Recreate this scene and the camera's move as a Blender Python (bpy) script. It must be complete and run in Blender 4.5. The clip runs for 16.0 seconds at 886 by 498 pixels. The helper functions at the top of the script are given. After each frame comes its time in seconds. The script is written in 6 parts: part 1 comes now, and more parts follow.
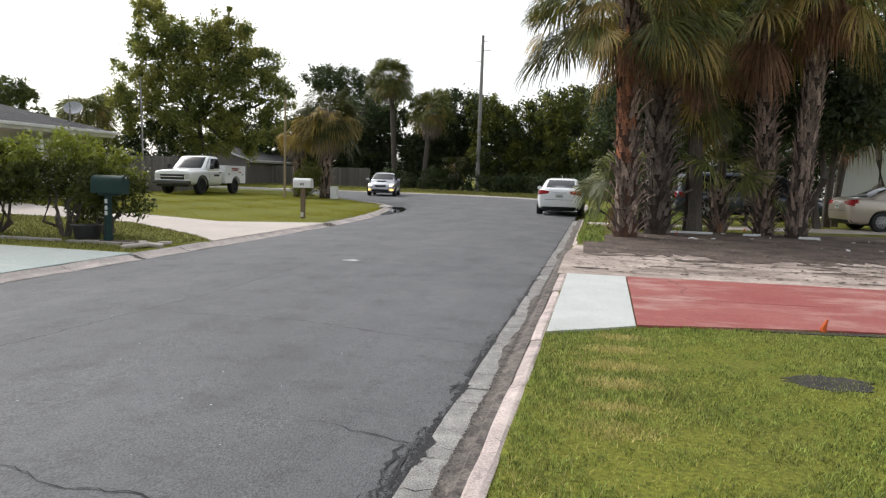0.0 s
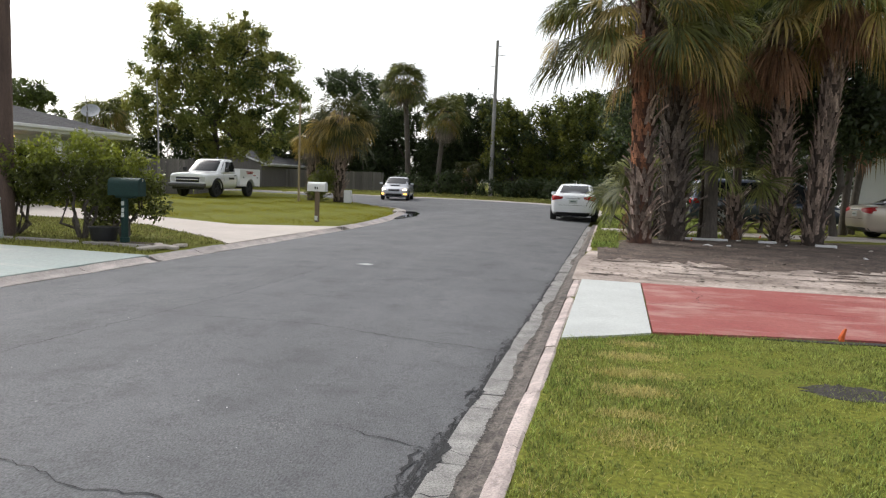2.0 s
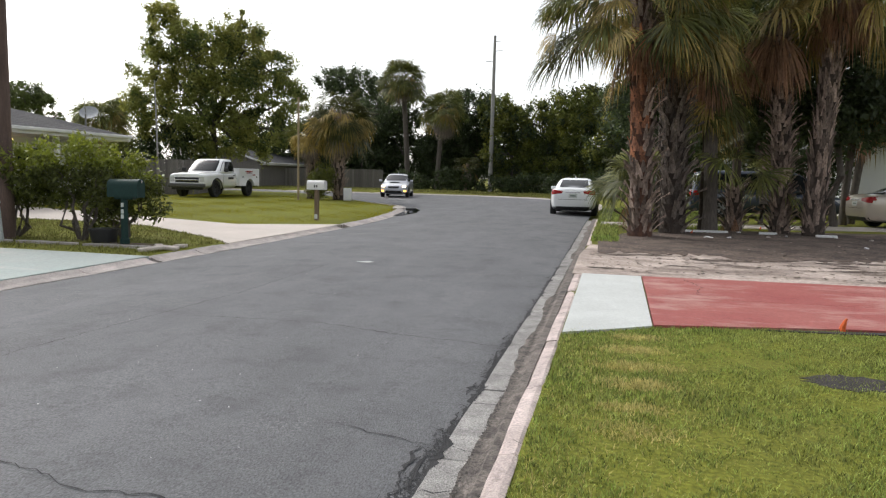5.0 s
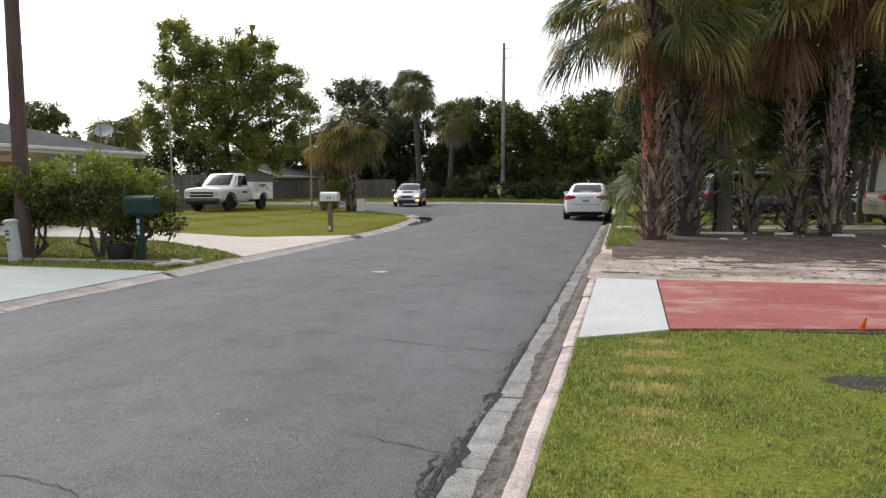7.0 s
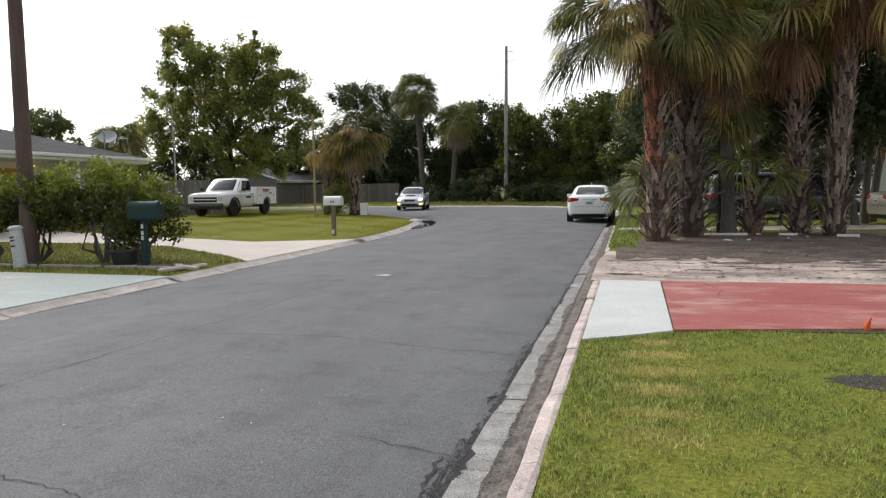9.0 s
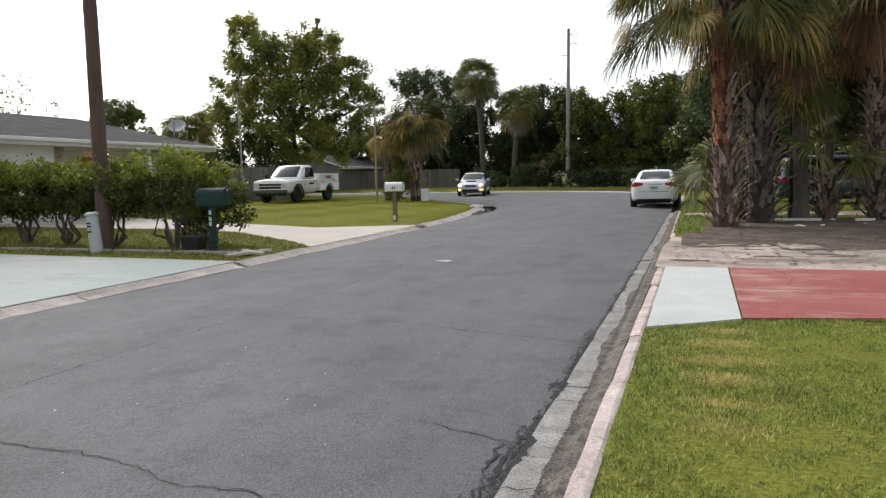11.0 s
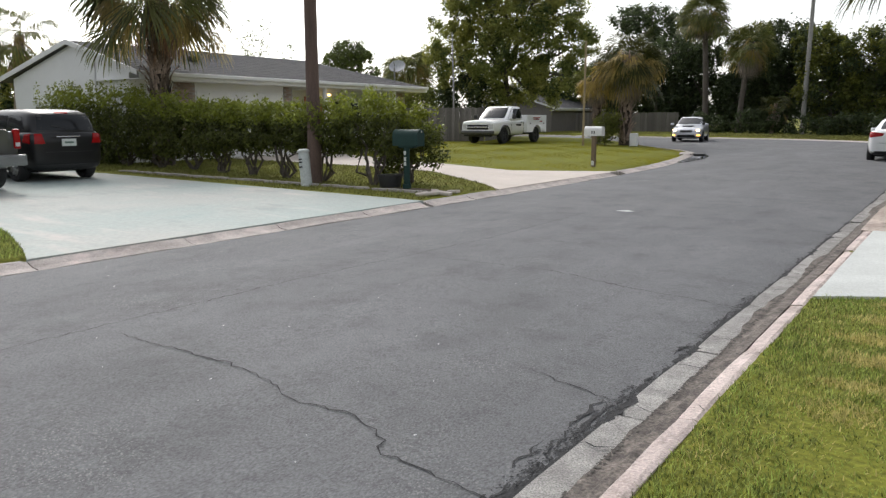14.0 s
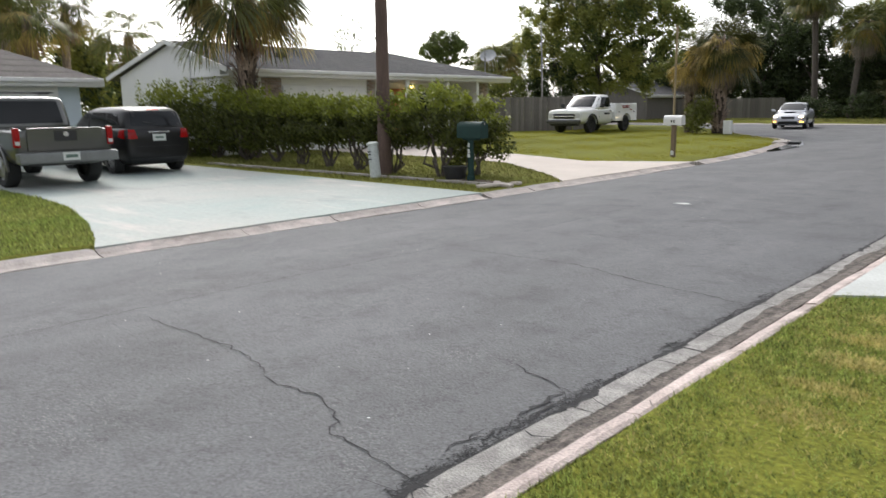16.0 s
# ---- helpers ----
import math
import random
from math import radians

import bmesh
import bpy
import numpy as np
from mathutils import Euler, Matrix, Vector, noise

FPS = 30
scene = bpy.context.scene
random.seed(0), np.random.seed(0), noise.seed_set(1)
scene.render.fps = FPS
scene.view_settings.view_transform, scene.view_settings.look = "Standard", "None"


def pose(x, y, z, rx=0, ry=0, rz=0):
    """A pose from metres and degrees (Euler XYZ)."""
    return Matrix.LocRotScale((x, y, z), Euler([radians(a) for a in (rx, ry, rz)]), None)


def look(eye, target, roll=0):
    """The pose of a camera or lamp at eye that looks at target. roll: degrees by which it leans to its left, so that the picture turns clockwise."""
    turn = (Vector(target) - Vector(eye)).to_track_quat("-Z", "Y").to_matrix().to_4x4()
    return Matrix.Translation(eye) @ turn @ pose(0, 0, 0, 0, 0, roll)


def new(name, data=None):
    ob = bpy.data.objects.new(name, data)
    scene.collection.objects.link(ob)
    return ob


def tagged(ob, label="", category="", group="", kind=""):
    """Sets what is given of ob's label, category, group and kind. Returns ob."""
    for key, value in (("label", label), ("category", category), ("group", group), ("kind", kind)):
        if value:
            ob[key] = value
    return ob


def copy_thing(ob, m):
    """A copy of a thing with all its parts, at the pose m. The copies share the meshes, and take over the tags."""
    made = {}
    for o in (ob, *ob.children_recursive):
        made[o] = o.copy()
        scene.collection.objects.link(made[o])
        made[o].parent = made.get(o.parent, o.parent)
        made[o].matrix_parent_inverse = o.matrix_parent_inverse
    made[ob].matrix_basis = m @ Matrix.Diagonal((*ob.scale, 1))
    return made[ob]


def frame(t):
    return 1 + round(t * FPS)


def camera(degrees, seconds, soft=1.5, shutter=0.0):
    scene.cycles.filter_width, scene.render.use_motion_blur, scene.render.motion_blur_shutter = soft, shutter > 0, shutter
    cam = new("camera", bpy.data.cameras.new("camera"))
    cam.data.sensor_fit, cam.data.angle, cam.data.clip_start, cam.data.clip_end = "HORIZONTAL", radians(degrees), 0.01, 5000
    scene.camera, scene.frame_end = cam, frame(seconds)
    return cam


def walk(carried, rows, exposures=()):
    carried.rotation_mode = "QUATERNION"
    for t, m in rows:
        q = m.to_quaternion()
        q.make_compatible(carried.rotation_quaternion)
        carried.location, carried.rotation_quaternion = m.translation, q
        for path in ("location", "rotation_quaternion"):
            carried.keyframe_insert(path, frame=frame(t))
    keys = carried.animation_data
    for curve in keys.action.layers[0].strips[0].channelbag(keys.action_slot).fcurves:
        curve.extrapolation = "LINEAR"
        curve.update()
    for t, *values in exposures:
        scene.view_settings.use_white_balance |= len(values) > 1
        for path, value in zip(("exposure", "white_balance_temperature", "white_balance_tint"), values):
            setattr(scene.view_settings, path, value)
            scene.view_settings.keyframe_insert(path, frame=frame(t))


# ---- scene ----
cam = camera(61.3, 16.0, soft=1.25, shutter=0.22)
PATH = [
    (0, (-0.049, 0.218, 1.42), (-0.452, 2.168, 1.229), 1.7),
    (0.5, (-0.058, 0.207, 1.421), (-0.451, 2.158, 1.223), 1.8),
    (1, (-0.064, 0.214, 1.42), (-0.46, 2.164, 1.219), 2.3),
    (1.5, (-0.07, 0.206, 1.424), (-0.485, 2.153, 1.229), 2.5),
    (2, (-0.074, 0.215, 1.423), (-0.51, 2.158, 1.243), 2.1),
    (2.5, (-0.07, 0.213, 1.42), (-0.496, 2.159, 1.238), 1.8),
    (3, (-0.07, 0.215, 1.422), (-0.506, 2.158, 1.239), 1.5),
    (3.5, (-0.068, 0.215, 1.424), (-0.514, 2.157, 1.246), 1.3),
    (4, (-0.066, 0.219, 1.425), (-0.503, 2.162, 1.233), 1.5),
    (6.5, (-0.059, 0.214, 1.42), (-0.522, 2.152, 1.245), 0.0),
    (7, (-0.055, 0.211, 1.425), (-0.53, 2.146, 1.257), -0.3),
    (7.5, (-0.051, 0.211, 1.426), (-0.514, 2.149, 1.253), -0.2),
    (8, (-0.049, 0.207, 1.423), (-0.52, 2.144, 1.262), -0.5),
    (10.5, (-0.05, 0.216, 1.415), (-0.602, 2.131, 1.248), -0.6),
    (11, (-0.056, 0.223, 1.415), (-0.696, 2.108, 1.221), -1.1),
    (11.5, (-0.029, 0.238, 1.408), (-0.736, 2.098, 1.206), -1.0),
    (12, (0.017, 0.273, 1.433), (-0.768, 2.102, 1.234), -0.4),
    (12.5, (0.056, 0.28, 1.424), (-0.816, 2.07, 1.238), 0.6),
    (13, (0.188, 0.278, 1.481), (-0.844, 1.962, 1.167), 0.3),
    (13.5, (0.329, 0.29, 1.482), (-0.739, 1.952, 1.169), -2.0),
    (14, (0.471, 0.356, 1.482), (-0.661, 1.969, 1.139), 0.0),
    (14.2, (0.532, 0.379, 1.491), (-0.633, 1.959, 1.107), -0.3),
    (14.5, (0.649, 0.425, 1.508), (-0.537, 1.985, 1.11), -3.0),
    (15, (0.867, 0.494, 1.547), (-0.271, 2.087, 1.142), -1.0),
    (15.2, (0.905, 0.483, 1.536), (-0.205, 2.106, 1.171), -1.8),
    (15.5, (0.967, 0.53, 1.543), (-0.359, 1.985, 1.191), -2.2),
    (15.8, (1.135, 0.596, 1.546), (-0.246, 2.006, 1.225), -2.2),
    (16, (1.156, 0.642, 1.55), (-0.178, 2.085, 1.18), -0.8),
]
walk(cam, [(t, look(eye, target, roll)) for t, eye, target, roll in PATH], exposures=[(0, 0.28), (8, 0.26), (12.5, 0.18), (14.5, 0.3), (16, 0.42)])

# ---- light ----
import collections

world = bpy.data.worlds.new("overcast_sky")
scene.world = world
world.use_nodes = True
wn, wl = world.node_tree.nodes, world.node_tree.links
sky = wn.new("ShaderNodeTexSky")
sky.sky_type, sky.sun_disc = "NISHITA", False
sky.sun_elevation, sky.sun_rotation = radians(42), radians(-60)
sky.air_density, sky.dust_density = 1.0, 3.0
pale = wn.new("ShaderNodeHueSaturation")
pale.inputs["Saturation"].default_value = 0.22
wl.new(sky.outputs[0], pale.inputs["Color"])
wl.new(pale.outputs[0], wn["Background"].inputs["Color"])
wn["Background"].inputs["Strength"].default_value = 0.2
sun_data = bpy.data.lights.new("sun", "SUN")
sun_data.energy, sun_data.angle, sun_data.color = 0.9, radians(25), (1.0, 0.96, 0.9)
sun = new("sun", sun_data)
sun.matrix_world = look((-42, 24, 44), (0, 0, 0))

# ---- materials ----
MATS = {}


def mat(name, base, other=None, scale=4.0, fine=60.0, rough=0.8, bump=0.15, metal=0.0, spread=0.5, stretch=(1, 1, 1), coat=0.0, spec=0.5, trans=0.0, island=0.0, objvar=0.0, speck=0.25):
    """Two scales of variation between two colours, with fine relief."""
    if name in MATS:
        return MATS[name]
    m = bpy.data.materials.new(name)
    m.use_nodes = True
    n, l = m.node_tree.nodes, m.node_tree.links
    b = n["Principled BSDF"]
    other = other or tuple(c * 0.72 for c in base)
    tc = n.new("ShaderNodeTexCoord")
    mp = n.new("ShaderNodeMapping")
    mp.inputs["Scale"].default_value = stretch
    l.new(tc.outputs["Object"], mp.inputs[0])
    big, small = n.new("ShaderNodeTexNoise"), n.new("ShaderNodeTexNoise")
    big.inputs["Scale"].default_value, small.inputs["Scale"].default_value = scale, fine
    big.inputs["Detail"].default_value, small.inputs["Detail"].default_value = 6, 3
    big.inputs["Roughness"].default_value = 0.65
    for t in (big, small):
        l.new(mp.outputs[0], t.inputs["Vector"])
    r = n.new("ShaderNodeMapRange")
    r.inputs[1].default_value, r.inputs[2].default_value = 0.5 - spread * 0.5, 0.5 + spread * 0.5
    l.new(big.outputs[0], r.inputs[0])
    mix = n.new("ShaderNodeMix")
    mix.data_type = "RGBA"
    mix.inputs["A"].default_value, mix.inputs["B"].default_value = (*other, 1), (*base, 1)
    l.new(r.outputs[0], mix.inputs["Factor"])
    out = mix.outputs["Result"]
    vr = n.new("ShaderNodeMapRange")
    vr.inputs[1].default_value, vr.inputs[2].default_value = 0.3, 0.7
    vr.inputs[3].default_value, vr.inputs[4].default_value = 1 - speck, 1 + speck
    l.new(small.outputs[0], vr.inputs[0])
    mul = n.new("ShaderNodeMix")
    mul.data_type, mul.blend_type = "RGBA", "MULTIPLY"
    mul.inputs["Factor"].default_value = 1
    l.new(out, mul.inputs["A"]), l.new(vr.outputs[0], mul.inputs["B"])
    out = mul.outputs["Result"]
    for amount, kind, socket in ((island, "ShaderNodeNewGeometry", "Random Per Island"), (objvar, "ShaderNodeObjectInfo", "Random")):
        if amount:
            g = n.new(kind)
            q = n.new("ShaderNodeMapRange")
            q.inputs[3].default_value, q.inputs[4].default_value = 1 - amount, 1 + amount
            l.new(g.outputs[socket], q.inputs[0])
            k = n.new("ShaderNodeMix")
            k.data_type, k.blend_type = "RGBA", "MULTIPLY"
            k.inputs["Factor"].default_value = 1
            l.new(out, k.inputs["A"]), l.new(q.outputs[0], k.inputs["B"])
            out = k.outputs["Result"]
    l.new(out, b.inputs["Base Color"])
    b.inputs["Roughness"].default_value, b.inputs["Metallic"].default_value = rough, metal
    b.inputs["Coat Weight"].default_value, b.inputs["Specular IOR Level"].default_value = coat, spec
    b.inputs["Coat Roughness"].default_value = 0.05
    if bump:
        bp = n.new("ShaderNodeBump")
        bp.inputs["Strength"].default_value, bp.inputs["Distance"].default_value = bump, 0.02
        l.new(small.outputs[0], bp.inputs["Height"])
        l.new(bp.outputs[0], b.inputs["Normal"])
    if trans:
        tr = n.new("ShaderNodeBsdfTranslucent")
        ms = n.new("ShaderNodeMixShader")
        ms.inputs[0].default_value = trans
        l.new(out, tr.inputs[0])
        l.new(b.outputs[0], ms.inputs[1]), l.new(tr.outputs[0], ms.inputs[2])
        l.new(ms.outputs[0], n["Material Output"].inputs[0])
    MATS[name] = m
    return m


def glow(name, colour, strength):
    m = bpy.data.materials.new(name)
    m.use_nodes = True
    b = m.node_tree.nodes["Principled BSDF"]
    b.inputs["Base Color"].default_value = (*colour, 1)
    b.inputs["Emission Color"].default_value = (*colour, 1)
    b.inputs["Emission Strength"].default_value = strength
    return m


ASPHALT = mat("asphalt", (0.138, 0.141, 0.147), (0.078, 0.08, 0.085), 0.6, 80, 0.8, 0.4, stretch=(1.3, 0.7, 1), speck=0.42, spread=0.5)


def add_specks(m, scale, colour, lo, hi, patch):
    """Pale aggregate that shows in patches where the surface is worn."""
    n, l = m.node_tree.nodes, m.node_tree.links
    b = n["Principled BSDF"]
    old = b.inputs["Base Color"].links[0].from_socket
    tc = n.new("ShaderNodeTexCoord")
    v = n.new("ShaderNodeTexVoronoi")
    v.inputs["Scale"].default_value = scale
    w = n.new("ShaderNodeTexNoise")
    w.inputs["Scale"].default_value, w.inputs["Detail"].default_value = patch, 5
    l.new(tc.outputs["Object"], v.inputs["Vector"]), l.new(tc.outputs["Object"], w.inputs["Vector"])
    sep = n.new("ShaderNodeSeparateColor")
    l.new(v.outputs["Color"], sep.inputs[0])
    a, c = n.new("ShaderNodeMapRange"), n.new("ShaderNodeMapRange")
    a.inputs[1].default_value, a.inputs[2].default_value = 0.82, 0.97
    c.inputs[1].default_value, c.inputs[2].default_value = lo, hi
    l.new(sep.outputs[0], a.inputs[0]), l.new(w.outputs[0], c.inputs[0])
    mu = n.new("ShaderNodeMath")
    mu.operation = "MULTIPLY"
    l.new(a.outputs[0], mu.inputs[0]), l.new(c.outputs[0], mu.inputs[1])
    mx = n.new("ShaderNodeMix")
    mx.data_type = "RGBA"
    mx.inputs["B"].default_value = (*colour, 1)
    l.new(mu.outputs[0], mx.inputs["Factor"]), l.new(old, mx.inputs["A"])
    l.new(mx.outputs["Result"], b.inputs["Base Color"])


def add_stains(m, stretch, scale, colour, lo, hi, most):
    """Darker stains and rubbed streaks of a shape of their own."""
    n, l = m.node_tree.nodes, m.node_tree.links
    b = n["Principled BSDF"]
    old = b.inputs["Base Color"].links[0].from_socket
    tc, mp, w = n.new("ShaderNodeTexCoord"), n.new("ShaderNodeMapping"), n.new("ShaderNodeTexNoise")
    mp.inputs["Scale"].default_value = stretch
    w.inputs["Scale"].default_value, w.inputs["Detail"].default_value, w.inputs["Roughness"].default_value = scale, 8, 0.7
    l.new(tc.outputs["Object"], mp.inputs[0]), l.new(mp.outputs[0], w.inputs["Vector"])
    c = n.new("ShaderNodeMapRange")
    c.inputs[1].default_value, c.inputs[2].default_value, c.inputs[4].default_value = lo, hi, most
    l.new(w.outputs[0], c.inputs[0])
    mx = n.new("ShaderNodeMix")
    mx.data_type = "RGBA"
    mx.inputs["B"].default_value = (*colour, 1)
    l.new(c.outputs[0], mx.inputs["Factor"]), l.new(old, mx.inputs["A"])
    l.new(mx.outputs["Result"], b.inputs["Base Color"])


add_stains(ASPHALT, (1, 0.85, 1), 1.8, (0.036, 0.037, 0.041), 0.5, 0.74, 0.6)
add_stains(ASPHALT, (1, 0.9, 1), 14, (0.03, 0.031, 0.034), 0.55, 0.72, 0.55)
add_stains(ASPHALT, (1.6, 0.25, 1), 0.8, (0.18, 0.183, 0.19), 0.52, 0.72, 0.35)
add_specks(ASPHALT, 130, (0.23, 0.23, 0.226), 0.5, 0.72, 0.9)
TAR = mat("crack_tar", (0.03, 0.03, 0.031), (0.018, 0.018, 0.02), 9, 90, 0.9, 0.4)
GUTTER = mat("gutter_concrete", (0.42, 0.405, 0.385), (0.21, 0.2, 0.19), 5.5, 110, 0.9, 0.9, objvar=0.14, speck=0.45, spread=0.4)
KERB = mat("kerb_concrete", (0.68, 0.575, 0.54), (0.4, 0.33, 0.305), 4, 70, 0.9, 0.8, objvar=0.1, speck=0.25, spread=0.36)
add_stains(KERB, (1, 0.7, 1), 9, (0.2, 0.165, 0.15), 0.56, 0.72, 0.7)
add_stains(GUTTER, (1, 0.7, 1), 8, (0.13, 0.12, 0.115), 0.56, 0.74, 0.6)
KERBPINK = mat("pinkish_gutter", (0.5, 0.45, 0.42), (0.3, 0.265, 0.245), 3, 60, 0.9, 0.6, objvar=0.12, speck=0.2, spread=0.4)
KERBGREY = mat("weathered_kerb", (0.47, 0.43, 0.4), (0.3, 0.275, 0.255), 4, 60, 0.9, 0.6, objvar=0.1, speck=0.2)
add_stains(KERBPINK, (1, 0.6, 1), 4, (0.62, 0.52, 0.49), 0.52, 0.66, 0.7)
add_stains(KERBPINK, (1, 0.5, 1), 7, (0.16, 0.145, 0.14), 0.58, 0.72, 0.7)
DIRT = mat("gutter_dirt", (0.25, 0.215, 0.19), (0.05, 0.044, 0.04), 7, 60, 0.95, 0.9, speck=0.4, spread=0.4)
LAWN = mat("lawn_soil", (0.175, 0.185, 0.025), (0.135, 0.14, 0.03), 0.8, 30, 0.95, 0.5, speck=0.4, spec=0.1)
GRASS = mat("grass_blades", (0.175, 0.26, 0.05), (0.31, 0.325, 0.095), 0.9, 9, 0.7, 0, trans=0.3, island=0.75, spec=0.25, spread=0.45, speck=0.25)
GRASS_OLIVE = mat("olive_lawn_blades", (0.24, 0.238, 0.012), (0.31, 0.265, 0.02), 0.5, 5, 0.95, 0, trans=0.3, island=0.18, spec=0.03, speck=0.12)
GRASS_DULL = mat("dull_grass_blades", (0.17, 0.2, 0.045), (0.23, 0.2, 0.08), 1.2, 9, 0.8, 0, trans=0.25, island=0.4, spec=0.2)
DRYGRASS = mat("dry_grass", (0.62, 0.52, 0.22), (0.45, 0.4, 0.14), 2, 9, 0.8, 0, trans=0.25, island=0.3, spec=0.2)
MINT = mat("mint_painted_concrete", (0.29, 0.355, 0.34), (0.37, 0.375, 0.35), 0.35, 25, 0.75, 0.15, spread=0.3, speck=0.1, stretch=(1, 0.6, 1))
add_stains(MINT, (0.25, 1, 1), 1.3, (0.52, 0.47, 0.43), 0.54, 0.68, 0.75)
add_stains(MINT, (0.5, 1, 1), 1.0, (0.21, 0.235, 0.23), 0.55, 0.72, 0.6)
CONCRETE = mat("pale_concrete", (0.56, 0.5, 0.45), (0.44, 0.39, 0.35), 0.8, 40, 0.85, 0.3, speck=0.12)
WHITESLAB = mat("pale_grey_slab", (0.58, 0.6, 0.58), (0.44, 0.455, 0.44), 1.2, 45, 0.8, 0.3, speck=0.1)
REDSLAB = mat("worn_red_paint", (0.27, 0.052, 0.048), (0.34, 0.105, 0.09), 0.9, 30, 0.75, 0.25, spread=0.4, speck=0.15)
add_stains(REDSLAB, (0.5, 1, 1), 1.5, (0.5, 0.33, 0.28), 0.5, 0.66, 0.7)
add_stains(REDSLAB, (0.8, 1, 1), 3.0, (0.13, 0.035, 0.034), 0.58, 0.74, 0.5)
SAND = mat("grey_sand", (0.58, 0.49, 0.43), (0.15, 0.11, 0.09), 1.0, 35, 0.95, 0.7, spread=0.36, stretch=(0.55, 1.0, 1), speck=0.35)
SOIL = mat("damp_black_soil", (0.06, 0.05, 0.045), (0.025, 0.021, 0.02), 6, 60, 0.95, 1.0, speck=0.5)
MULCH = mat("dark_mulch", (0.17, 0.125, 0.1), (0.06, 0.043, 0.034), 1.6, 26, 0.95, 0.9, speck=0.6, spread=0.35)
BARK = mat("grey_bark", (0.13, 0.11, 0.095), (0.07, 0.06, 0.05), 3, 25, 0.95, 0.8, stretch=(1, 1, 0.3))
PALMBARK = mat("palm_bark", (0.37, 0.285, 0.235), (0.08, 0.054, 0.043), 5, 30, 0.95, 0.9, stretch=(1.6, 1.6, 0.5), objvar=0.65, speck=0.4, spread=0.4)
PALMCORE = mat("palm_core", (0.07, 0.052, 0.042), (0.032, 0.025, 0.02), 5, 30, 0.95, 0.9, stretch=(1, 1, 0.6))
# palm bark in a darker grey-brown
DARKBARK = mat("dark_palm_bark", (0.2, 0.165, 0.14), (0.05, 0.04, 0.034), 5, 30, 0.95, 0.9, stretch=(1.6, 1.6, 0.5), objvar=0.6, speck=0.4, spread=0.4)
REDBARK = mat("palm_inner_bark", (0.4, 0.165, 0.08), (0.09, 0.05, 0.038), 4, 40, 0.95, 1.0, stretch=(1.5, 1.5, 0.5), speck=0.4, spread=0.34, objvar=0.5)
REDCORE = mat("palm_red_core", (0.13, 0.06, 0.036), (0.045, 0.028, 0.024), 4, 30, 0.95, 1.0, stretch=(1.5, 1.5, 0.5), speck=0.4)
POLEWOOD = mat("pole_wood", (0.15, 0.1, 0.08), (0.075, 0.05, 0.043), 2, 40, 0.9, 0.6, stretch=(4, 4, 0.15))
GREYPOLE = mat("weathered_pole", (0.36, 0.35, 0.33), (0.24, 0.23, 0.22), 2, 40, 0.9, 0.5, stretch=(4, 4, 0.15))
FENCE = mat("weathered_fence_board", (0.2, 0.185, 0.165), (0.12, 0.11, 0.1), 2, 40, 0.9, 0.5, stretch=(6, 6, 0.3), objvar=0.25)
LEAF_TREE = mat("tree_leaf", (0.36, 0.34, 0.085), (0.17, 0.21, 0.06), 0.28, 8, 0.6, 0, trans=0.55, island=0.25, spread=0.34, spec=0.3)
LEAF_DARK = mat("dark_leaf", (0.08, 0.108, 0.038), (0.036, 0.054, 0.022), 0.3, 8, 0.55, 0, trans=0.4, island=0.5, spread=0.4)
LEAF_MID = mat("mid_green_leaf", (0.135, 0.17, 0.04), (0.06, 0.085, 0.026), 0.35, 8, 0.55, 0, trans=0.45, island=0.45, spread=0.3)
LEAF_LIME = mat("yellow_green_leaf", (0.22, 0.228, 0.036), (0.07, 0.096, 0.026), 0.35, 8, 0.55, 0, trans=0.45, island=0.4, spread=0.3)
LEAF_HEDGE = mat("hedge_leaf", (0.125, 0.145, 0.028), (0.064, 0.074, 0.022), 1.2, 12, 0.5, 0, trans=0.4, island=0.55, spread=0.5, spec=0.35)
# new-leaf green, made lighter to paint the light on the hedge tops
LEAF_HEDGETOP = mat("hedge_lit_new_leaf", (0.26, 0.285, 0.032), (0.14, 0.175, 0.028), 1.5, 12, 0.45, 0, trans=0.4, island=0.35)
FROND = mat("palm_frond", (0.2, 0.2, 0.05), (0.06, 0.08, 0.03), 1.2, 15, 0.5, 0, trans=0.3, island=0.4, objvar=0.5, spec=0.3)
FROND_GOLD = mat("yellowing_frond", (0.42, 0.3, 0.08), (0.24, 0.19, 0.06), 1.2, 15, 0.6, 0, trans=0.35, island=0.35, objvar=0.25)
FROND_DEAD = mat("dead_frond", (0.42, 0.24, 0.15), (0.2, 0.115, 0.075), 2, 15, 0.85, 0, trans=0.25, island=0.4, objvar=0.25)
FROND_BROWN = mat("grey_dead_frond", (0.38, 0.32, 0.27), (0.2, 0.165, 0.14), 2, 15, 0.85, 0, trans=0.25, island=0.4)
SHINGLE = mat("grey_shingle", (0.1, 0.098, 0.1), (0.066, 0.065, 0.067), 1.2, 30, 0.95, 0.6, speck=0.3, spec=0.2)
SHINGLE_BROWN = mat("brown_grey_shingle", (0.15, 0.135, 0.125), (0.1, 0.09, 0.085), 1.5, 30, 0.95, 0.6, speck=0.3)
STUCCO = mat("white_stucco", (0.82, 0.82, 0.81), (0.74, 0.74, 0.74), 0.8, 80, 0.9, 0.3, speck=0.06)
STUCCO_BLUE = mat("pale_blue_stucco", (0.55, 0.62, 0.68), (0.48, 0.55, 0.6), 0.8, 80, 0.9, 0.3, speck=0.06)
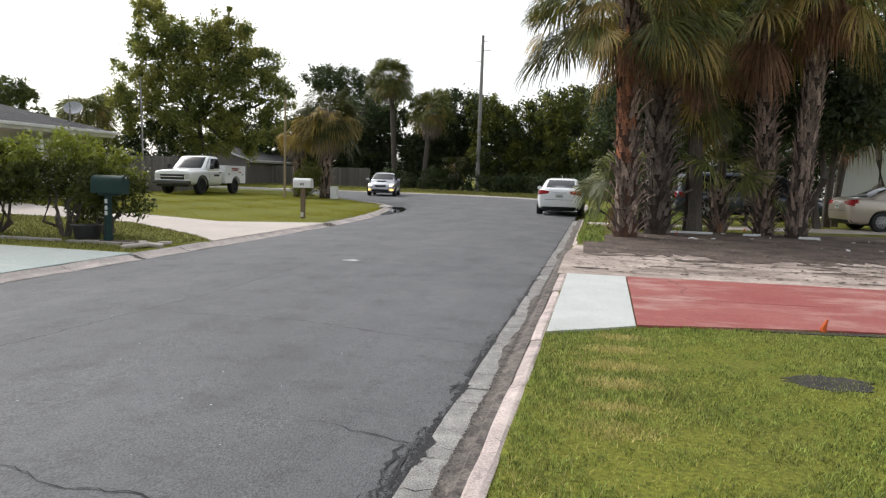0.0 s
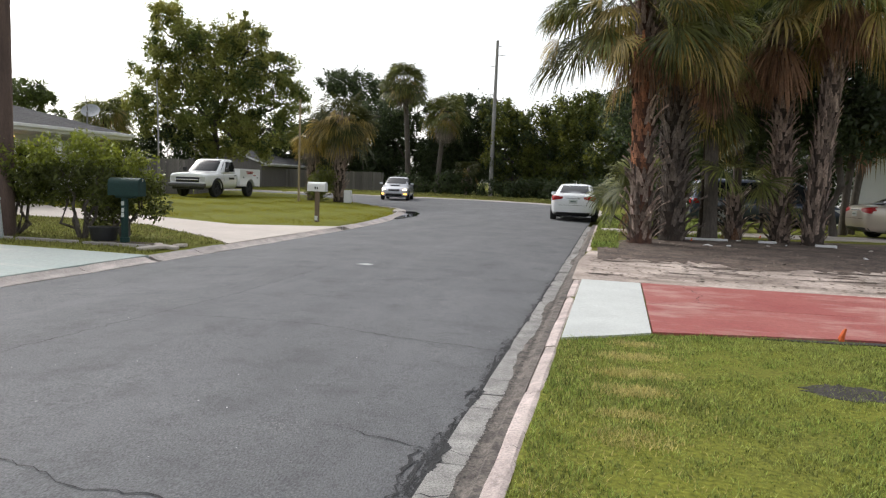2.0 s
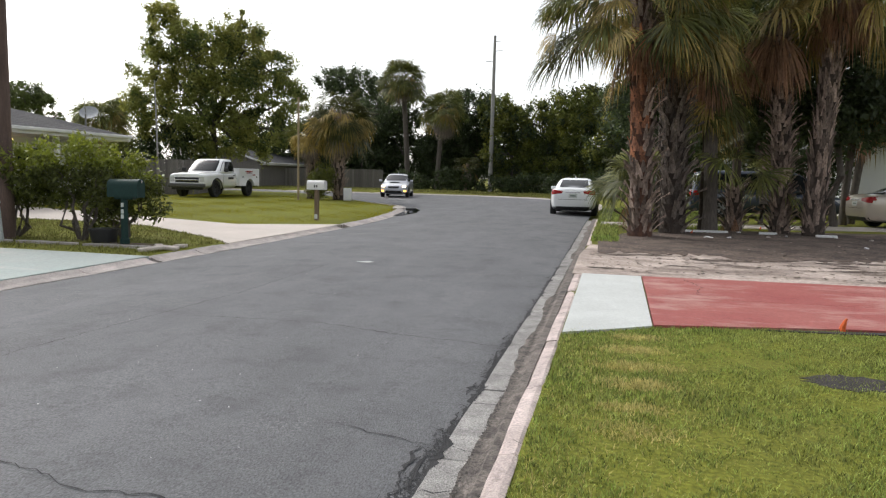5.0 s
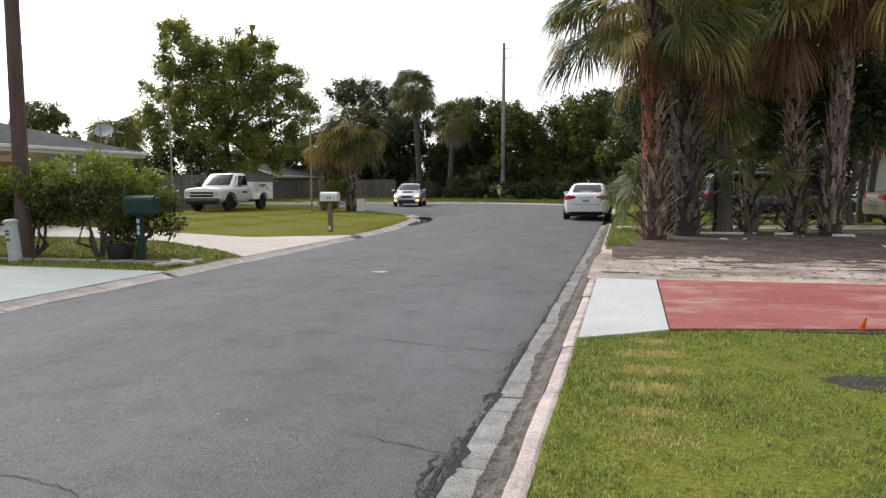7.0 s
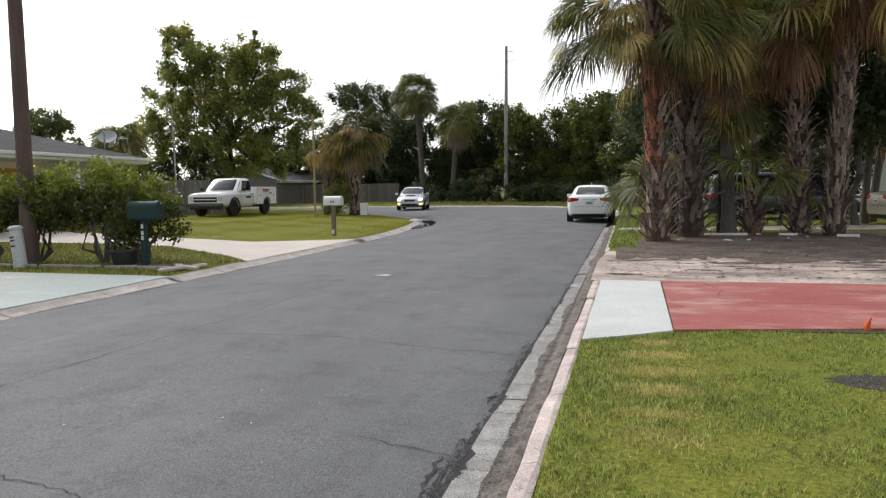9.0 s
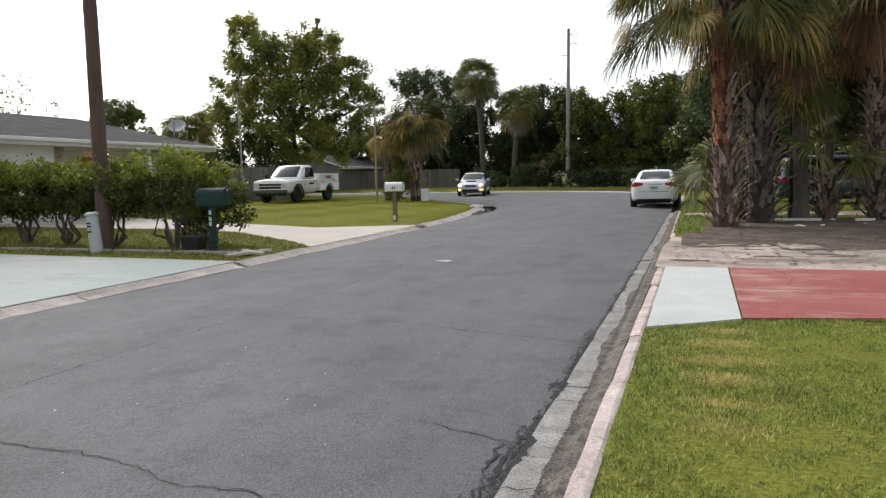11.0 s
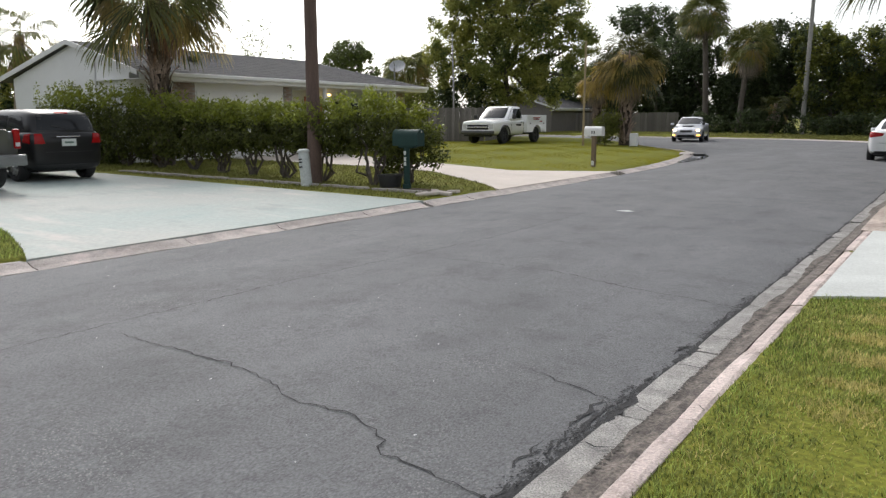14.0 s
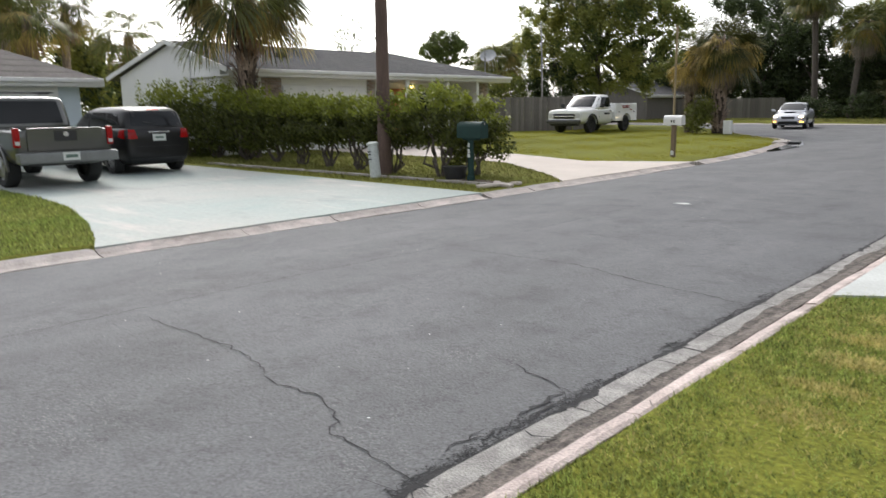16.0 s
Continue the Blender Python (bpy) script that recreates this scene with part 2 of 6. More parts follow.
WHITEPAINT = mat("white_trim_paint", (0.76, 0.76, 0.75), (0.66, 0.66, 0.66), 2, 50, 0.5, 0.05, speck=0.05)
BRICK = mat("brown_brick", (0.26, 0.17, 0.14), (0.4, 0.33, 0.29), 6, 60, 0.9, 0.4, objvar=0.35)
MORTAR = mat("mortar", (0.4, 0.38, 0.36), None, 5, 60, 0.95, 0.4)
ORANGEDOOR = mat("orange_wood_door", (0.42, 0.13, 0.05), (0.3, 0.09, 0.04), 3, 40, 0.5, 0.1)
GLASS = mat("dark_window_glass", (0.012, 0.014, 0.016), (0.018, 0.02, 0.023), 1, 5, 0.06, 0, spec=0.28, speck=0.0)
BLACK = mat("black_plastic", (0.018, 0.018, 0.019), None, 5, 60, 0.55, 0.1)
RUBBER = mat("tyre_rubber", (0.02, 0.02, 0.021), None, 5, 80, 0.8, 0.2)
CHROME = mat("bright_metal", (0.6, 0.6, 0.62), (0.5, 0.5, 0.52), 5, 60, 0.22, 0.02, metal=1, speck=0.05)
ALLOY = mat("alloy_rim", (0.42, 0.42, 0.43), (0.34, 0.34, 0.35), 5, 60, 0.35, 0.02, metal=0.8, speck=0.05)
RED_LENS = mat("red_lamp_lens", (0.36, 0.008, 0.008), (0.22, 0.004, 0.005), 8, 60, 0.25, 0.05, spec=0.25, speck=0.05)
WHITE_LENS = mat("clear_lamp_lens", (0.6, 0.6, 0.6), (0.45, 0.45, 0.46), 12, 60, 0.1, 0.02, speck=0.05)
PLATE = mat("plate_white", (0.6, 0.62, 0.6), (0.5, 0.53, 0.5), 20, 60, 0.5, 0, speck=0.05)
PLATEBAR = mat("plate_bar", (0.1, 0.16, 0.13), None, 20, 60, 0.5, 0)
GREENBOX = mat("dark_green_metal", (0.012, 0.042, 0.036), (0.009, 0.032, 0.028), 4, 60, 0.6, 0.1, spec=0.3)
ORANGE = mat("orange_plastic", (0.75, 0.13, 0.02), None, 6, 60, 0.5, 0.05)


def paint(name, c, metal=0.0, rough=0.3):
    return mat(name, c, tuple(v * 0.93 for v in c), 1.5, 300, rough, 0, metal=metal, coat=1.0, speck=0.03)


# ---- mesh helpers ----
def part(name, bm, material, parent=None, label="", smooth=0, kind=""):
    me = bpy.data.meshes.new(name)
    bmesh.ops.recalc_face_normals(bm, faces=bm.faces)
    bm.to_mesh(me)
    bm.free()
    me.materials.append(material)
    if smooth:
        me.shade_smooth()
        me.set_sharp_from_angle(angle=radians(smooth))
    ob = new(name, me)
    ob.parent = parent
    if label or kind:
        tagged(ob, label, kind=kind)
    return ob


def thing(name, label, category, m=None, group=""):
    ob = new(name)
    ob.empty_display_size = 0.2
    if m is not None:
        ob.matrix_world = m
    return tagged(ob, label, category, group)


def raw(name, verts, faces, material, parent=None, label="", kind="", smooth=False):
    """A mesh from arrays; faces is an n x k array."""
    verts, faces = np.asarray(verts, np.float32), np.asarray(faces, np.int32)
    me = bpy.data.meshes.new(name)
    k = faces.shape[1]
    me.vertices.add(len(verts))
    me.vertices.foreach_set("co", verts.ravel())
    me.loops.add(faces.size)
    me.loops.foreach_set("vertex_index", faces.ravel())
    me.polygons.add(len(faces))
    me.polygons.foreach_set("loop_start", np.arange(0, faces.size, k, dtype=np.int32))
    me.update(calc_edges=True)
    me.validate()
    me.materials.append(material)
    if smooth:
        me.shade_smooth()
    ob = new(name, me)
    ob.parent = parent
    if label or kind:
        tagged(ob, label, kind=kind)
    return ob


def box(bm, c, s, rot=None, bevel=0.0):
    r = bmesh.ops.create_cube(bm, size=1)
    m = Matrix.Translation(c) @ (rot or Matrix()) @ Matrix.Diagonal((*s, 1))
    bmesh.ops.transform(bm, matrix=m, verts=r["verts"])
    if bevel:
        es = list({e for v in r["verts"] for e in v.link_edges})
        bmesh.ops.bevel(bm, geom=es, offset=bevel, segments=2, profile=0.6, affect="EDGES")
    return r["verts"]


def boxm(c, s, rot=None, bevel=0.0):
    bm = bmesh.new()
    box(bm, c, s, rot, bevel)
    return bm


def tube(bm, pts, radii, n=10, cap=True):
    """A tapered tube along points."""
    rings = []
    pts = [Vector(p) for p in pts]
    for i, p in enumerate(pts):
        d = (pts[min(i + 1, len(pts) - 1)] - pts[max(i - 1, 0)]).normalized()
        q = d.to_track_quat("Z", "Y")
        rings.append([bm.verts.new(p + q @ Vector((radii[i] * math.cos(a), radii[i] * math.sin(a), 0))) for a in np.linspace(0, 2 * math.pi, n, endpoint=False)])
    for a, b in zip(rings, rings[1:]):
        for j in range(n):
            bm.faces.new((a[j], a[(j + 1) % n], b[(j + 1) % n], b[j]))
    if cap:
        bm.faces.new(rings[0][::-1])
        bm.faces.new(rings[-1])
    return bm


def tubem(pts, radii, n=10):
    return tube(bmesh.new(), pts, radii, n)


def prism(poly, z0, z1):
    """An upright prism over a polygon, with z as numbers or functions of x, y."""
    bm = bmesh.new()
    f = (lambda p, z: z(*p) if callable(z) else z)
    a = [bm.verts.new((*p, f(p, z0))) for p in poly]
    b = [bm.verts.new((*p, f(p, z1))) for p in poly]
    n = len(poly)
    bm.faces.new(a[::-1]), bm.faces.new(b)
    for i in range(n):
        bm.faces.new((a[i], a[(i + 1) % n], b[(i + 1) % n], b[i]))
    return bm


def step(e0, e1, x):
    t = min(1, max(0, (x - e0) / (e1 - e0)))
    return t * t * (3 - 2 * t)


# ---- the ground, the road and its kerbs ----
def rise(y):
    return 0.1 * step(10, 34, y)


def gz(x, y):
    """Height of the lawns."""
    if x > -4:
        return 0.06 + rise(y)
    return 0.068 + min(0.13, 0.011 * max(0, -7.4 - x)) + 0.6 * rise(y) + 0.12 * step(50, 60, y)


INNER = [(-7.0, -40), (-7.0, -20), (-7.0, -5), (-7.0, 5), (-7.0, 15), (-7.02, 19), (-7.1, 22), (-7.4, 25), (-8.0, 28.5), (-9.0, 32), (-11.3, 35), (-13.8, 38.5), (-16.3, 42.8), (-20, 46.2), (-26, 48.3), (-45, 49.5), (-70, 50)]
OUTER = [(-0.86, -40), (-0.86, -20), (-0.86, -5), (-0.86, 5), (-0.86, 15), (-0.86, 19), (-0.86, 24), (-0.86, 30), (-0.9, 36), (-1.1, 42), (-2.2, 47), (-5, 51.5), (-10, 54.8), (-17, 56), (-26, 56.8), (-45, 57.5), (-70, 58)]


def resample(poly, k):
    """k points between every two corners, on a smooth line."""
    p = [Vector((*q, 0)) for q in poly]
    p = [p[0] * 2 - p[1]] + p + [p[-1] * 2 - p[-2]]
    out = []
    for i in range(1, len(p) - 2):
        for j in range(k):
            t = j / k
            a, b, c, d = p[i - 1:i + 3]
            out.append(0.5 * ((2 * b) + (c - a) * t + (2 * a - 5 * b + 4 * c - d) * t * t + (3 * b - a - 3 * c + d) * t ** 3))
    out.append(p[-2])
    return [(v.x, v.y) for v in out]


IN, OUT = resample(INNER, 6), resample(OUTER, 6)
ROADPOLY = np.array(IN + OUT[::-1])


def inside(px, py, poly):
    x, y = np.asarray(px), np.asarray(py)
    res = np.zeros(x.shape, bool)
    j = len(poly) - 1
    for i in range(len(poly)):
        xi, yi, xj, yj = *poly[i], *poly[j]
        c = ((yi > y) != (yj > y)) & (x < (xj - xi) * (y - yi) / (yj - yi + 1e-12) + xi)
        res ^= c
        j = i
    return res


def offset(line, d):
    """A line moved d metres to its right."""
    out = []
    for i, p in enumerate(line):
        a, b = Vector(line[max(i - 1, 0)]), Vector(line[min(i + 1, len(line) - 1)])
        t = (b - a).normalized()
        out.append((p[0] + t.y * d, p[1] - t.x * d))
    return out


WIDE = np.array(offset(IN, -0.37) + offset(OUT, 0.36)[::-1])
xs = np.unique(np.concatenate([[-2500, -800, -300, -150, -100], np.arange(-70, 45, 0.6), [-7.42, -7.34, -0.5, -0.47], [60, 100, 200, 600, 2500]]))
ys = np.unique(np.concatenate([[-2500, -800, -200, -80], np.arange(-40, 110, 0.6), [130, 200, 500, 2500]]))
GX, GY = np.meshgrid(xs, ys)
low = inside(GX, GY, WIDE)
GZ = np.vectorize(gz)(GX, GY) + 0.012 * np.sin(GX * 1.7 + GY) * np.sin(GY * 1.3)
GZ = np.where(low, -0.12, GZ)
nx, ny = len(xs), len(ys)
ii = (np.arange(ny - 1)[:, None] * nx + np.arange(nx - 1)[None, :]).ravel()
tagged(raw("ground", np.stack([GX, GY, GZ], -1).reshape(-1, 3), np.stack([ii, ii + 1, ii + nx + 1, ii + nx], 1), LAWN, smooth=True), "green lawn ground with worn soil patches", "ground", kind="structure")


def crown(u):
    return 0.062 * (1 - abs(2 * u - 1) ** 1.7)


CUTS = 14
rv = [(a[0] + (b[0] - a[0]) * u, a[1] + (b[1] - a[1]) * u, rise(a[1] + (b[1] - a[1]) * u) + crown(u)) for a, b in zip(IN, OUT) for u in np.linspace(0, 1, CUTS + 1)]
ri = np.array([[i * (CUTS + 1) + j, i * (CUTS + 1) + j + 1, (i + 1) * (CUTS + 1) + j + 1, (i + 1) * (CUTS + 1) + j] for i in range(len(IN) - 1) for j in range(CUTS)])
road = tagged(raw("road", rv, ri, ASPHALT, smooth=True), "worn grey asphalt residential road with cracks", "road", kind="structure")


def rz(x, y):
    """Height of the straight road."""
    return rise(y) + crown(min(1, max(0, (x + 7.0) / 6.14)))


def ribbon(line, width, zfun, lift):
    """A jagged strip that lies on a surface."""
    bm = bmesh.new()
    prev = None
    rnd = random.Random(int(1000 * line[0][0] + 77 * line[0][1]))
    pts = []
    for a, b in zip(line, line[1:]):
        n = max(2, int(math.dist(a, b) / 0.06))
        for i in range(n):
            t = i / n
            pts.append((a[0] + (b[0] - a[0]) * t + rnd.uniform(-0.022, 0.022), a[1] + (b[1] - a[1]) * t + rnd.uniform(-0.022, 0.022)))
    pts.append(line[-1])
    for i, p in enumerate(pts):
        a, b = Vector(pts[max(i - 1, 0)]), Vector(pts[min(i + 1, len(pts) - 1)])
        t = (b - a).normalized()
        w = width * rnd.uniform(0.3, 1.0) * min(1, 0.3 + i / 5, 0.3 + (len(pts) - 1 - i) / 5)
        q = [bm.verts.new((p[0] + s * t.y * w, p[1] - s * t.x * w, zfun(*p) + lift)) for s in (-0.5, 0.5)]
        if prev:
            bm.faces.new((prev[0], prev[1], q[1], q[0]))
        prev = q
    return bm


for line, w in [
    ([(-4.1, 3.08), (-3.9, 3.06), (-3.0, 3.1), (-2.62, 3.05), (-2.31, 2.93), (-1.9, 2.98), (-1.6, 2.85), (-1.54, 2.74), (-1.2, 2.72), (-0.81, 2.66)], 0.012),
    ([(-4.0, 6.54), (-3.3, 6.64), (-2.66, 6.68), (-1.9, 6.5), (-0.91, 6.42)], 0.016),
    ([(-1.55, 4.12), (-1.2, 4.02), (-0.87, 3.95)], 0.015),
    ([(-4.3, -2), (-4.35, 2), (-4.38, 4.9), (-4.2, 8), (-4.3, 11)], 0.014),
    ([(-3.5, 8.2), (-3.3, 8.28)], 0.03),
    ([(-2.6, 9.9), (-1.6, 9.8), (-1.0, 9.85)], 0.009),
    ([(-6.9, 13.5), (-3, 13.3), (-1, 13.6)], 0.009),
]:
    part("crack", ribbon(line, w, rz, 0.005), TAR, road)
edge_rnd = np.random.default_rng(5)
ev, ef = [], []
for y0, y1, w, dens in [(1.0, 3.0, 0.05, 150), (2.55, 3.1, 0.14, 500), (3.0, 4.25, 0.17, 420), (4.2, 5.6, 0.06, 170), (5.4, 6.9, 0.13, 330), (6.8, 8.5, 0.05, 200), (8.5, 14, 0.04, 110), (14, 26, 0.05, 70)]:
    for _ in range(int(1.6 * dens * (y1 - y0))):
        yy, dd = edge_rnd.uniform(y0, y1), abs(edge_rnd.normal()) * w * 0.32
        c = (-0.872 - dd, yy)
        s = edge_rnd.uniform(0.003, 0.009) * (1.5 if dd < 0.02 else 0.9)
        a0 = edge_rnd.uniform(0, 6.28)
        k = len(ev)
        for q in range(5):
            a = a0 + q * 1.2566
            rr = s * edge_rnd.uniform(0.5, 1.2)
            ev.append((c[0] + rr * math.cos(a), c[1] + 1.5 * rr * math.sin(a), rz(*c) + 0.004 + 0.002 * edge_rnd.random()))
        ef.append([k, k + 1, k + 2, k + 3, k + 4])
raw("broken_tar", ev, ef, TAR, road, kind="stuff")
for y0, y1 in ((1.0, 4.4), (4.4, 8.5), (8.5, 16), (16, 27)):
    part("tar_edge", ribbon([(-0.878, y0), (-0.883, (y0 + y1) / 2), (-0.878, y1)], 0.06, rz, 0.005), TAR, road)
crk = random.Random(52)
for y0, y1, reach, count in ((1.2, 3.2, 0.16, 9), (3.2, 4.4, 0.12, 7), (4.4, 7.0, 0.1, 9), (7.0, 12.0, 0.06, 10)):
    for _ in range(count):
        y, d = crk.uniform(y0, y1), 0.012 + abs(crk.gauss(0, 1)) * reach * 0.45
        run = crk.uniform(0.15, 0.5)
        line, x = [], -0.872 - d
        for k in range(5):
            line.append((min(-0.87, x), y + run * k / 4))
            x += crk.uniform(-0.014, 0.014)
        part("edge_crack", ribbon(line, crk.uniform(0.012, 0.036), rz, 0.0055), TAR, road)
    for _ in range(count // 3):
        y, w = crk.uniform(y0, y1), crk.uniform(0.08, 0.26)
        part("edge_crack", ribbon([(-0.872, y), (-0.872 - w * 0.5, y + crk.uniform(-0.05, 0.05)), (-0.872 - w, y + crk.uniform(-0.08, 0.08))], 0.01, rz, 0.006), TAR, road)
part("paint_mark", prism([(-4.0, 11.45), (-3.86, 11.6), (-3.74, 11.52), (-3.8, 11.4)], lambda x, y: rz(x, y) - 0.02, lambda x, y: rz(x, y) + 0.005), WHITESLAB, road)


def kerb_run(name, line, seg, sections, side, jit):
    """Kerb pieces along a line: each section is an x-z outline across, with its material and name."""
    run = tagged(new(name), "cracked concrete kerb and gutter along the road", "kerb", kind="structure")
    rnd = random.Random(len(line) + int(seg * 100))
    pts, dist = [Vector((*p, 0)) for p in line], [0]
    for a, b in zip(pts, pts[1:]):
        dist.append(dist[-1] + (b - a).length)

    def at(s):
        i = min(len(pts) - 2, max(0, int(np.searchsorted(dist, s)) - 1))
        t = (s - dist[i]) / (dist[i + 1] - dist[i])
        d = (pts[i + 1] - pts[i]).normalized()
        return pts[i].lerp(pts[i + 1], t), Vector((d.y, -d.x, 0)) * side

    s = 0
    while s < dist[-1] - 0.2:
        e = min(dist[-1], s + seg * rnd.uniform(0.85, 1.15))
        for pname, outline, material in sections:
            bm = bmesh.new()
            rings = []
            dz, dx = rnd.uniform(-jit, jit), rnd.uniform(-jit, jit) * 0.8
            n = 5
            for k in range(n):
                c, nrm = at(s + 0.008 + (e - s - 0.016) * k / (n - 1))
                inset = 0.008 if k in (0, n - 1) else 0
                rings.append([bm.verts.new((c + nrm * (o[0] + dx + rnd.uniform(-0.005, 0.005))) + Vector((0, 0, rise(c.y) + o[1] + dz - (inset if o[1] > 0 else 0)))) for o in outline])
            m = len(outline)
            for a, b in zip(rings, rings[1:]):
                for j in range(m):
                    bm.faces.new((a[j], a[(j + 1) % m], b[(j + 1) % m], b[j]))
            bm.faces.new(rings[0]), bm.faces.new(rings[-1][::-1])
            part(pname, bm, material, run)
        s = e
    return run


def clipline(line, y0, y1, fine=0.5):
    return [p for p in line if y0 <= p[1] <= y1]


R_SECT = [("gutter_slab", [(-0.02, -0.1), (-0.02, 0.012), (0.16, 0.012), (0.175, 0.004), (0.178, -0.1)], GUTTER),
          ("kerb_stone", [(0.265, -0.1), (0.27, 0.025), (0.3, 0.058), (0.37, 0.07), (0.395, 0.06), (0.4, -0.1)], KERB)]
L_GUTTER = [("gutter_slab", [(-0.02, -0.1), (-0.02, 0.008), (0.1, 0.026), (0.215, 0.074), (0.22, -0.1)], KERBPINK)]
L_SECT = L_GUTTER + [("kerb_stone", [(0.228, -0.1), (0.23, 0.05), (0.27, 0.066), (0.33, 0.068), (0.36, 0.06), (0.362, -0.1)], KERBGREY)]
kerb_run("kerb_east", [(-0.86, -8)] + [(-0.86, y) for y in range(-6, 11, 2)] + [(-0.86, 11.25)], 1.32, R_SECT, 1, 0.006)
kerb_run("kerb_east_sand", [(-0.86, y) for y in (11.25, 13, 15, 16.2)], 1.3, R_SECT[:1], 1, 0.008)
kerb_run("kerb_east_verge", [(-0.86, y) for y in (16.2, 18, 20, 22, 24, 26)], 1.32, R_SECT, 1, 0.006)
kerb_run("kerb_west", [(-7.0, y) for y in (-8, -5, -2, 1, 4)], 1.6, L_SECT, -1, 0.005)
kerb_run("kerb_west_mint", [(-7.0, y) for y in (4, 6, 8, 10.75)], 1.7, L_GUTTER, -1, 0.005)
kerb_run("kerb_west_hedge", [(-7.0, y) for y in (10.75, 12, 13.2)], 1.3, L_SECT, -1, 0.005)
kerb_run("kerb_west_drive", [(-7.0, 13.2)] + clipline(IN, 13.3, 19.4), 1.6, L_GUTTER, -1, 0.005)
kerb_run("kerb_west_bend", clipline(IN, 19.3, 40.2), 1.6, L_SECT, -1, 0.005)
kerb_run("kerb_bend", clipline(OUT, 34, 60), 3.0, L_SECT, 1, 0.004)
silt = random.Random(31)
silt_edge = [(-0.705 - 0.035 * max(0.0, math.sin(y * 2.3) + math.sin(y * 0.9 + 1)) - silt.uniform(0, 0.03), y) for y in np.arange(27, -8.1, -0.14)]
tagged(part("gutter_dirt", prism([(-0.575, -8), (-0.575, 27)] + silt_edge, -0.1, lambda x, y: 0.017 + rise(y)), DIRT), "dark dirt caught in the gutter", "dirt", kind="structure")


gut = random.Random(91)
kerb_east = bpy.data.objects["kerb_east"]
for y in (2.62, 3.35, 3.95, 4.7, 5.45, 6.42, 7.15, 8.0, 8.9, 10.1, 11.4, 13.0):
    skew = gut.uniform(-0.12, 0.12)
    part("gutter_crack", ribbon([(-0.875, y), (-0.8, y + skew * 0.4 + gut.uniform(-0.03, 0.03)), (-0.7, y + skew)], 0.018, lambda x, y: rise(y) + 0.014, 0.008), TAR, kerb_east)
    if gut.random() < 0.7:
        z = y + gut.uniform(-0.3, 0.3)
        part("kerb_crack", ribbon([(-0.575, z), (-0.52, z + gut.uniform(-0.04, 0.04)), (-0.47, z + gut.uniform(-0.05, 0.05))], 0.012, lambda x, y: rise(y) + 0.05 + 0.02 * step(-0.56, -0.49, x), 0.012), TAR, kerb_east)


def slab(name, poly, z, material, label, category, steps=()):
    bm = prism(poly, lambda x, y: gz(x, y) - 0.15, lambda x, y: gz(x, y) + z)
    for x in steps:
        bmesh.ops.bisect_plane(bm, geom=bm.verts[:] + bm.edges[:] + bm.faces[:], plane_co=(x, 0, 0), plane_no=(1, 0, 0))
    return tagged(part(name, bm, material), label, category, kind="structure")


slab("apron_slab", [(-0.455, 6.84), (0.0, 7.14), (0.345, 7.4), (0.368, 11.18), (-0.455, 11.2)], 0.022, WHITESLAB, "pale grey concrete driveway apron slab", "driveway")
slab("driveway_red_near", [(0.36, 7.42), (1.2, 7.6), (2.2, 7.8), (9, 8.5), (9, 9.28), (0.372, 9.24)], 0.026, REDSLAB, "worn red-painted concrete driveway slab", "driveway")
slab("driveway_red_far", [(0.376, 9.255), (9, 9.295), (9, 11.2), (0.385, 11.15)], 0.026, REDSLAB, "worn red-painted concrete driveway slab", "driveway")
slab("sand_strip", [(-0.6, 11.27), (-0.45, 11.21), (12, 11.21), (14, 16.2), (-0.5, 16.2), (-0.62, 14)], 0.012, SAND, "trampled grey sand beside the driveway", "sand")
bed_rnd = random.Random(77)
bed_edge = [(x, 14.55 + 0.25 * math.sin(x * 1.7) + 0.2 * math.sin(x * 4.1 + 1) + bed_rnd.uniform(-0.28, 0.28)) for x in np.arange(-0.3, 13.9, 0.13)]
slab("mulch_bed", bed_edge + [(14, 15.2), (14, 22.6), (8, 22.8), (2, 21.8), (0.2, 19.6), (-0.35, 17)], 0.02, MULCH, "dark mulch bed under the palms", "soil")
blots = bmesh.new()
for k in range(95):
    bx, by = bed_rnd.uniform(-0.2, 11), 11.6 + 3.0 * bed_rnd.random() ** 0.55
    bl, bw, turn = bed_rnd.uniform(0.1, 0.55), bed_rnd.uniform(0.02, 0.09), bed_rnd.uniform(-0.2, 0.2)
    rim = []
    for a in np.linspace(0, 2 * math.pi, 15, endpoint=False):
        u, w = bl * math.cos(a) * bed_rnd.uniform(0.6, 1.2), bw * math.sin(a) * bed_rnd.uniform(0.6, 1.3)
        rim.append(blots.verts.new((bx + u, by + w + u * turn, gz(bx + u, by + w) + 0.013 + 0.0001 * k)))
    blots.faces.new(rim)
tagged(part("soil_smear", blots, MULCH), "dark soil smeared thinly over the sand", "soil", kind="stuff")
slab("driveway_pale_east", [(-0.4, 22.6), (14, 25), (14, 27), (-0.4, 24.2)], 0.025, CONCRETE, "pale concrete driveway of the neighbouring house", "driveway")
slab("driveway_mint", [(-7.24, 4.02), (-7.9, 4.3), (-9.2, 4.75), (-11.0, 5.2), (-12.6, 5.35), (-15, 5.3), (-21.2, 5.0), (-21.2, 10.5), (-16.6, 10.5), (-7.24, 10.75)], 0.015, MINT, "worn mint-green painted concrete driveway", "driveway", steps=(-10, -12.5, -15, -18))
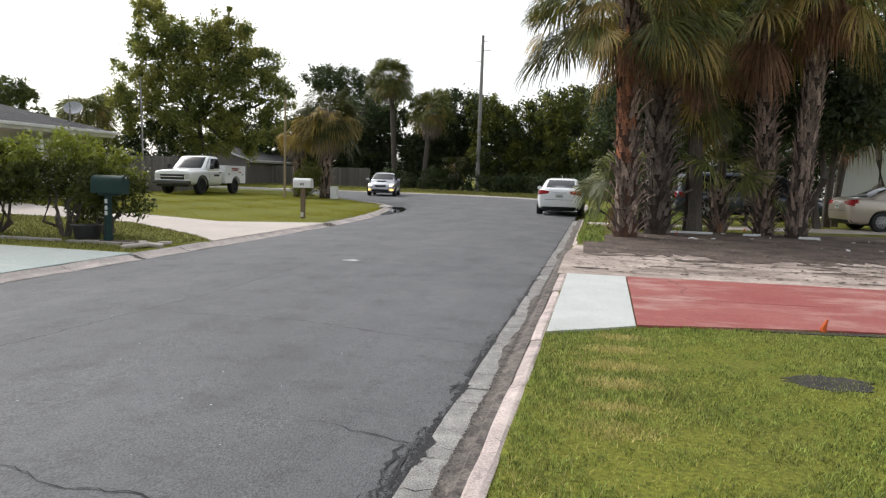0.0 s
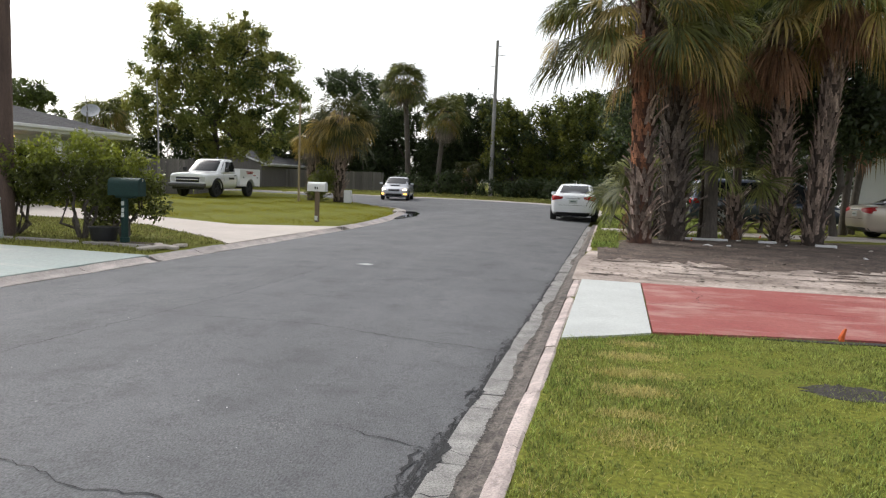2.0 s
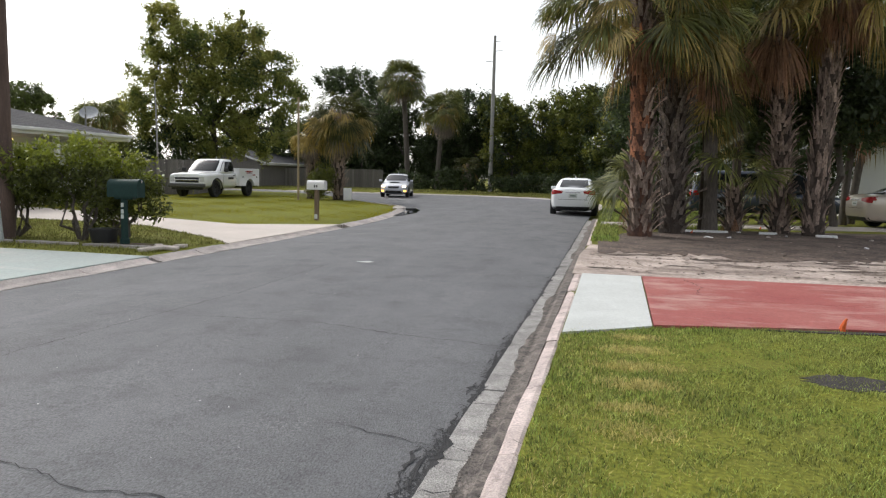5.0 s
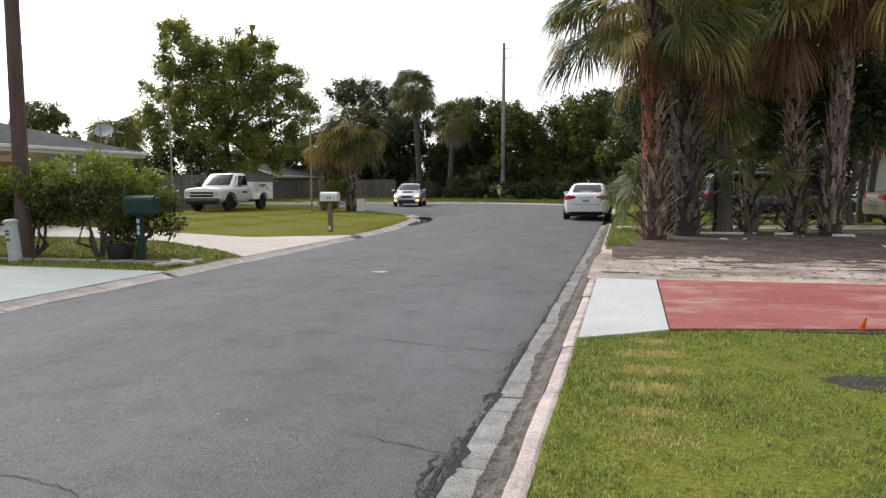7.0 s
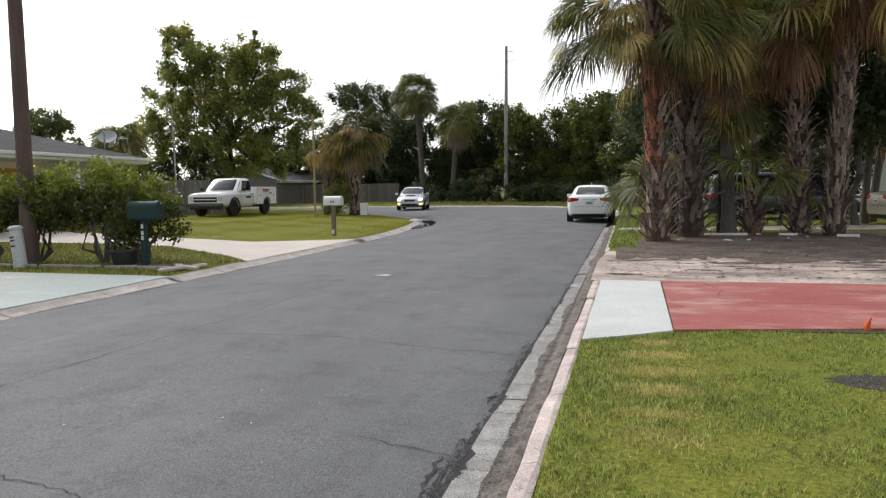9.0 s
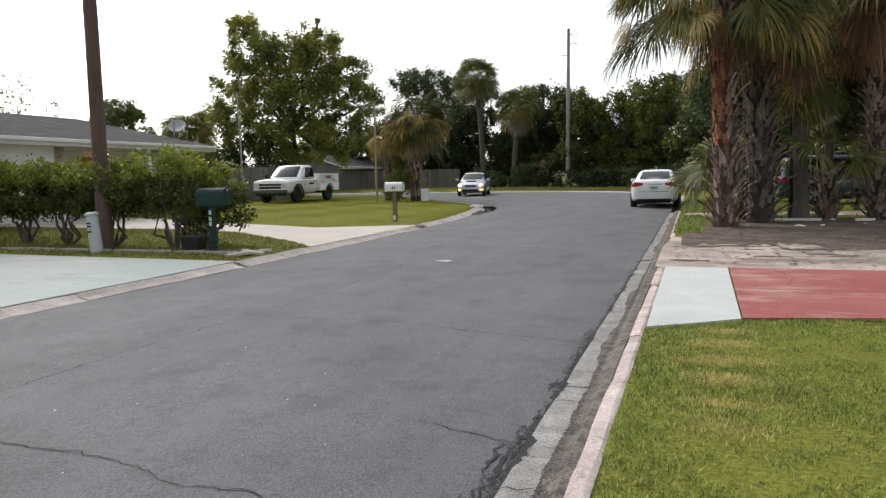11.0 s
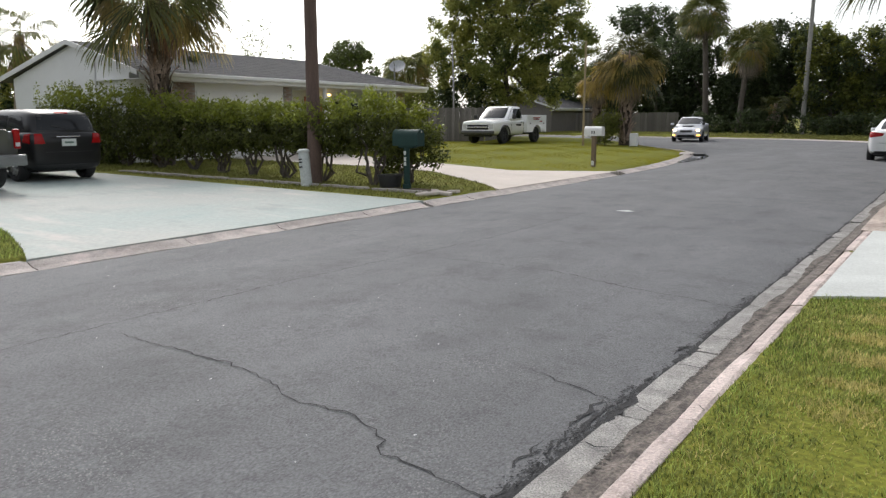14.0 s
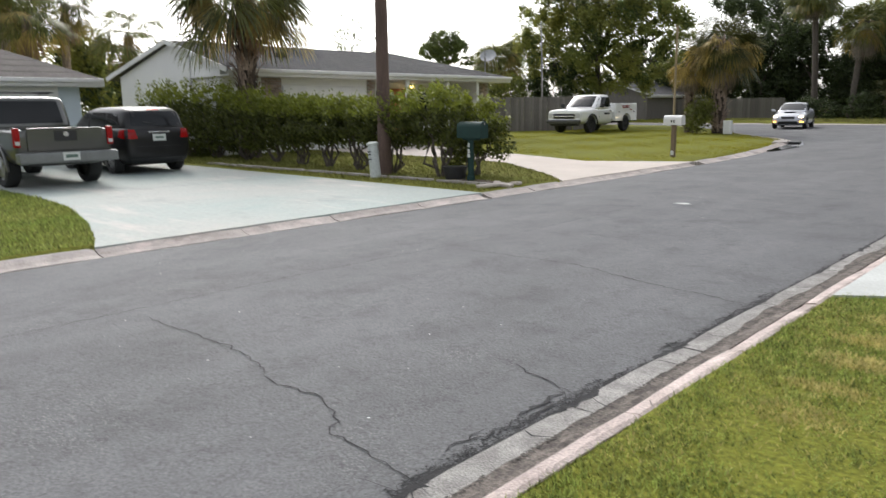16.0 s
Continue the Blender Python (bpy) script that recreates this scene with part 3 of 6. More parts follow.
slab("driveway_concrete", [(-7.24, 13.3), (-8.3, 14.3), (-10.9, 16.2), (-13, 16.6), (-19.3, 16.4), (-19.3, 20.9), (-16.5, 20.2), (-12.9, 19.0), (-9.6, 17.9), (-8.6, 18.5), (-7.24, 19.4)], 0.015, CONCRETE, "pale weathered concrete driveway", "driveway", steps=(-9.6, -12.9, -16))
slab_crack = ribbon([(0.9, 11.1), (1.1, 10.2), (0.95, 9.6), (1.3, 9.3)], 0.012, lambda x, y: gz(x, y) + 0.026, 0.004)
part("slab_crack", slab_crack, TAR, bpy.data.objects["driveway_red_far"])


def scatter(name, label, count, region, size, material, seed, zfun, category):
    """Small flat irregular scraps lying on a surface."""
    r = np.random.default_rng(seed)
    v, f = [], []
    for _ in range(count):
        x, y = r.uniform(region[0], region[1]), r.uniform(region[2], region[3])
        if region[4:] and not region[4](x, y):
            continue
        s, a0, k = r.uniform(*size), r.uniform(0, 6.28), len(v)
        for q in range(5):
            a, rr = a0 + q * 1.2566, s * r.uniform(0.45, 1.2)
            v.append((x + rr * math.cos(a), y + 1.4 * rr * math.sin(a), zfun(x, y) + r.uniform(0.002, 0.006) + 0.25 * s * r.random()))
        f.append([k, k + 1, k + 2, k + 3, k + 4])
    return tagged(raw(name, v, f, material), label, category, kind="stuff")


GRIME = mat("gutter_grime", (0.11, 0.1, 0.088), (0.06, 0.054, 0.048), 9, 60, 0.95, 0.5, island=0.4)
scatter("gutter_grime", "dark grime and grit in the gutter beside the kerb", 5200, (-0.72, -0.6, 1.0, 14.0), (0.003, 0.012), GRIME, 41, lambda x, y: (0.014 if x < -0.69 else 0.006) + rise(y), "grime")
scatter("leaf_litter", "fallen leaf scraps on the sand and mulch", 2600, (-0.4, 10, 11.6, 21.5), (0.012, 0.05), mat("leaf_litter", (0.14, 0.1, 0.075), (0.06, 0.045, 0.035), 4, 40, 0.95, 0, island=0.6), 42, lambda x, y: gz(x, y) + 0.022, "leaf litter")
scatter("pale_litter", "pale dry scraps on the mulch", 300, (-0.3, 9, 14.5, 21.5), (0.01, 0.035), mat("pale_scrap", (0.4, 0.33, 0.27), None, 4, 40, 0.95, 0, island=0.4), 43, lambda x, y: gz(x, y) + 0.024, "leaf litter")
scatter("road_grit", "small pale grit on the asphalt", 120, (-6.6, -1.0, 2.0, 16.0), (0.003, 0.008), WHITESLAB, 44, rz, "grit")


# ---- plants ----
def leaves(rng, centres, size, out=None, flat=0.0):
    """Diamond leaves at the centres, facing any way, each folded along its middle."""
    n = len(centres)
    d = rng.normal(size=(n, 3))
    d[:, 2] *= 1 - flat
    d /= np.linalg.norm(d, axis=1)[:, None] + 1e-9
    e = rng.normal(size=(n, 3))
    e -= (e * d).sum(1)[:, None] * d
    e /= np.linalg.norm(e, axis=1)[:, None] + 1e-9
    nn = np.cross(d, e)
    s = size * rng.uniform(0.6, 1.3, size=(n, 1))
    v = np.stack([centres - d * s, centres + e * s * 0.42 + nn * s * 0.14, centres + d * s, centres - e * s * 0.42 + nn * s * 0.14], 1)
    f = np.arange(4 * n).reshape(n, 4)
    return v.reshape(-1, 3), f


def crown_points(rng, blobs, count, clump, hollow=0.55):
    """Points in clumps on the outer parts of several ellipsoids."""
    w = np.array([b[3] * b[4] * b[5] for b in blobs]) ** 0.67
    w /= w.sum()
    k = max(1, count // clump)
    which = rng.choice(len(blobs), size=k, p=w)
    B = np.array(blobs)[which]
    d = rng.normal(size=(k, 3))
    d /= np.linalg.norm(d, axis=1)[:, None]
    r = rng.uniform(hollow ** 3, 1.0, size=(k, 1)) ** (1 / 3)
    c = B[:, :3] + d * r * B[:, 3:6]
    spread = (0.075 * B[:, 3:6].mean(1)[:, None, None] + 0.07) * rng.uniform(0.6, 1.5, (k, 1, 1))
    pts = c[:, None, :] + rng.normal(size=(k, clump, 3)) * spread
    return pts.reshape(-1, 3), c


def limb(bm, rng, a, b, r0, r1, n=7, bend=0.08):
    a, b = Vector(a), Vector(b)
    L = (b - a).length
    pts = [a.lerp(b, t) + Vector(rng.normal(size=3) * bend * L * math.sin(math.pi * t) * 0.5) for t in np.linspace(0, 1, 5)]
    tube(bm, pts, [r0 + (r1 - r0) * t for t in np.linspace(0, 1, 5)], n)


def tree(label, base, blobs, count, size, material, seed, trunk_r=0.25, clump=30, name="tree", fork=0.35, dark=None, hollow=0.55, group=""):
    """A broadleaved tree: trunk, limbs to every part of the crown, and clumped leaves. blobs are relative to the base."""
    rng = np.random.default_rng(seed)
    t = thing(name, label, "tree", Matrix.Translation(base), group)
    top = max(b[2] + b[5] for b in blobs)
    bm = bmesh.new()
    mid = np.mean([b[:2] for b in blobs], 0) * 0.4
    knee = (mid[0], mid[1], top * fork)
    limb(bm, rng, (0, 0, -0.1), knee, trunk_r, trunk_r * 0.7, 9)
    part("trunk", bm, BARK, t, smooth=60)
    pts, cl = crown_points(rng, blobs, count, clump, hollow)
    for b in blobs:
        bm = bmesh.new()
        limb(bm, rng, knee, b[:3], trunk_r * 0.5, trunk_r * 0.18, 6)
        for _ in range(5):
            d = rng.normal(size=3)
            d /= np.linalg.norm(d)
            limb(bm, rng, b[:3], np.array(b[:3]) + d * np.array(b[3:6]) * 0.85, trunk_r * 0.18, 0.015, 5, 0.15)
        part("limb", bm, BARK, t, smooth=60)
    v, f = leaves(rng, pts, size)
    if dark is None:
        raw("crown", v, f, material, t, kind="stuff")
    else:
        # the last quarter of the clumps gets darker leaves that paint the crown's shaded gaps
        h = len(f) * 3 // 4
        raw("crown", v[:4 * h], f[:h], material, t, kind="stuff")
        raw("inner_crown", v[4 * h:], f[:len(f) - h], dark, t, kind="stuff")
    return t


def fans(rng, specs):
    """Costapalmate palm leaves. Each spec: hub point, outward direction, reach, spread in degrees, droop, segments."""
    V, F = [], []
    for hub, d, L, spread, droop, k in specs:
        d = np.asarray(d, float)
        d = d / np.linalg.norm(d)
        side = np.cross(d, (0, 0, 1.0))
        if np.linalg.norm(side) < 1e-3:
            side = np.array((1.0, 0, 0))
        side /= np.linalg.norm(side)
        roll = rng.normal() * 0.5
        up = np.cross(side, d)
        side = side * math.cos(roll) + up * math.sin(roll)
        up = np.cross(side, d)
        a = np.radians(np.linspace(-spread, spread, k) + rng.normal(size=k) * 2)
        sd = np.cos(a)[:, None] * d + np.sin(a)[:, None] * side
        ll = L * (0.72 + 0.28 * np.cos(a * 0.6))[:, None] * rng.uniform(0.85, 1.08, (k, 1))
        w = np.cross(sd, up)
        w /= np.linalg.norm(w, axis=1)[:, None] + 1e-9
        drop = np.array((0, 0, -1.0)) * droop * rng.uniform(0.7, 1.3, (k, 1))
        p0 = hub + sd * 0.05 * L
        p1 = hub + sd * ll * 0.55 + drop * ll * 0.14 + up * 0.05 * L * (np.arange(k)[:, None] % 2 - 0.5)
        p2 = hub + sd * ll * 0.85 + drop * ll * 0.42
        p3 = hub + sd * ll * 0.97 + drop * ll * 0.75
        hw = 0.021 * L
        v = np.stack([p0, p1 - w * hw, p1 + w * hw, p2 - w * hw * 0.7, p2 + w * hw * 0.7, p3], 1)
        base = np.arange(k)[:, None] * 6 + sum(len(x) for x in V)
        V.append(v.reshape(-1, 3))
        F.append(np.concatenate([base + np.array([[0, 1, 2]]), base + np.array([[1, 3, 4]]), base + np.array([[1, 4, 2]]), base + np.array([[3, 5, 4]])]))
    return np.concatenate(V), np.concatenate(F)


def leaf_base(bm, c, a, rr, L, w, out, rng):
    """One old leaf base: wide where it hugs the trunk, narrowing upwards and curling away, cut or split at its tip."""
    o = Vector((math.cos(a), math.sin(a), 0))
    tan = Vector((-o.y, o.x, 0))
    sway = rng.uniform(-0.35, 0.35) * w
    rows = []
    for u, width, z in ((0.0, 1.0, -0.12), (0.35, 0.72, 0.35), (0.72, 0.42, 0.74), (1.0, 0.26, 1.0)):
        p = c + o * (rr + L * out * u ** 1.9 + 0.02) + tan * sway * u * 2 + Vector((0, 0, L * z))
        thick = 0.16 * w * (1.3 - u)
        rows.append((p - tan * w * width - o * 0.12 * w * width, p + o * thick, p + tan * w * width - o * 0.12 * w * width, p - o * 0.5 * w * (1.1 - u)))
    rows[-1] = (rows[-1][0] + Vector((0, 0, L * 0.1 * rng.random())), rows[-1][1] - Vector((0, 0, L * 0.08)), rows[-1][2] + Vector((0, 0, L * 0.1 * rng.random())), rows[-1][3])
    vv = [[bm.verts.new(p) for p in row] for row in rows]
    for u, v in zip(vv, vv[1:]):
        for i in range(4):
            bm.faces.new((u[i], u[(i + 1) % 4], v[(i + 1) % 4], v[i]))
    bm.faces.new(vv[-1])


def palm(label, base, height, r, seed, lean=(0, 0), live=26, gold=8, dead=12, reach=1.0, stalk=0.9, boots=True, bark=None, name="palm_tree", boot_from=0.0, boot_to=1.0, dead_mat=None, red=0.0, segs=30, group="", down=0.2, split=False, flare=0.5, live_el=(-0.3, 1.15), boot_mat=None):
    """A fan palm: trunk with old leaf bases, live, yellowing and hanging dead fronds."""
    rng = np.random.default_rng(seed)
    t = thing(name, label, "palm tree", Matrix.Translation(base), group)
    top = Vector((lean[0], lean[1], height))
    zs = np.linspace(0, 1, 9)
    axis = [Vector((lean[0] * s ** 1.6, lean[1] * s ** 1.6, height * s - 0.05)) for s in zs]
    rad = [r * (1.25 if s < 0.05 else 1.0 - 0.12 * s) for s in zs]
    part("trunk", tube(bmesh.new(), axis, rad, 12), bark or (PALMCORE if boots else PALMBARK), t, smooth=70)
    if boots:
        k, s = 0, boot_from
        pool = bmesh.new()
        while s < boot_to:
            c = Vector((lean[0] * s ** 1.6, lean[1] * s ** 1.6, height * s))
            for q in range(7):
                a = k * 0.45 + q * math.pi / 3.5 + rng.normal() * 0.16
                bare = red and math.cos(a - 3.7) > 0.25 and 0.3 < s < 0.84
                if rng.random() < 0.1:
                    continue
                bm = bmesh.new() if split else pool
                L, w = r * rng.uniform(0.9, 1.9), r * rng.uniform(0.26, 0.42)
                out = flare * rng.uniform(0.35, 1.5)
                if s < 0.16:
                    L, out = L * 1.05, out * 1.1 + 0.06
                if bare:
                    L, w, out = L * 0.7, w * 1.15, rng.uniform(0.08, 0.3)
                leaf_base(bm, c, a, r * 0.94, L, w, out, rng)
                if split:
                    part("leaf_base", bm, REDBARK if bare else boot_mat or PALMBARK, t)
            s += r * 0.5 / height * rng.uniform(0.8, 1.2)
            k += 1
        if split:
            pool.free()
        else:
            part("old_leaf_base_cover", pool, PALMBARK, t, kind="stuff")
    groups = {"live": (live, FROND, live_el[0], live_el[1], 0.55), "yellowing": (gold, FROND_GOLD, -0.7, 0.25, 0.85), "dead": (dead, dead_mat or FROND_DEAD, -1.25, -0.8, 0.9)}
    for gname, (count, material, lo, hi, droop) in groups.items():
        specs, stems = [], []
        for i in range(count):
            a = i * 2.39996 + rng.normal() * 0.3
            el = lo + (hi - lo) * ((i + 0.5) / count) + rng.normal() * 0.1
            el = max(-1.4, min(1.3, el))
            d = np.array((math.cos(a) * math.cos(el), math.sin(a) * math.cos(el), math.sin(el)))
            is_dead = gname == "dead"
            ls = stalk * rng.uniform(0.6, 1.15) * (0.4 if is_dead else 1)
            o = np.array(top) + np.array((0, 0, rng.uniform(-0.5, 0.1) if not is_dead else -0.45))
            hub = o + d * ls + np.array((0, 0, -0.1 * ls))
            dd = d + np.array((0, 0, -down))
            spread = rng.uniform(62, 95) if not is_dead else rng.uniform(20, 36)
            specs.append((hub, dd, reach * rng.uniform(0.7, 1.12) * (0.7 if is_dead else 0.8 if gname == "yellowing" else 1), spread, droop * rng.uniform(0.6, 1.4), segs if not is_dead else 16))
            stems.append((o, hub))
        if not specs:
            continue
        sets = [[k] for k in range(len(specs))] if split else [range(len(specs))]
        for ks in sets:
            v, f = fans(rng, [specs[k] for k in ks])
            for k in ks:
                o, hub = stems[k]
                w = np.cross(hub - o, (0, 0, 1.0))
                w = w / (np.linalg.norm(w) + 1e-9) * 0.018
                q = len(v)
                v = np.concatenate([v, np.array([o - w, o + w, hub + w * 0.6, hub - w * 0.6, (o + hub) / 2 - np.array((0, 0, 0.03))])])
                f = np.concatenate([f, np.array([[q, q + 1, q + 2], [q, q + 2, q + 3], [q, q + 4, q + 1], [q + 3, q + 2, q + 4]])])
            if split:
                raw("frond", v, f, material, t, {"live": "", "yellowing": "yellowing frond", "dead": "dry brown dead frond"}[gname])
            else:
                raw("crown" if gname == "live" else gname + "_skirt", v, f, material, t, kind="stuff")
    return t


# big spreading tree behind the white truck
BIG = [(-2.9, 0, 9.6, 1.9, 2.0, 1.6), (-4.0, 0, 7.9, 1.9, 2.0, 1.4), (-0.2, 0, 9.0, 2.0, 2.2, 1.5), (2.0, 0.4, 9.1, 1.7, 2.0, 1.5), (3.6, 0.3, 7.6, 1.7, 2.0, 1.4), (-4.6, 0, 5.6, 1.7, 1.8, 1.3), (4.5, 0.2, 5.6, 1.7, 1.9, 1.3), (1.3, -1.0, 6.2, 2.2, 2.0, 1.3), (-2.0, -0.8, 6.4, 2.2, 2.0, 1.3), (-3.2, 0, 11.1, 1.4, 1.4, 0.8), (1.9, 0, 10.7, 0.9, 1.0, 0.7), (-3.5, 0, 3.9, 2.0, 1.8, 1.1), (0.1, -0.6, 4.3, 2.2, 1.8, 1.1), (3.4, 0, 4.0, 2.0, 1.8, 1.1), (0.6, 0.2, 7.6, 2.2, 2.2, 1.5), (-0.6, 0, 2.6, 1.6, 1.4, 0.8), (2.2, 0, 2.7, 1.6, 1.4, 0.8)]
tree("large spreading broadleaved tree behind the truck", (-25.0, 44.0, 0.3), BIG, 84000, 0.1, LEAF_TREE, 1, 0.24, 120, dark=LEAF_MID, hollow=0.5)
# pines and oaks far behind
tree("tall dark umbrella-shaped tree in the distance", (-27.5, 76, 0.3), [(0.5, 0, 10.6, 3.4, 3, 1.5), (-1.5, 0, 11.2, 2.2, 2, 1.0), (2.5, 0, 9.3, 2.4, 2, 1.4), (3.5, 0, 7.2, 2, 2, 1.2)], 13000, 0.15, LEAF_DARK, 2, 0.22, 70, fork=0.5)
tree("distant round-topped pine behind the house", (-66.8, 74.7, 0), [(0, 0, 10.0, 2.6, 2.4, 1.3), (-2.2, 0, 9.0, 1.8, 1.6, 1.0), (2.4, 0, 9.2, 1.6, 1.4, 0.8), (0.6, 0, 8.0, 1.8, 1.6, 0.8), (4.2, 0, 7.4, 1.2, 1.0, 0.5)], 9000, 0.17, LEAF_MID, 3, 0.25, 34, fork=0.55)
tree("tall oak showing above the thicket", (1, 92, 0), [(0, 0, 10.5, 4.0, 3, 2.2), (-3, 0, 9, 2.5, 2, 1.7), (4, 0, 9, 3, 3, 2)], 16000, 0.24, LEAF_DARK, 4, 0.35, 26)
# thicket along the bend
rnd = random.Random(11)
THICKET = [(-33, 66, 7, 4), (-28, 69, 7.5, 4), (-24, 70, 8.6, 4), (-20, 71, 9.4, 4), (-16.5, 70, 9.6, 4), (-12.5, 69.5, 9.4, 3.8), (-9, 67, 8.2, 3.4), (-5.6, 66, 8.4, 3.4), (-2.4, 65, 9.0, 3.2), (0.6, 62, 9.2, 3.2), (3.5, 60, 9.4, 3.4), (6, 56, 8.0, 3.4), (9, 52, 8.6, 3.6), (12.5, 50, 9, 4), (17, 47, 9, 4), (22, 46, 9, 4), (1.8, 51, 5.0, 2.2), (4.6, 46, 5.2, 2.4)]
for i, (x, y, h, w) in enumerate(THICKET):
    lime = i in (6, 7, 8, 9)
    blobs = [(rnd.uniform(-1, 1) * w * 0.5, rnd.uniform(-0.8, 0.8), h * f, w * rnd.uniform(0.45, 0.65), w * 0.5, h * rnd.uniform(0.15, 0.24)) for f in (0.16, 0.3, 0.45, 0.6, 0.72, 0.82)]
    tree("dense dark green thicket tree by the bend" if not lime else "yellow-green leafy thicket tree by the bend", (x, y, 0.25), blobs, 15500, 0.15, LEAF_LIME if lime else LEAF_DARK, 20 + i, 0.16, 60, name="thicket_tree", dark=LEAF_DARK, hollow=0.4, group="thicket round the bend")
for i, (x, y, h) in enumerate([(-17.5, 63.5, 1.6), (-13.5, 63, 1.9), (-6.5, 62.5, 1.7), (-3.5, 60.5, 1.6), (-0.5, 57.5, 1.8), (-9.5, 62.5, 1.3), (1.5, 47, 1.6)]):
    tree("low dark understorey bush", (x, y, 0.3), [(-0.8, 0, h * 0.5, 1.1, 0.8, h * 0.5), (0.8, 0, h * 0.45, 1.1, 0.8, h * 0.5)], 2000, 0.12, LEAF_DARK, 60 + i, 0.05, 20, name="bush", group="bushes round the bend")
for i, x in enumerate((-30, -23, -16.5, -11, -5.5, 0, 5)):
    blobs = [(rnd.uniform(-2, 2), 0, h, 2.6, 1.2, 1.3) for h in (0.9, 1.6, 2.6, 3.6, 4.6)]
    tree("dark tree deep in the thicket", (x, 76 - abs(x + 12) * 0.35, 0.2), blobs, 5500, 0.26, LEAF_DARK, 170 + i, 0.14, 30, name="thicket_tree", hollow=0.2, group="thicket round the bend")
# palms by the bend
palm("tall slim palm with a round crown", (-18.2, 65.5, 0.35), 10.0, 0.25, 71, (-0.6, 0), 90, 8, 40, 1.4, 1.3, boots=False, dead_mat=FROND_BROWN, bark=BARK, down=0.15, live_el=(-0.9, 1.25))
palm("palm with a shaggy skirt of dead fronds", (-15.2, 64.3, 0.35), 7.2, 0.22, 72, (0.6, 0), 34, 10, 190, 1.5, 1.2, boots=False, dead_mat=FROND_BROWN, bark=BARK, down=0.2, live_el=(-0.5, 1.2))
palm("small palm under the thicket", (-12.4, 63, 0.3), 2.4, 0.15, 73, (0.2, 0), 18, 4, 14, 0.9, 0.8, boots=False, dead_mat=FROND_BROWN)
palm("bushy yellowing palm beside the street sign post", (-13.6, 36.0, 0.2), 4.2, 0.24, 74, (0.1, 0), 46, 44, 70, 1.15, 0.95, dead_mat=FROND_BROWN, down=0.1, live_el=(-0.7, 1.25))
tree("green bush at the foot of the palm", (-14.3, 35.2, 0.2), [(0, 0, 0.8, 0.6, 0.5, 0.7), (0.3, 0, 1.3, 0.4, 0.4, 0.5)], 2500, 0.07, LEAF_LIME, 143, 0.04, 20, name="bush")
palm("short palm with a yellowed crown", (-15.2, 36.3, 0.2), 3.4, 0.18, 75, (-0.1, 0), 8, 26, 34, 0.85, 0.7, dead_mat=FROND_BROWN)
# palm in front of the grey-roofed house
palm("palm with a broad drooping crown in front of the house", (-18.2, 13.25, 0.2), 4.9, 0.25, 76, (0.1, 0), 42, 22, 12, 1.25, 1.35, split=True, down=0.55, live_el=(-0.45, 1.1))
for i, (x, y, h) in enumerate([(-38, 10, 6.8), (-35, 13, 5.6), (-40, 5, 6.5), (-33, 16.5, 4.8), (-36, 8, 6.0), (-39, 13.5, 7.2), (-41, 17, 7.0), (-37, 5.5, 7.4)]):
    palm("tall palm behind the neighbouring house", (x, y, 0.2), h, 0.22, 80 + i, (0.3, 0.2), 24, 8, 10, 1.15, 1.1, boots=False, group="palms behind the houses", down=0.4)
palm("grey-green palm behind the roof", (-35.0, 46.4, 0.2), 5.0, 0.2, 86, (0, 0), 60, 14, 24, 1.5, 1.1, boots=False)
for i, (x, y, h, w) in enumerate([(-40, 9.5, 7.0, 3.2), (-42, 14, 7.4, 3.2), (-45, 18.5, 6.4, 3.0), (-47, 22.5, 4.6, 2.6)]):
    blobs = [(rnd.uniform(-1, 1) * w * 0.4, rnd.uniform(-1, 1) * w * 0.4, h * f, w * 0.5, w * 0.5, h * 0.17) for f in (0.35, 0.5, 0.65, 0.8)]
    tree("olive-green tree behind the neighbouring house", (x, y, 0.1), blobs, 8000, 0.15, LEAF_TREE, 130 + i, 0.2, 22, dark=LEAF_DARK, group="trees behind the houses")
tree("sparse twiggy young tree above the roof", (-33.2, 30.0, 0.2), [(0, 0, 5.0, 0.9, 0.9, 0.9), (0.7, 0, 6.0, 0.45, 0.5, 0.8), (-0.3, 0, 6.2, 0.3, 0.4, 0.9), (-1.1, 0, 5.5, 0.5, 0.5, 0.8), (2.4, 0, 4.9, 0.4, 0.4, 0.5)], 700, 0.08, LEAF_MID, 140, 0.05, 5)
tree("yellow-green bush behind the board fence", (-32.0, 41.0, 0.2), [(0, 0, 2.4, 1.8, 1.2, 1.2), (-1.8, -0.4, 2.2, 1.5, 1.0, 1.1), (1.8, 0.5, 2.2, 1.5, 1.0, 1.2)], 7000, 0.11, LEAF_LIME, 141, 0.06, 20, name="bush")
tree("dark bush behind the board fence", (-28.5, 44.0, 0.2), [(0, 0, 2.6, 2.0, 1.2, 1.6), (-2.0, 0, 2.2, 1.6, 1.0, 1.3), (2, 0, 2.6, 1.6, 1.0, 1.5)], 7000, 0.12, LEAF_DARK, 142, 0.06, 20, name="bush")
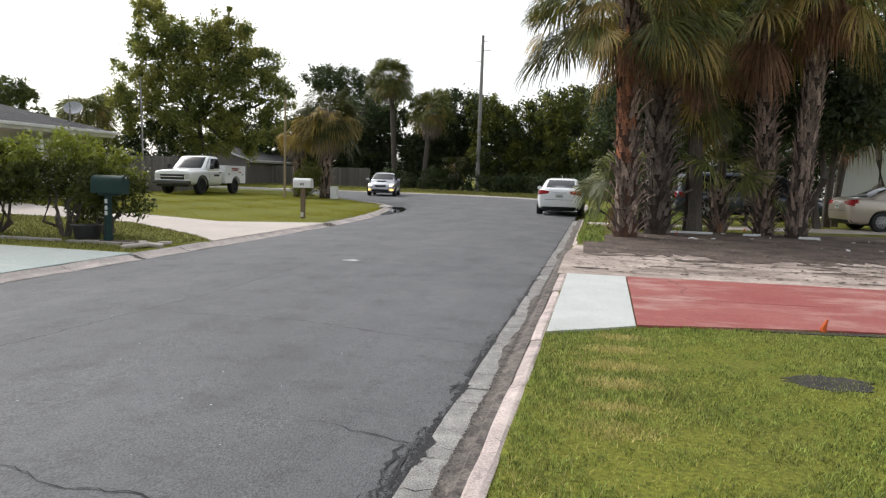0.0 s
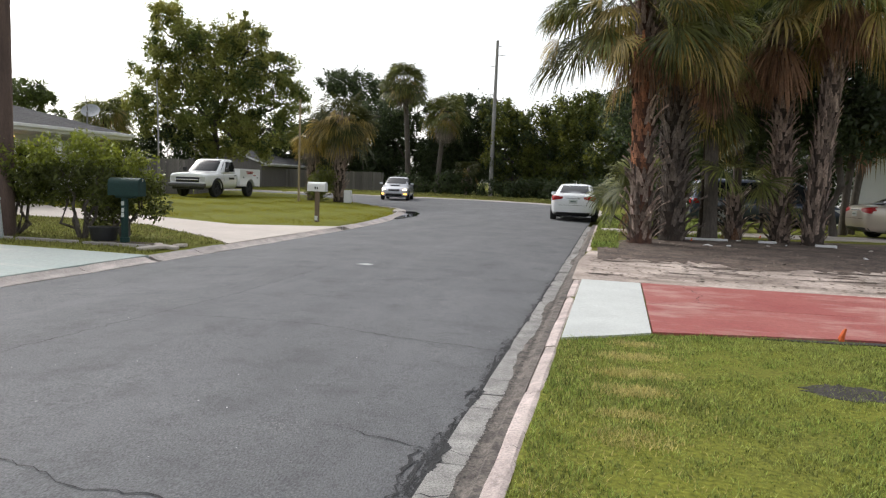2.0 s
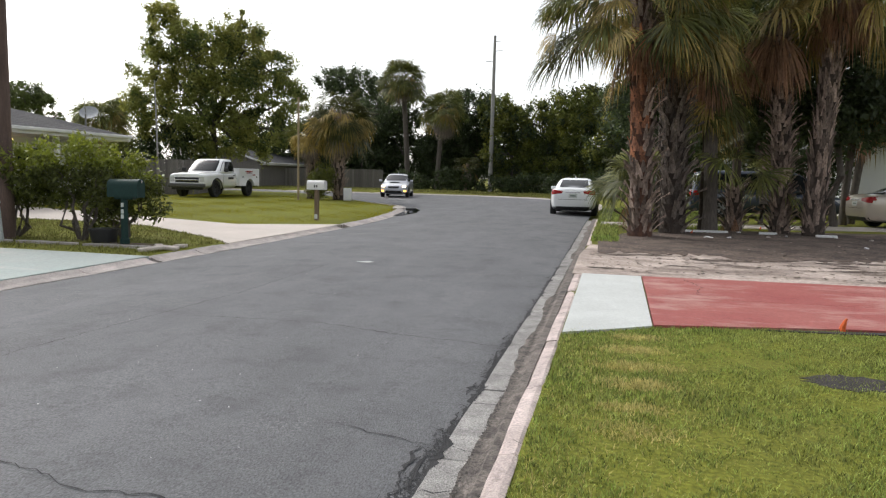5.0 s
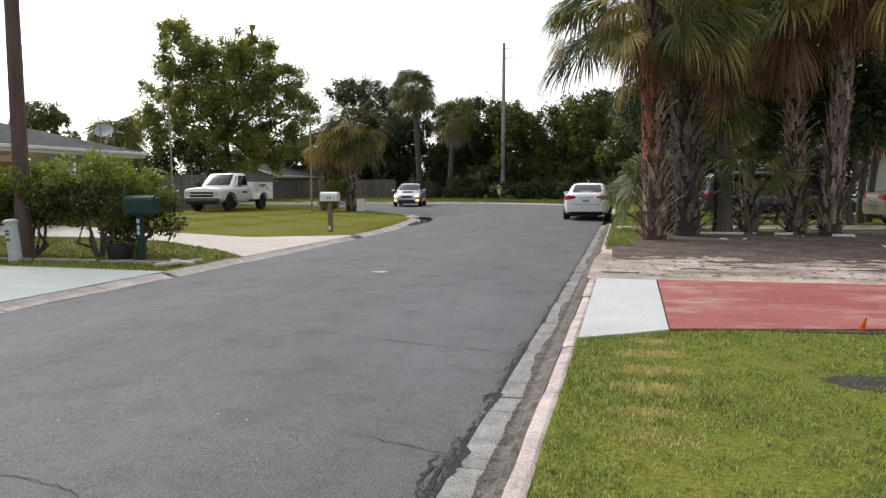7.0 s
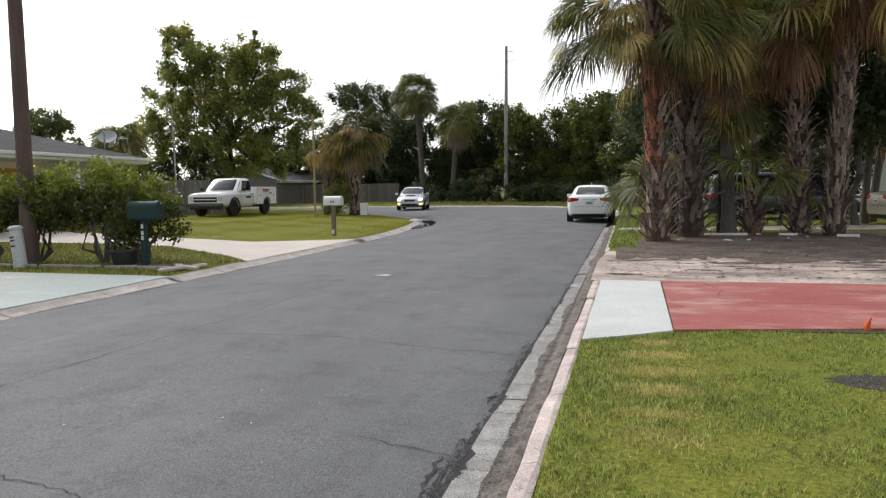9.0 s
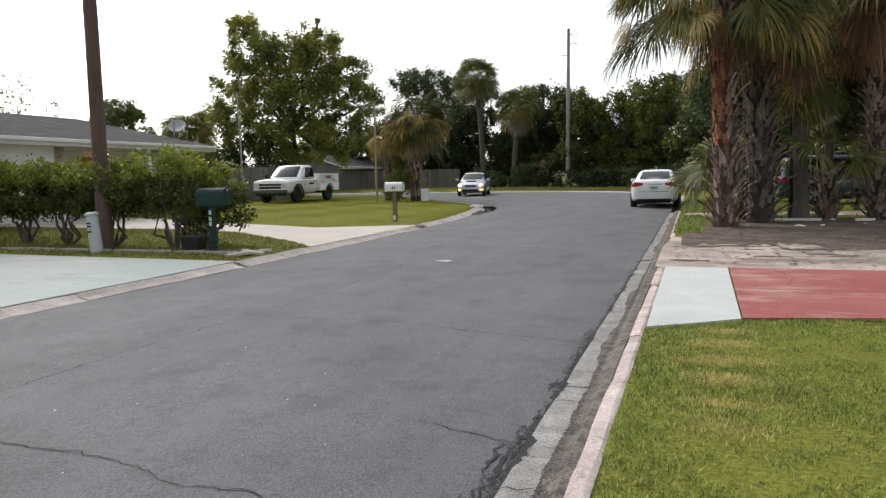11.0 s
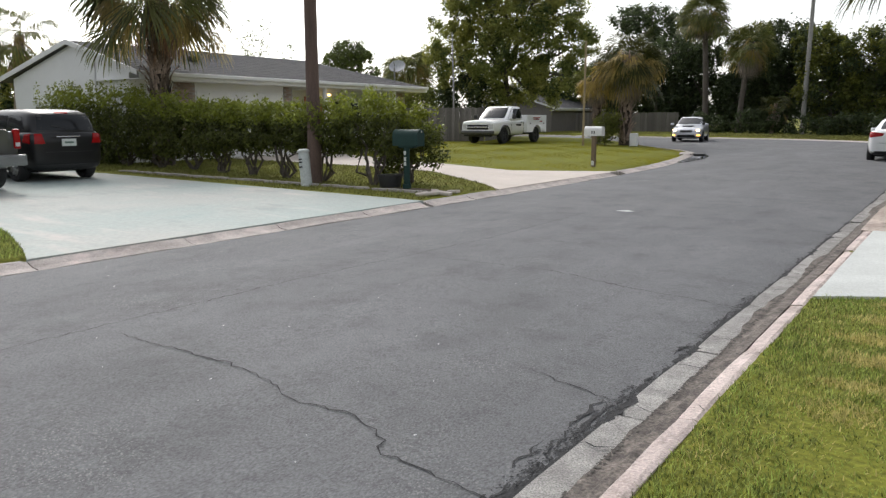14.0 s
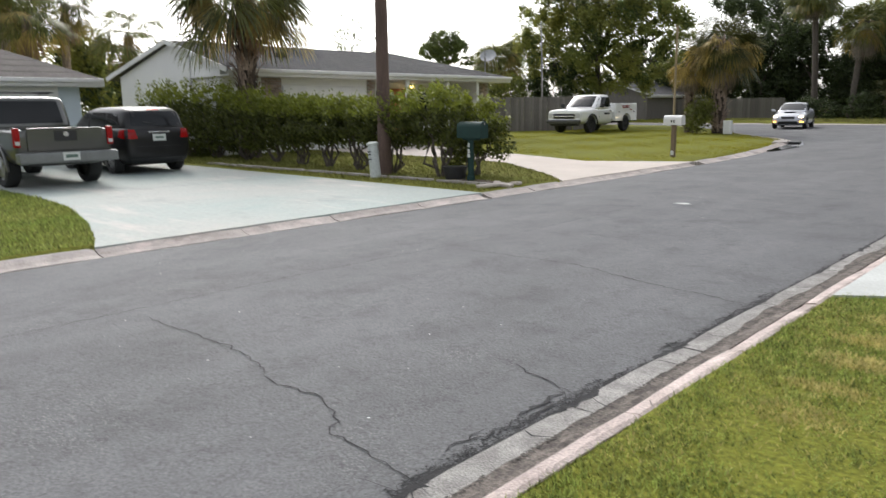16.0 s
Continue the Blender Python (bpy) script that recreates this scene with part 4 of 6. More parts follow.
# cluster of shaggy palms on the mulch bed
CLUSTER = "palm cluster on the mulch bed"
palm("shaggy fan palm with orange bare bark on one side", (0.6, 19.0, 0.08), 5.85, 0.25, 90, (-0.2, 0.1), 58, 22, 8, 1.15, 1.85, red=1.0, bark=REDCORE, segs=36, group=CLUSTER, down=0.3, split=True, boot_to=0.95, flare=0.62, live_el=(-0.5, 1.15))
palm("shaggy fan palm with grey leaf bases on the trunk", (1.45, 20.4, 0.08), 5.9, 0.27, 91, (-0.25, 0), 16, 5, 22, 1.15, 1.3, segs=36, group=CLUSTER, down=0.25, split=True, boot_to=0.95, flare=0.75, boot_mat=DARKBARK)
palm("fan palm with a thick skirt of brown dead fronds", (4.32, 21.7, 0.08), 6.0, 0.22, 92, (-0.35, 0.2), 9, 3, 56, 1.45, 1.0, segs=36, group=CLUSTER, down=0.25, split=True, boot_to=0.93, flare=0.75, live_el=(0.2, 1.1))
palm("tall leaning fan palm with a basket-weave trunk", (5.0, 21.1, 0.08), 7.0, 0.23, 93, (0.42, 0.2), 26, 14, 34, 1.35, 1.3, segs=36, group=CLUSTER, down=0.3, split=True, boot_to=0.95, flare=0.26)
palm("slim fan palm with a smooth grey trunk", (2.5, 21.4, 0.08), 5.3, 0.19, 94, (-0.25, 0.1), 9, 2, 16, 1.25, 0.9, boots=False, bark=BARK, segs=36, group=CLUSTER, split=True, down=0.4)
palm("low fan palm with a few drooping fronds", (2.35, 21.9, 0.08), 3.65, 0.1, 95, (0.0, -0.1), 7, 5, 0, 1.05, 0.35, boots=False, bark=PALMCORE, segs=36, group=CLUSTER, split=True, down=0.9, live_el=(-0.6, 0.5))
palm("short shaggy young palm", (3.2, 22.1, 0.08), 1.25, 0.2, 97, (0, 0), 15, 0, 3, 0.95, 1.25, segs=32, group=CLUSTER, split=True, flare=0.85, live_el=(0.3, 1.2), down=0.6)
palm("small silver-green palm at the edge of the bed", (0.62, 22.0, 0.08), 1.45, 0.12, 98, (-0.1, 0), 20, 0, 2, 0.9, 0.75, segs=34, group=CLUSTER, split=True, live_el=(-0.1, 1.1), down=0.3)
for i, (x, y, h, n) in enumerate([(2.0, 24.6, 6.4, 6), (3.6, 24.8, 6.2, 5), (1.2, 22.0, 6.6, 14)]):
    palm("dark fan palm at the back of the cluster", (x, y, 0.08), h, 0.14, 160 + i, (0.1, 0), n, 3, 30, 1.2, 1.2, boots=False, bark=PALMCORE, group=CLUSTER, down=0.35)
palm("young palm beside the neighbouring house", (7.35, 27.2, 0.1), 4.1, 0.13, 99, (0.25, 0), 20, 3, 6, 1.25, 0.9, boots=False, bark=BARK, down=0.6, segs=34)
palm("young palm beside the neighbouring house", (7.75, 27.8, 0.1), 4.6, 0.13, 101, (0.6, 0), 14, 2, 4, 1.2, 0.9, boots=False, bark=BARK, down=0.6, segs=34)
for i, (x, y, h, w) in enumerate([(11, 30, 7.5, 3.4), (15, 34, 8, 4), (7.5, 37, 8.5, 4.2), (9.4, 29.6, 8.2, 2.6), (3.0, 36, 9.0, 4.4), (4.6, 26.0, 8.0, 2.9), (6.7, 25.6, 8.4, 2.6), (1.9, 27.0, 7.4, 2.6)]):
    lows = (0.5, 0.62, 0.75, 0.86) if i < 5 else (0.42, 0.55, 0.68, 0.82, 0.92)
    blobs = [(rnd.uniform(-1, 1) * w * 0.4, rnd.uniform(-0.5, 0.5), h * f, w * 0.55, w * 0.5, h * 0.14) for f in lows]
    tree("dark leafy shade tree beside the neighbouring house", (x, y, 0.1), blobs, 15000 if i != 3 else 9000, 0.11, LEAF_DARK if i != 3 else LEAF_MID, 110 + i, 0.14, 30, fork=0.4, hollow=0.3)

# hedge of clipped shrubs along the mint driveway
HEDGE = [(-9.45, 13.2, 1.55, 0.7, 0.35), (-9.85, 12.5, 1.8, 0.85, 0.75), (-11.3, 12.45, 1.66, 0.8, 0.7), (-12.5, 12.5, 1.64, 0.85, 0.7), (-13.7, 12.55, 1.62, 0.85, 0.6), (-14.9, 12.6, 1.66, 0.85, 0.5), (-16.1, 12.7, 1.72, 0.9, 0.45), (-17.4, 12.6, 1.82, 1.0, 0.3), (-18.8, 12.5, 1.98, 1.0, 0.15), (-20.2, 12.4, 2.02, 1.0, 0.1), (-21.5, 12.3, 2.02, 1.0, 0.1)]
for i, (x, y, h, w, bare) in enumerate(HEDGE):
    rng = np.random.default_rng(200 + i)
    z0 = gz(x, y)
    s = thing("hedge_shrub", "clipped leafy hedge shrub with bare lower stems" if bare > 0.3 else "dense clipped green hedge shrub", "shrub", Matrix.Translation((x, y, z0)), "hedge along the mint driveway")
    for k in range(7):
        bm = bmesh.new()
        a = k * 0.9 + rng.normal() * 0.2
        tipp = (math.cos(a) * w * 0.7, math.sin(a) * 0.4, h * rng.uniform(0.5, 0.85))
        limb(bm, rng, (math.cos(a) * 0.06, math.sin(a) * 0.05, 0), (math.cos(a) * w * 0.35, math.sin(a) * 0.2, bare * 0.9 + 0.15), 0.035, 0.025, 5, 0.2)
        limb(bm, rng, (math.cos(a) * w * 0.35, math.sin(a) * 0.2, bare * 0.9 + 0.15), tipp, 0.025, 0.008, 5, 0.2)
        part("stem", bm, BARK, s)
    n = 7600
    p = rng.uniform(-1, 1, size=(n * 2, 3))
    keep = (np.abs(p) ** 4).sum(1) < 1.0 + 0.18 * rng.normal(size=n * 2)
    shell = np.max(np.abs(p), axis=1) > rng.uniform(0.1, 1.0, size=n * 2)
    p = p[keep & shell][:n]
    mid, half = (h + bare) / 2, (h - bare) / 2
    p = p * np.array((w, 0.52, half)) + np.array((0, 0, mid))
    p[:, 2] += 0.09 * np.sin(p[:, 0] * 5 + i) + 0.05 * rng.normal(size=len(p))
    lump = np.array([noise.noise(Vector((q[0] * 2.2 + x, q[1] * 2.2 + y, q[2] * 2.2))) for q in p])
    p += (p - np.array((0, 0, mid))) * (0.3 * lump)[:, None]
    p[:, 2] = np.maximum(p[:, 2], 0.04)
    shoots = []
    for _ in range(9 if x > -17 else 16):
        sx, sy, tall = rng.uniform(-w, w), rng.uniform(-0.4, 0.4), rng.uniform(0.08, 0.24) * (1 if x > -17 else 1.7)
        shoots.append(np.array((sx, sy, h - 0.05)) + rng.normal(size=(14, 3)) * 0.035 + np.linspace(0, tall, 14)[:, None] * np.array((rng.normal() * 0.25, 0, 1.0)))
    holes = np.array([noise.noise(Vector(q * 2.6) + Vector((x, y, 0))) for q in p])
    p = np.concatenate([p[holes > -0.16], *shoots])
    # leaves near the top take the lighter colour, as new shoots with painted top light
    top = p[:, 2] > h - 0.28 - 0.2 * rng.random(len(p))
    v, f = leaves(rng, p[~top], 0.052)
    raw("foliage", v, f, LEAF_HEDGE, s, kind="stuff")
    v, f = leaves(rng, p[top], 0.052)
    raw("new_growth", v, f, LEAF_HEDGETOP, s, "yellow-green new leaves, coloured brighter for the light on top", kind="stuff")

# ---- poles, fence, houses ----
pole = thing("utility_pole", "dark brown leaning wooden utility pole beside the hedge", "utility pole", Matrix.Translation((-11.15, 12.08, 0.1)))
part("pole_shaft", tubem([(0, 0, -0.2), (-0.1, 0.1, 2.2), (-0.3, 0.3, 5), (-0.55, 0.5, 9.5)], [0.155, 0.14, 0.128, 0.11], 14), POLEWOOD, pole, smooth=60)
far_pole = thing("utility_pole", "tall weathered grey utility pole by the bend", "utility pole", Matrix.Translation((-10.6, 65.2, 0.25)))
part("pole_shaft", tubem([(0, 0, -0.2), (0.05, 0, 7), (0.1, 0, 13.4)], [0.19, 0.16, 0.12], 12), GREYPOLE, far_pole, smooth=60)
for z, s in ((12.1, 1), (11.2, -1), (8.3, 1), (12.9, 1)):
    part("bracket", tubem([(0.1, 0, z), (0.1 + s * 0.75, 0, z + 0.05)], [0.03, 0.025], 6), GREYPOLE, far_pole)
ped = thing("utility_pedestal", "leaning pale grey utility pedestal beside the wooden pole", "pedestal", pose(-10.82, 11.5, 0.1, 0, -6, 0))
part("housing", tubem([(0, 0, -0.05), (0, 0, 0.02), (0, 0, 0.66), (0, 0, 0.7)], [0.13, 0.115, 0.115, 0.1], 14), mat("pedestal_grey", (0.5, 0.53, 0.52), (0.4, 0.43, 0.42), 3, 50, 0.6, 0.1), ped, smooth=40)
part("cap", tubem([(0, 0, 0.7), (0, 0, 0.74), (0, 0, 0.77)], [0.13, 0.13, 0.08], 14), mat("pedestal_grey", (0.5, 0.53, 0.52)), ped, smooth=40)
for z in (0.5, 0.56, 0.4):
    part("label_bar", boxm((0.0, -0.117, z), (0.09, 0.006, 0.03)), BLACK, ped)


def boards(name, label, a, b, h, w=0.145, skip=None):
    """A run of upright fence boards on posts and rails."""
    a, b = Vector(a), Vector(b)
    d = (b - a)
    L, u = d.length, d.normalized()
    ang = math.degrees(math.atan2(u.y, u.x))
    f = tagged(thing(name, label, "fence", pose(a.x, a.y, a.z, 0, 0, ang)), kind="structure")
    bm = boxm((0, 0, h / 2), (w - 0.004, 0.02, h))
    proto = part("board", bm, FENCE, f)
    n = int(L / w)
    r = random.Random(int(L * 10))
    slope = (b.z - a.z) / L
    for i in range(n):
        o = proto if i == 0 else bpy.data.objects.new("board", proto.data)
        if i:
            scene.collection.objects.link(o)
            o.parent = f
        o.matrix_basis = pose(i * w + w / 2, r.uniform(-0.006, 0.006), slope * i * w + r.uniform(-0.03, 0.02), 0, r.uniform(-0.6, 0.6), 0)
    for z in (0.35, h - 0.3):
        part("rail", boxm((L / 2, 0.04, z + slope * L / 2), (L, 0.04, 0.09)), FENCE, f)
    return f


boards("fence_near", "weathered grey board fence behind the lawn", (-27.5, 29.2, 0.2), (-21.9, 36.3, 0.25), 1.85)
boards("fence_side", "weathered grey board fence behind the lawn", (-21.9, 36.3, 0.25), (-26.2, 47.2, 0.25), 1.8, 0.2)
boards("fence_far", "weathered board fence across the side street", (-36, 60.2, 0.25), (-20.5, 66.0, 0.3), 1.75, 0.2)


def gable_house(name, label, x0, x1, y0, y1, eave, ridge, roofmat, wall, over=0.6, hip0=0.0, hip1=0.0, rx=None, front=None):
    """A single-storey house whose ridge runs along y; hip0 and hip1 draw the ridge's ends in."""
    z = gz(min(x1, -7.5) if x0 < -4 else 0, (y0 + y1) / 2) - 0.02
    h = thing(name, label, "house", Matrix.Translation((0, 0, 0)))
    xm = rx or (x0 + x1) / 2
    bm = bmesh.new()
    a, b, c, d = x0 + over, x1 - over, y0 + (over if hip0 else 0.16), y1 - over
    b = front or b
    zw = eave + 0.0
    pts = [(a, c, z - 0.2), (b, c, z - 0.2), (b, d, z - 0.2), (a, d, z - 0.2), (a, c, zw), (b, c, zw), (b, d, zw), (a, d, zw)]
    v = [bm.verts.new(p) for p in pts]
    for q in ((0, 1, 5, 4), (1, 2, 6, 5), (2, 3, 7, 6), (3, 0, 4, 7)):
        bm.faces.new([v[i] for i in q])
    if not hip0:
        zb = eave + (ridge - eave) * (x1 - b) / (x1 - xm) - 0.1
        bm.faces.new((v[4], v[5], bm.verts.new((b, c, zb)), bm.verts.new((xm, c, ridge - 0.1))))
    part("wall", bm, wall, h)
    bm = bmesh.new()
    r0, r1 = (xm, y0 + hip0, ridge), (xm, y1 - hip1, ridge)
    lo = [(x0, y0, eave), (x1, y0, eave), (x1, y1, eave), (x0, y1, eave)]
    up = [bm.verts.new(p) for p in (*lo, r0, r1)]
    dn = [bm.verts.new((p[0], p[1], p[2] - 0.1)) for p in (*lo, r0, r1)]
    for q in ((0, 4, 5, 3), (1, 2, 5, 4), (0, 1, 4), (2, 3, 5)):
        if q == (0, 1, 4) and not hip0:
            continue
        bm.faces.new([up[i] for i in q]), bm.faces.new([dn[i] for i in q[::-1]])
    if hip0:
        for i in range(4):
            j = (i + 1) % 4
            bm.faces.new((up[i], up[j], dn[j], dn[i]))
    else:
        for i, j in ((1, 2), (2, 3), (3, 0), (0, 4), (4, 1)):
            bm.faces.new((up[i], up[j], dn[j], dn[i]))
    roof = part("roof", bm, roofmat, h)
    # shingle courses on the street side
    n = 14
    for i in range(n):
        bm = bmesh.new()
        t0, t1 = i / n, (i + 1) / n
        xa, xb = x1 + (xm - x1) * t0, x1 + (xm - x1) * t1
        za, zb = eave + (ridge - eave) * t0, eave + (ridge - eave) * t1
        ya, yb = y0 + hip0 * t0 + 0.02, y1 - hip1 * t0 - 0.02
        yc, yd = y0 + hip0 * t1 + 0.02, y1 - hip1 * t1 - 0.02
        q = [(xa, ya, za + 0.014), (xa, yb, za + 0.014), (xb, yd, zb + 0.006), (xb, yc, zb + 0.006)]
        w = [(xa, ya, za + 0.004), (xa, yb, za + 0.004)]
        vv = [bm.verts.new(p) for p in q + w]
        bm.faces.new(vv[:4]), bm.faces.new((vv[0], vv[1], vv[5], vv[4]))
        part("shingle_course", bm, roofmat, roof)
    part("fascia", boxm((x1 + 0.012, (y0 + y1) / 2, eave - 0.09), (0.03, y1 - y0, 0.2)), WHITEPAINT, h)
    part("gutter", boxm((x1 + 0.09, (y0 + y1) / 2, eave - 0.05), (0.12, y1 - y0 - 0.1, 0.11), bevel=0.02), WHITEPAINT, h)
    part("soffit", boxm(((x1 + b) / 2 - 0.02, (y0 + y1) / 2, eave - 0.2), (x1 - b + 0.06, y1 - y0, 0.03)), WHITEPAINT, h)
    if not hip0:
        for sx in (x0, x1):
            bm = bmesh.new()
            A, B = Vector((sx, y0, eave)), Vector((xm, y0, ridge))
            q = [A + Vector((0, -0.02, 0.03)), B + Vector((0, -0.02, 0.03)), B + Vector((0, -0.02, -0.12)), A + Vector((0, -0.02, -0.12))]
            f = [bm.verts.new(p) for p in q]
            g = [bm.verts.new(p - Vector((0, 0.03, 0))) for p in q]
            bm.faces.new(f), bm.faces.new(g[::-1])
            for i in range(4):
                bm.faces.new((f[i], f[(i + 1) % 4], g[(i + 1) % 4], g[i]))
            part("rake_board", bm, WHITEPAINT, h)
    return h, b, z


def bricks(parent, x, y0, y1, z0, z1):
    """A face of bricks looking along +x."""
    part("mortar_bed", boxm((x - 0.05, (y0 + y1) / 2, (z0 + z1) / 2), (0.12, y1 - y0, z1 - z0)), MORTAR, parent)
    bm = boxm((0, 0, 0), (0.03, 0.2, 0.062))
    proto = part("brick", bm, BRICK, parent)
    k = 0
    z = z0 + 0.04
    while z < z1 - 0.03:
        y = y0 + 0.11 + (0.105 if int(round((z - z0) / 0.074)) % 2 else 0)
        while y < y1 - 0.09:
            o = proto if k == 0 else bpy.data.objects.new("brick", proto.data)
            if k:
                scene.collection.objects.link(o)
                o.parent = parent
            o.location = (x + 0.018, y, z)
            k += 1
            y += 0.212
        z += 0.074


house, wp, hz = gable_house("house", "low white house with a grey shingle roof and porch", -26.9, -18.8, 13.0, 26.6, 2.8, 3.84, SHINGLE, STUCCO, 0.7, 0, 3.6, -22.4, -21.2)
wx = -19.5
bm = bmesh.new()
slope = (3.84 - 2.8) / 3.6
q = [bm.verts.new((x, y, z)) for y in (13.16, 19.5) for x, z in ((-21.25, 0.0), (wx, 0.0), (wx, 2.7 + slope * 0.7), (-21.25, 2.7 + slope * 2.45))]
for f in ((0, 1, 2, 3), (4, 5, 6, 7), (1, 5, 6, 2), (0, 4, 7, 3), (0, 1, 5, 4), (2, 6, 7, 3)):
    bm.faces.new([q[k] for k in f])
part("garage_wall", bm, STUCCO, house)
part("garage_door", boxm((wx + 0.02, 17.2, 1.25), (0.06, 3.6, 2.2), bevel=0.01), WHITEPAINT, house, "white panelled garage door")
for z in (0.7, 1.25, 1.8):
    part("door_groove", boxm((wx + 0.052, 17.2, z), (0.004, 3.5, 0.02)), GUTTER, house)
bricks(house, wx + 0.02, 14.6, 15.35, 1.1, 2.6)
bricks(house, wx + 0.02, 19.05, 19.45, 1.1, 2.6)
part("end_pier", boxm((-20.3, 25.6, 1.3), (1.6, 0.5, 2.7)), STUCCO, house)
bricks(house, -19.45, 25.3, 25.9, 1.2, 2.6)
for y in (20.6, 22.8, 24.6):
    part("porch_post", boxm((-18.98, y, 1.35), (0.12, 0.12, 2.5), bevel=0.01), WHITEPAINT, house)
part("porch_floor", boxm((-20.2, 22.9, 0.2), (2.2, 6.6, 0.2)), CONCRETE, house)
part("porch_window", boxm((wp + 0.03, 20.5, 1.6), (0.05, 1.2, 1.3), bevel=0.01), GLASS, house)
for y in (19.9, 20.5, 21.1):
    part("window_bar", boxm((wp + 0.065, y, 1.6), (0.03, 0.05, 1.34)), WHITEPAINT, house)
part("front_door", boxm((wp + 0.03, 22.2, 1.3), (0.06, 0.95, 2.1), bevel=0.01), ORANGEDOOR, house, "orange-brown wooden front door")
part("porch_window", boxm((wp + 0.03, 24.2, 1.6), (0.05, 1.6, 1.2), bevel=0.01), GLASS, house)
lamp = part("porch_lamp", boxm((wp + 0.5, 22.6, 2.42), (0.14, 0.14, 0.1), bevel=0.03), glow("porch_lamp_glow", (1.0, 0.62, 0.2), 4), house, "lit warm porch lamp")
part("roof_vent", boxm((-20.6, 16.2, 3.42), (0.25, 0.3, 0.16), bevel=0.02), BLACK, house)
house2, wx2, hz2 = gable_house("house", "pale house with a brown-grey hip roof and garage", -33.0, -20.8, -8.0, 10.2, 2.5, 5.0, SHINGLE_BROWN, STUCCO_BLUE, 0.5, 5.5, 5.5)
part("garage_door", boxm((wx2 + 0.02, 7.2, 1.2), (0.06, 3.8, 2.15), bevel=0.01), WHITEPAINT, house2, "white garage door")
for z in (0.7, 1.25, 1.75):
    part("door_groove", boxm((wx2 + 0.052, 7.2, z), (0.004, 3.7, 0.02)), GUTTER, house2)
house3, wx3, hz3 = gable_house("house", "white house with a grey roof under trees", 8.7, 17, 33.0, 48, 3.1, 4.3, SHINGLE, STUCCO, 0.5, 0, 0)
part("window", boxm((10.0, 33.31, 1.5), (0.7, 0.05, 1.2), bevel=0.01), GLASS, house3)
part("window_frame", boxm((10.0, 33.33, 1.5), (0.86, 0.03, 1.36), bevel=0.01), WHITEPAINT, house3)
house4, _, _ = gable_house("house", "distant low house with a grey roof behind the fence", -36, -28.5, 58, 70, 2.4, 3.6, SHINGLE, FENCE, 0.4, 0, 0)
dish = thing("satellite_dish", "large tilted grey satellite dish on a pole behind the roof", "satellite dish", Matrix.Translation((-34.0, 43.4, 0.2)))
part("mast", tubem([(0, 0, 0), (0, 0, 4.9)], [0.06, 0.05], 8), GREYPOLE, dish)
bm = bmesh.new()
bmesh.ops.create_uvsphere(bm, u_segments=20, v_segments=12, radius=1.2)
bmesh.ops.delete(bm, geom=[v for v in bm.verts if v.co.z > -0.86], context="VERTS")
bmesh.ops.transform(bm, matrix=pose(0.15, -0.15, 5.75, 42, 25, 0), verts=bm.verts)
bmesh.ops.solidify(bm, geom=bm.faces[:], thickness=0.03)
part("reflector", bm, mat("dish_grey", (0.42, 0.44, 0.46), (0.34, 0.35, 0.37), 2, 40, 0.5, 0.1), dish, smooth=50)
part("feed_arm", tubem([(0.1, -0.1, 5.0), (0.5, -0.8, 5.9)], [0.03, 0.03], 6), GREYPOLE, dish)
mast = thing("antenna_mast", "thin grey antenna mast behind the fence", "mast", Matrix.Translation((-24.6, 37.2, 0.2)))
part("mast_tube", tubem([(0, 0, 0), (-0.05, 0, 3.5), (-0.15, 0, 6.2)], [0.05, 0.045, 0.03], 8), GREYPOLE, mast)
post = thing("street_sign_post", "thin wooden post with its top among the palm fronds", "post", Matrix.Translation((-14.9, 34.0, 0.2)))
part("post_shaft", tubem([(0, 0, -0.1), (0, 0, 4.9)], [0.06, 0.05], 8), mat("tan_post", (0.36, 0.28, 0.17), None, 2, 40, 0.8, 0.3), post)
tree("dark bush beside the neighbouring house", (7.4, 31.6, 0.1), [(0, 0, 1.4, 1.2, 0.8, 1.2), (0.6, 0, 2.3, 1.0, 0.7, 1.0), (-0.9, 0, 1.8, 0.9, 0.7, 1.2)], 6000, 0.09, LEAF_DARK, 181, 0.05, 30, name="bush", hollow=0.3)


# ---- vehicles (front along +x) ----
from mathutils.bvhtree import BVHTree


def smooth_mesh(bm, levels, cutters=()):
    """The bmesh after subdivision and after cutting the cutters out."""
    me = bpy.data.meshes.new("shell")
    bmesh.ops.recalc_face_normals(bm, faces=bm.faces)
    bm.to_mesh(me)
    bm.free()
    ob = new("shell", me)
    if levels:
        md = ob.modifiers.new("s", "SUBSURF")
        md.levels = levels
    made = [ob]
    for c in cutters:
        cm = bpy.data.meshes.new("cut")
        bmesh.ops.recalc_face_normals(c, faces=c.faces)
        c.to_mesh(cm)
        c.free()
        co = new("cut", cm)
        made.append(co)
        md = ob.modifiers.new("b", "BOOLEAN")
        md.operation, md.object, md.solver = "DIFFERENCE", co, "EXACT"
    ev = ob.evaluated_get(bpy.context.evaluated_depsgraph_get())
    out = bmesh.new()
    out.from_mesh(ev.to_mesh())
    for o in made:
        d = o.data
        bpy.data.objects.remove(o)
        bpy.data.meshes.remove(d)
    return out


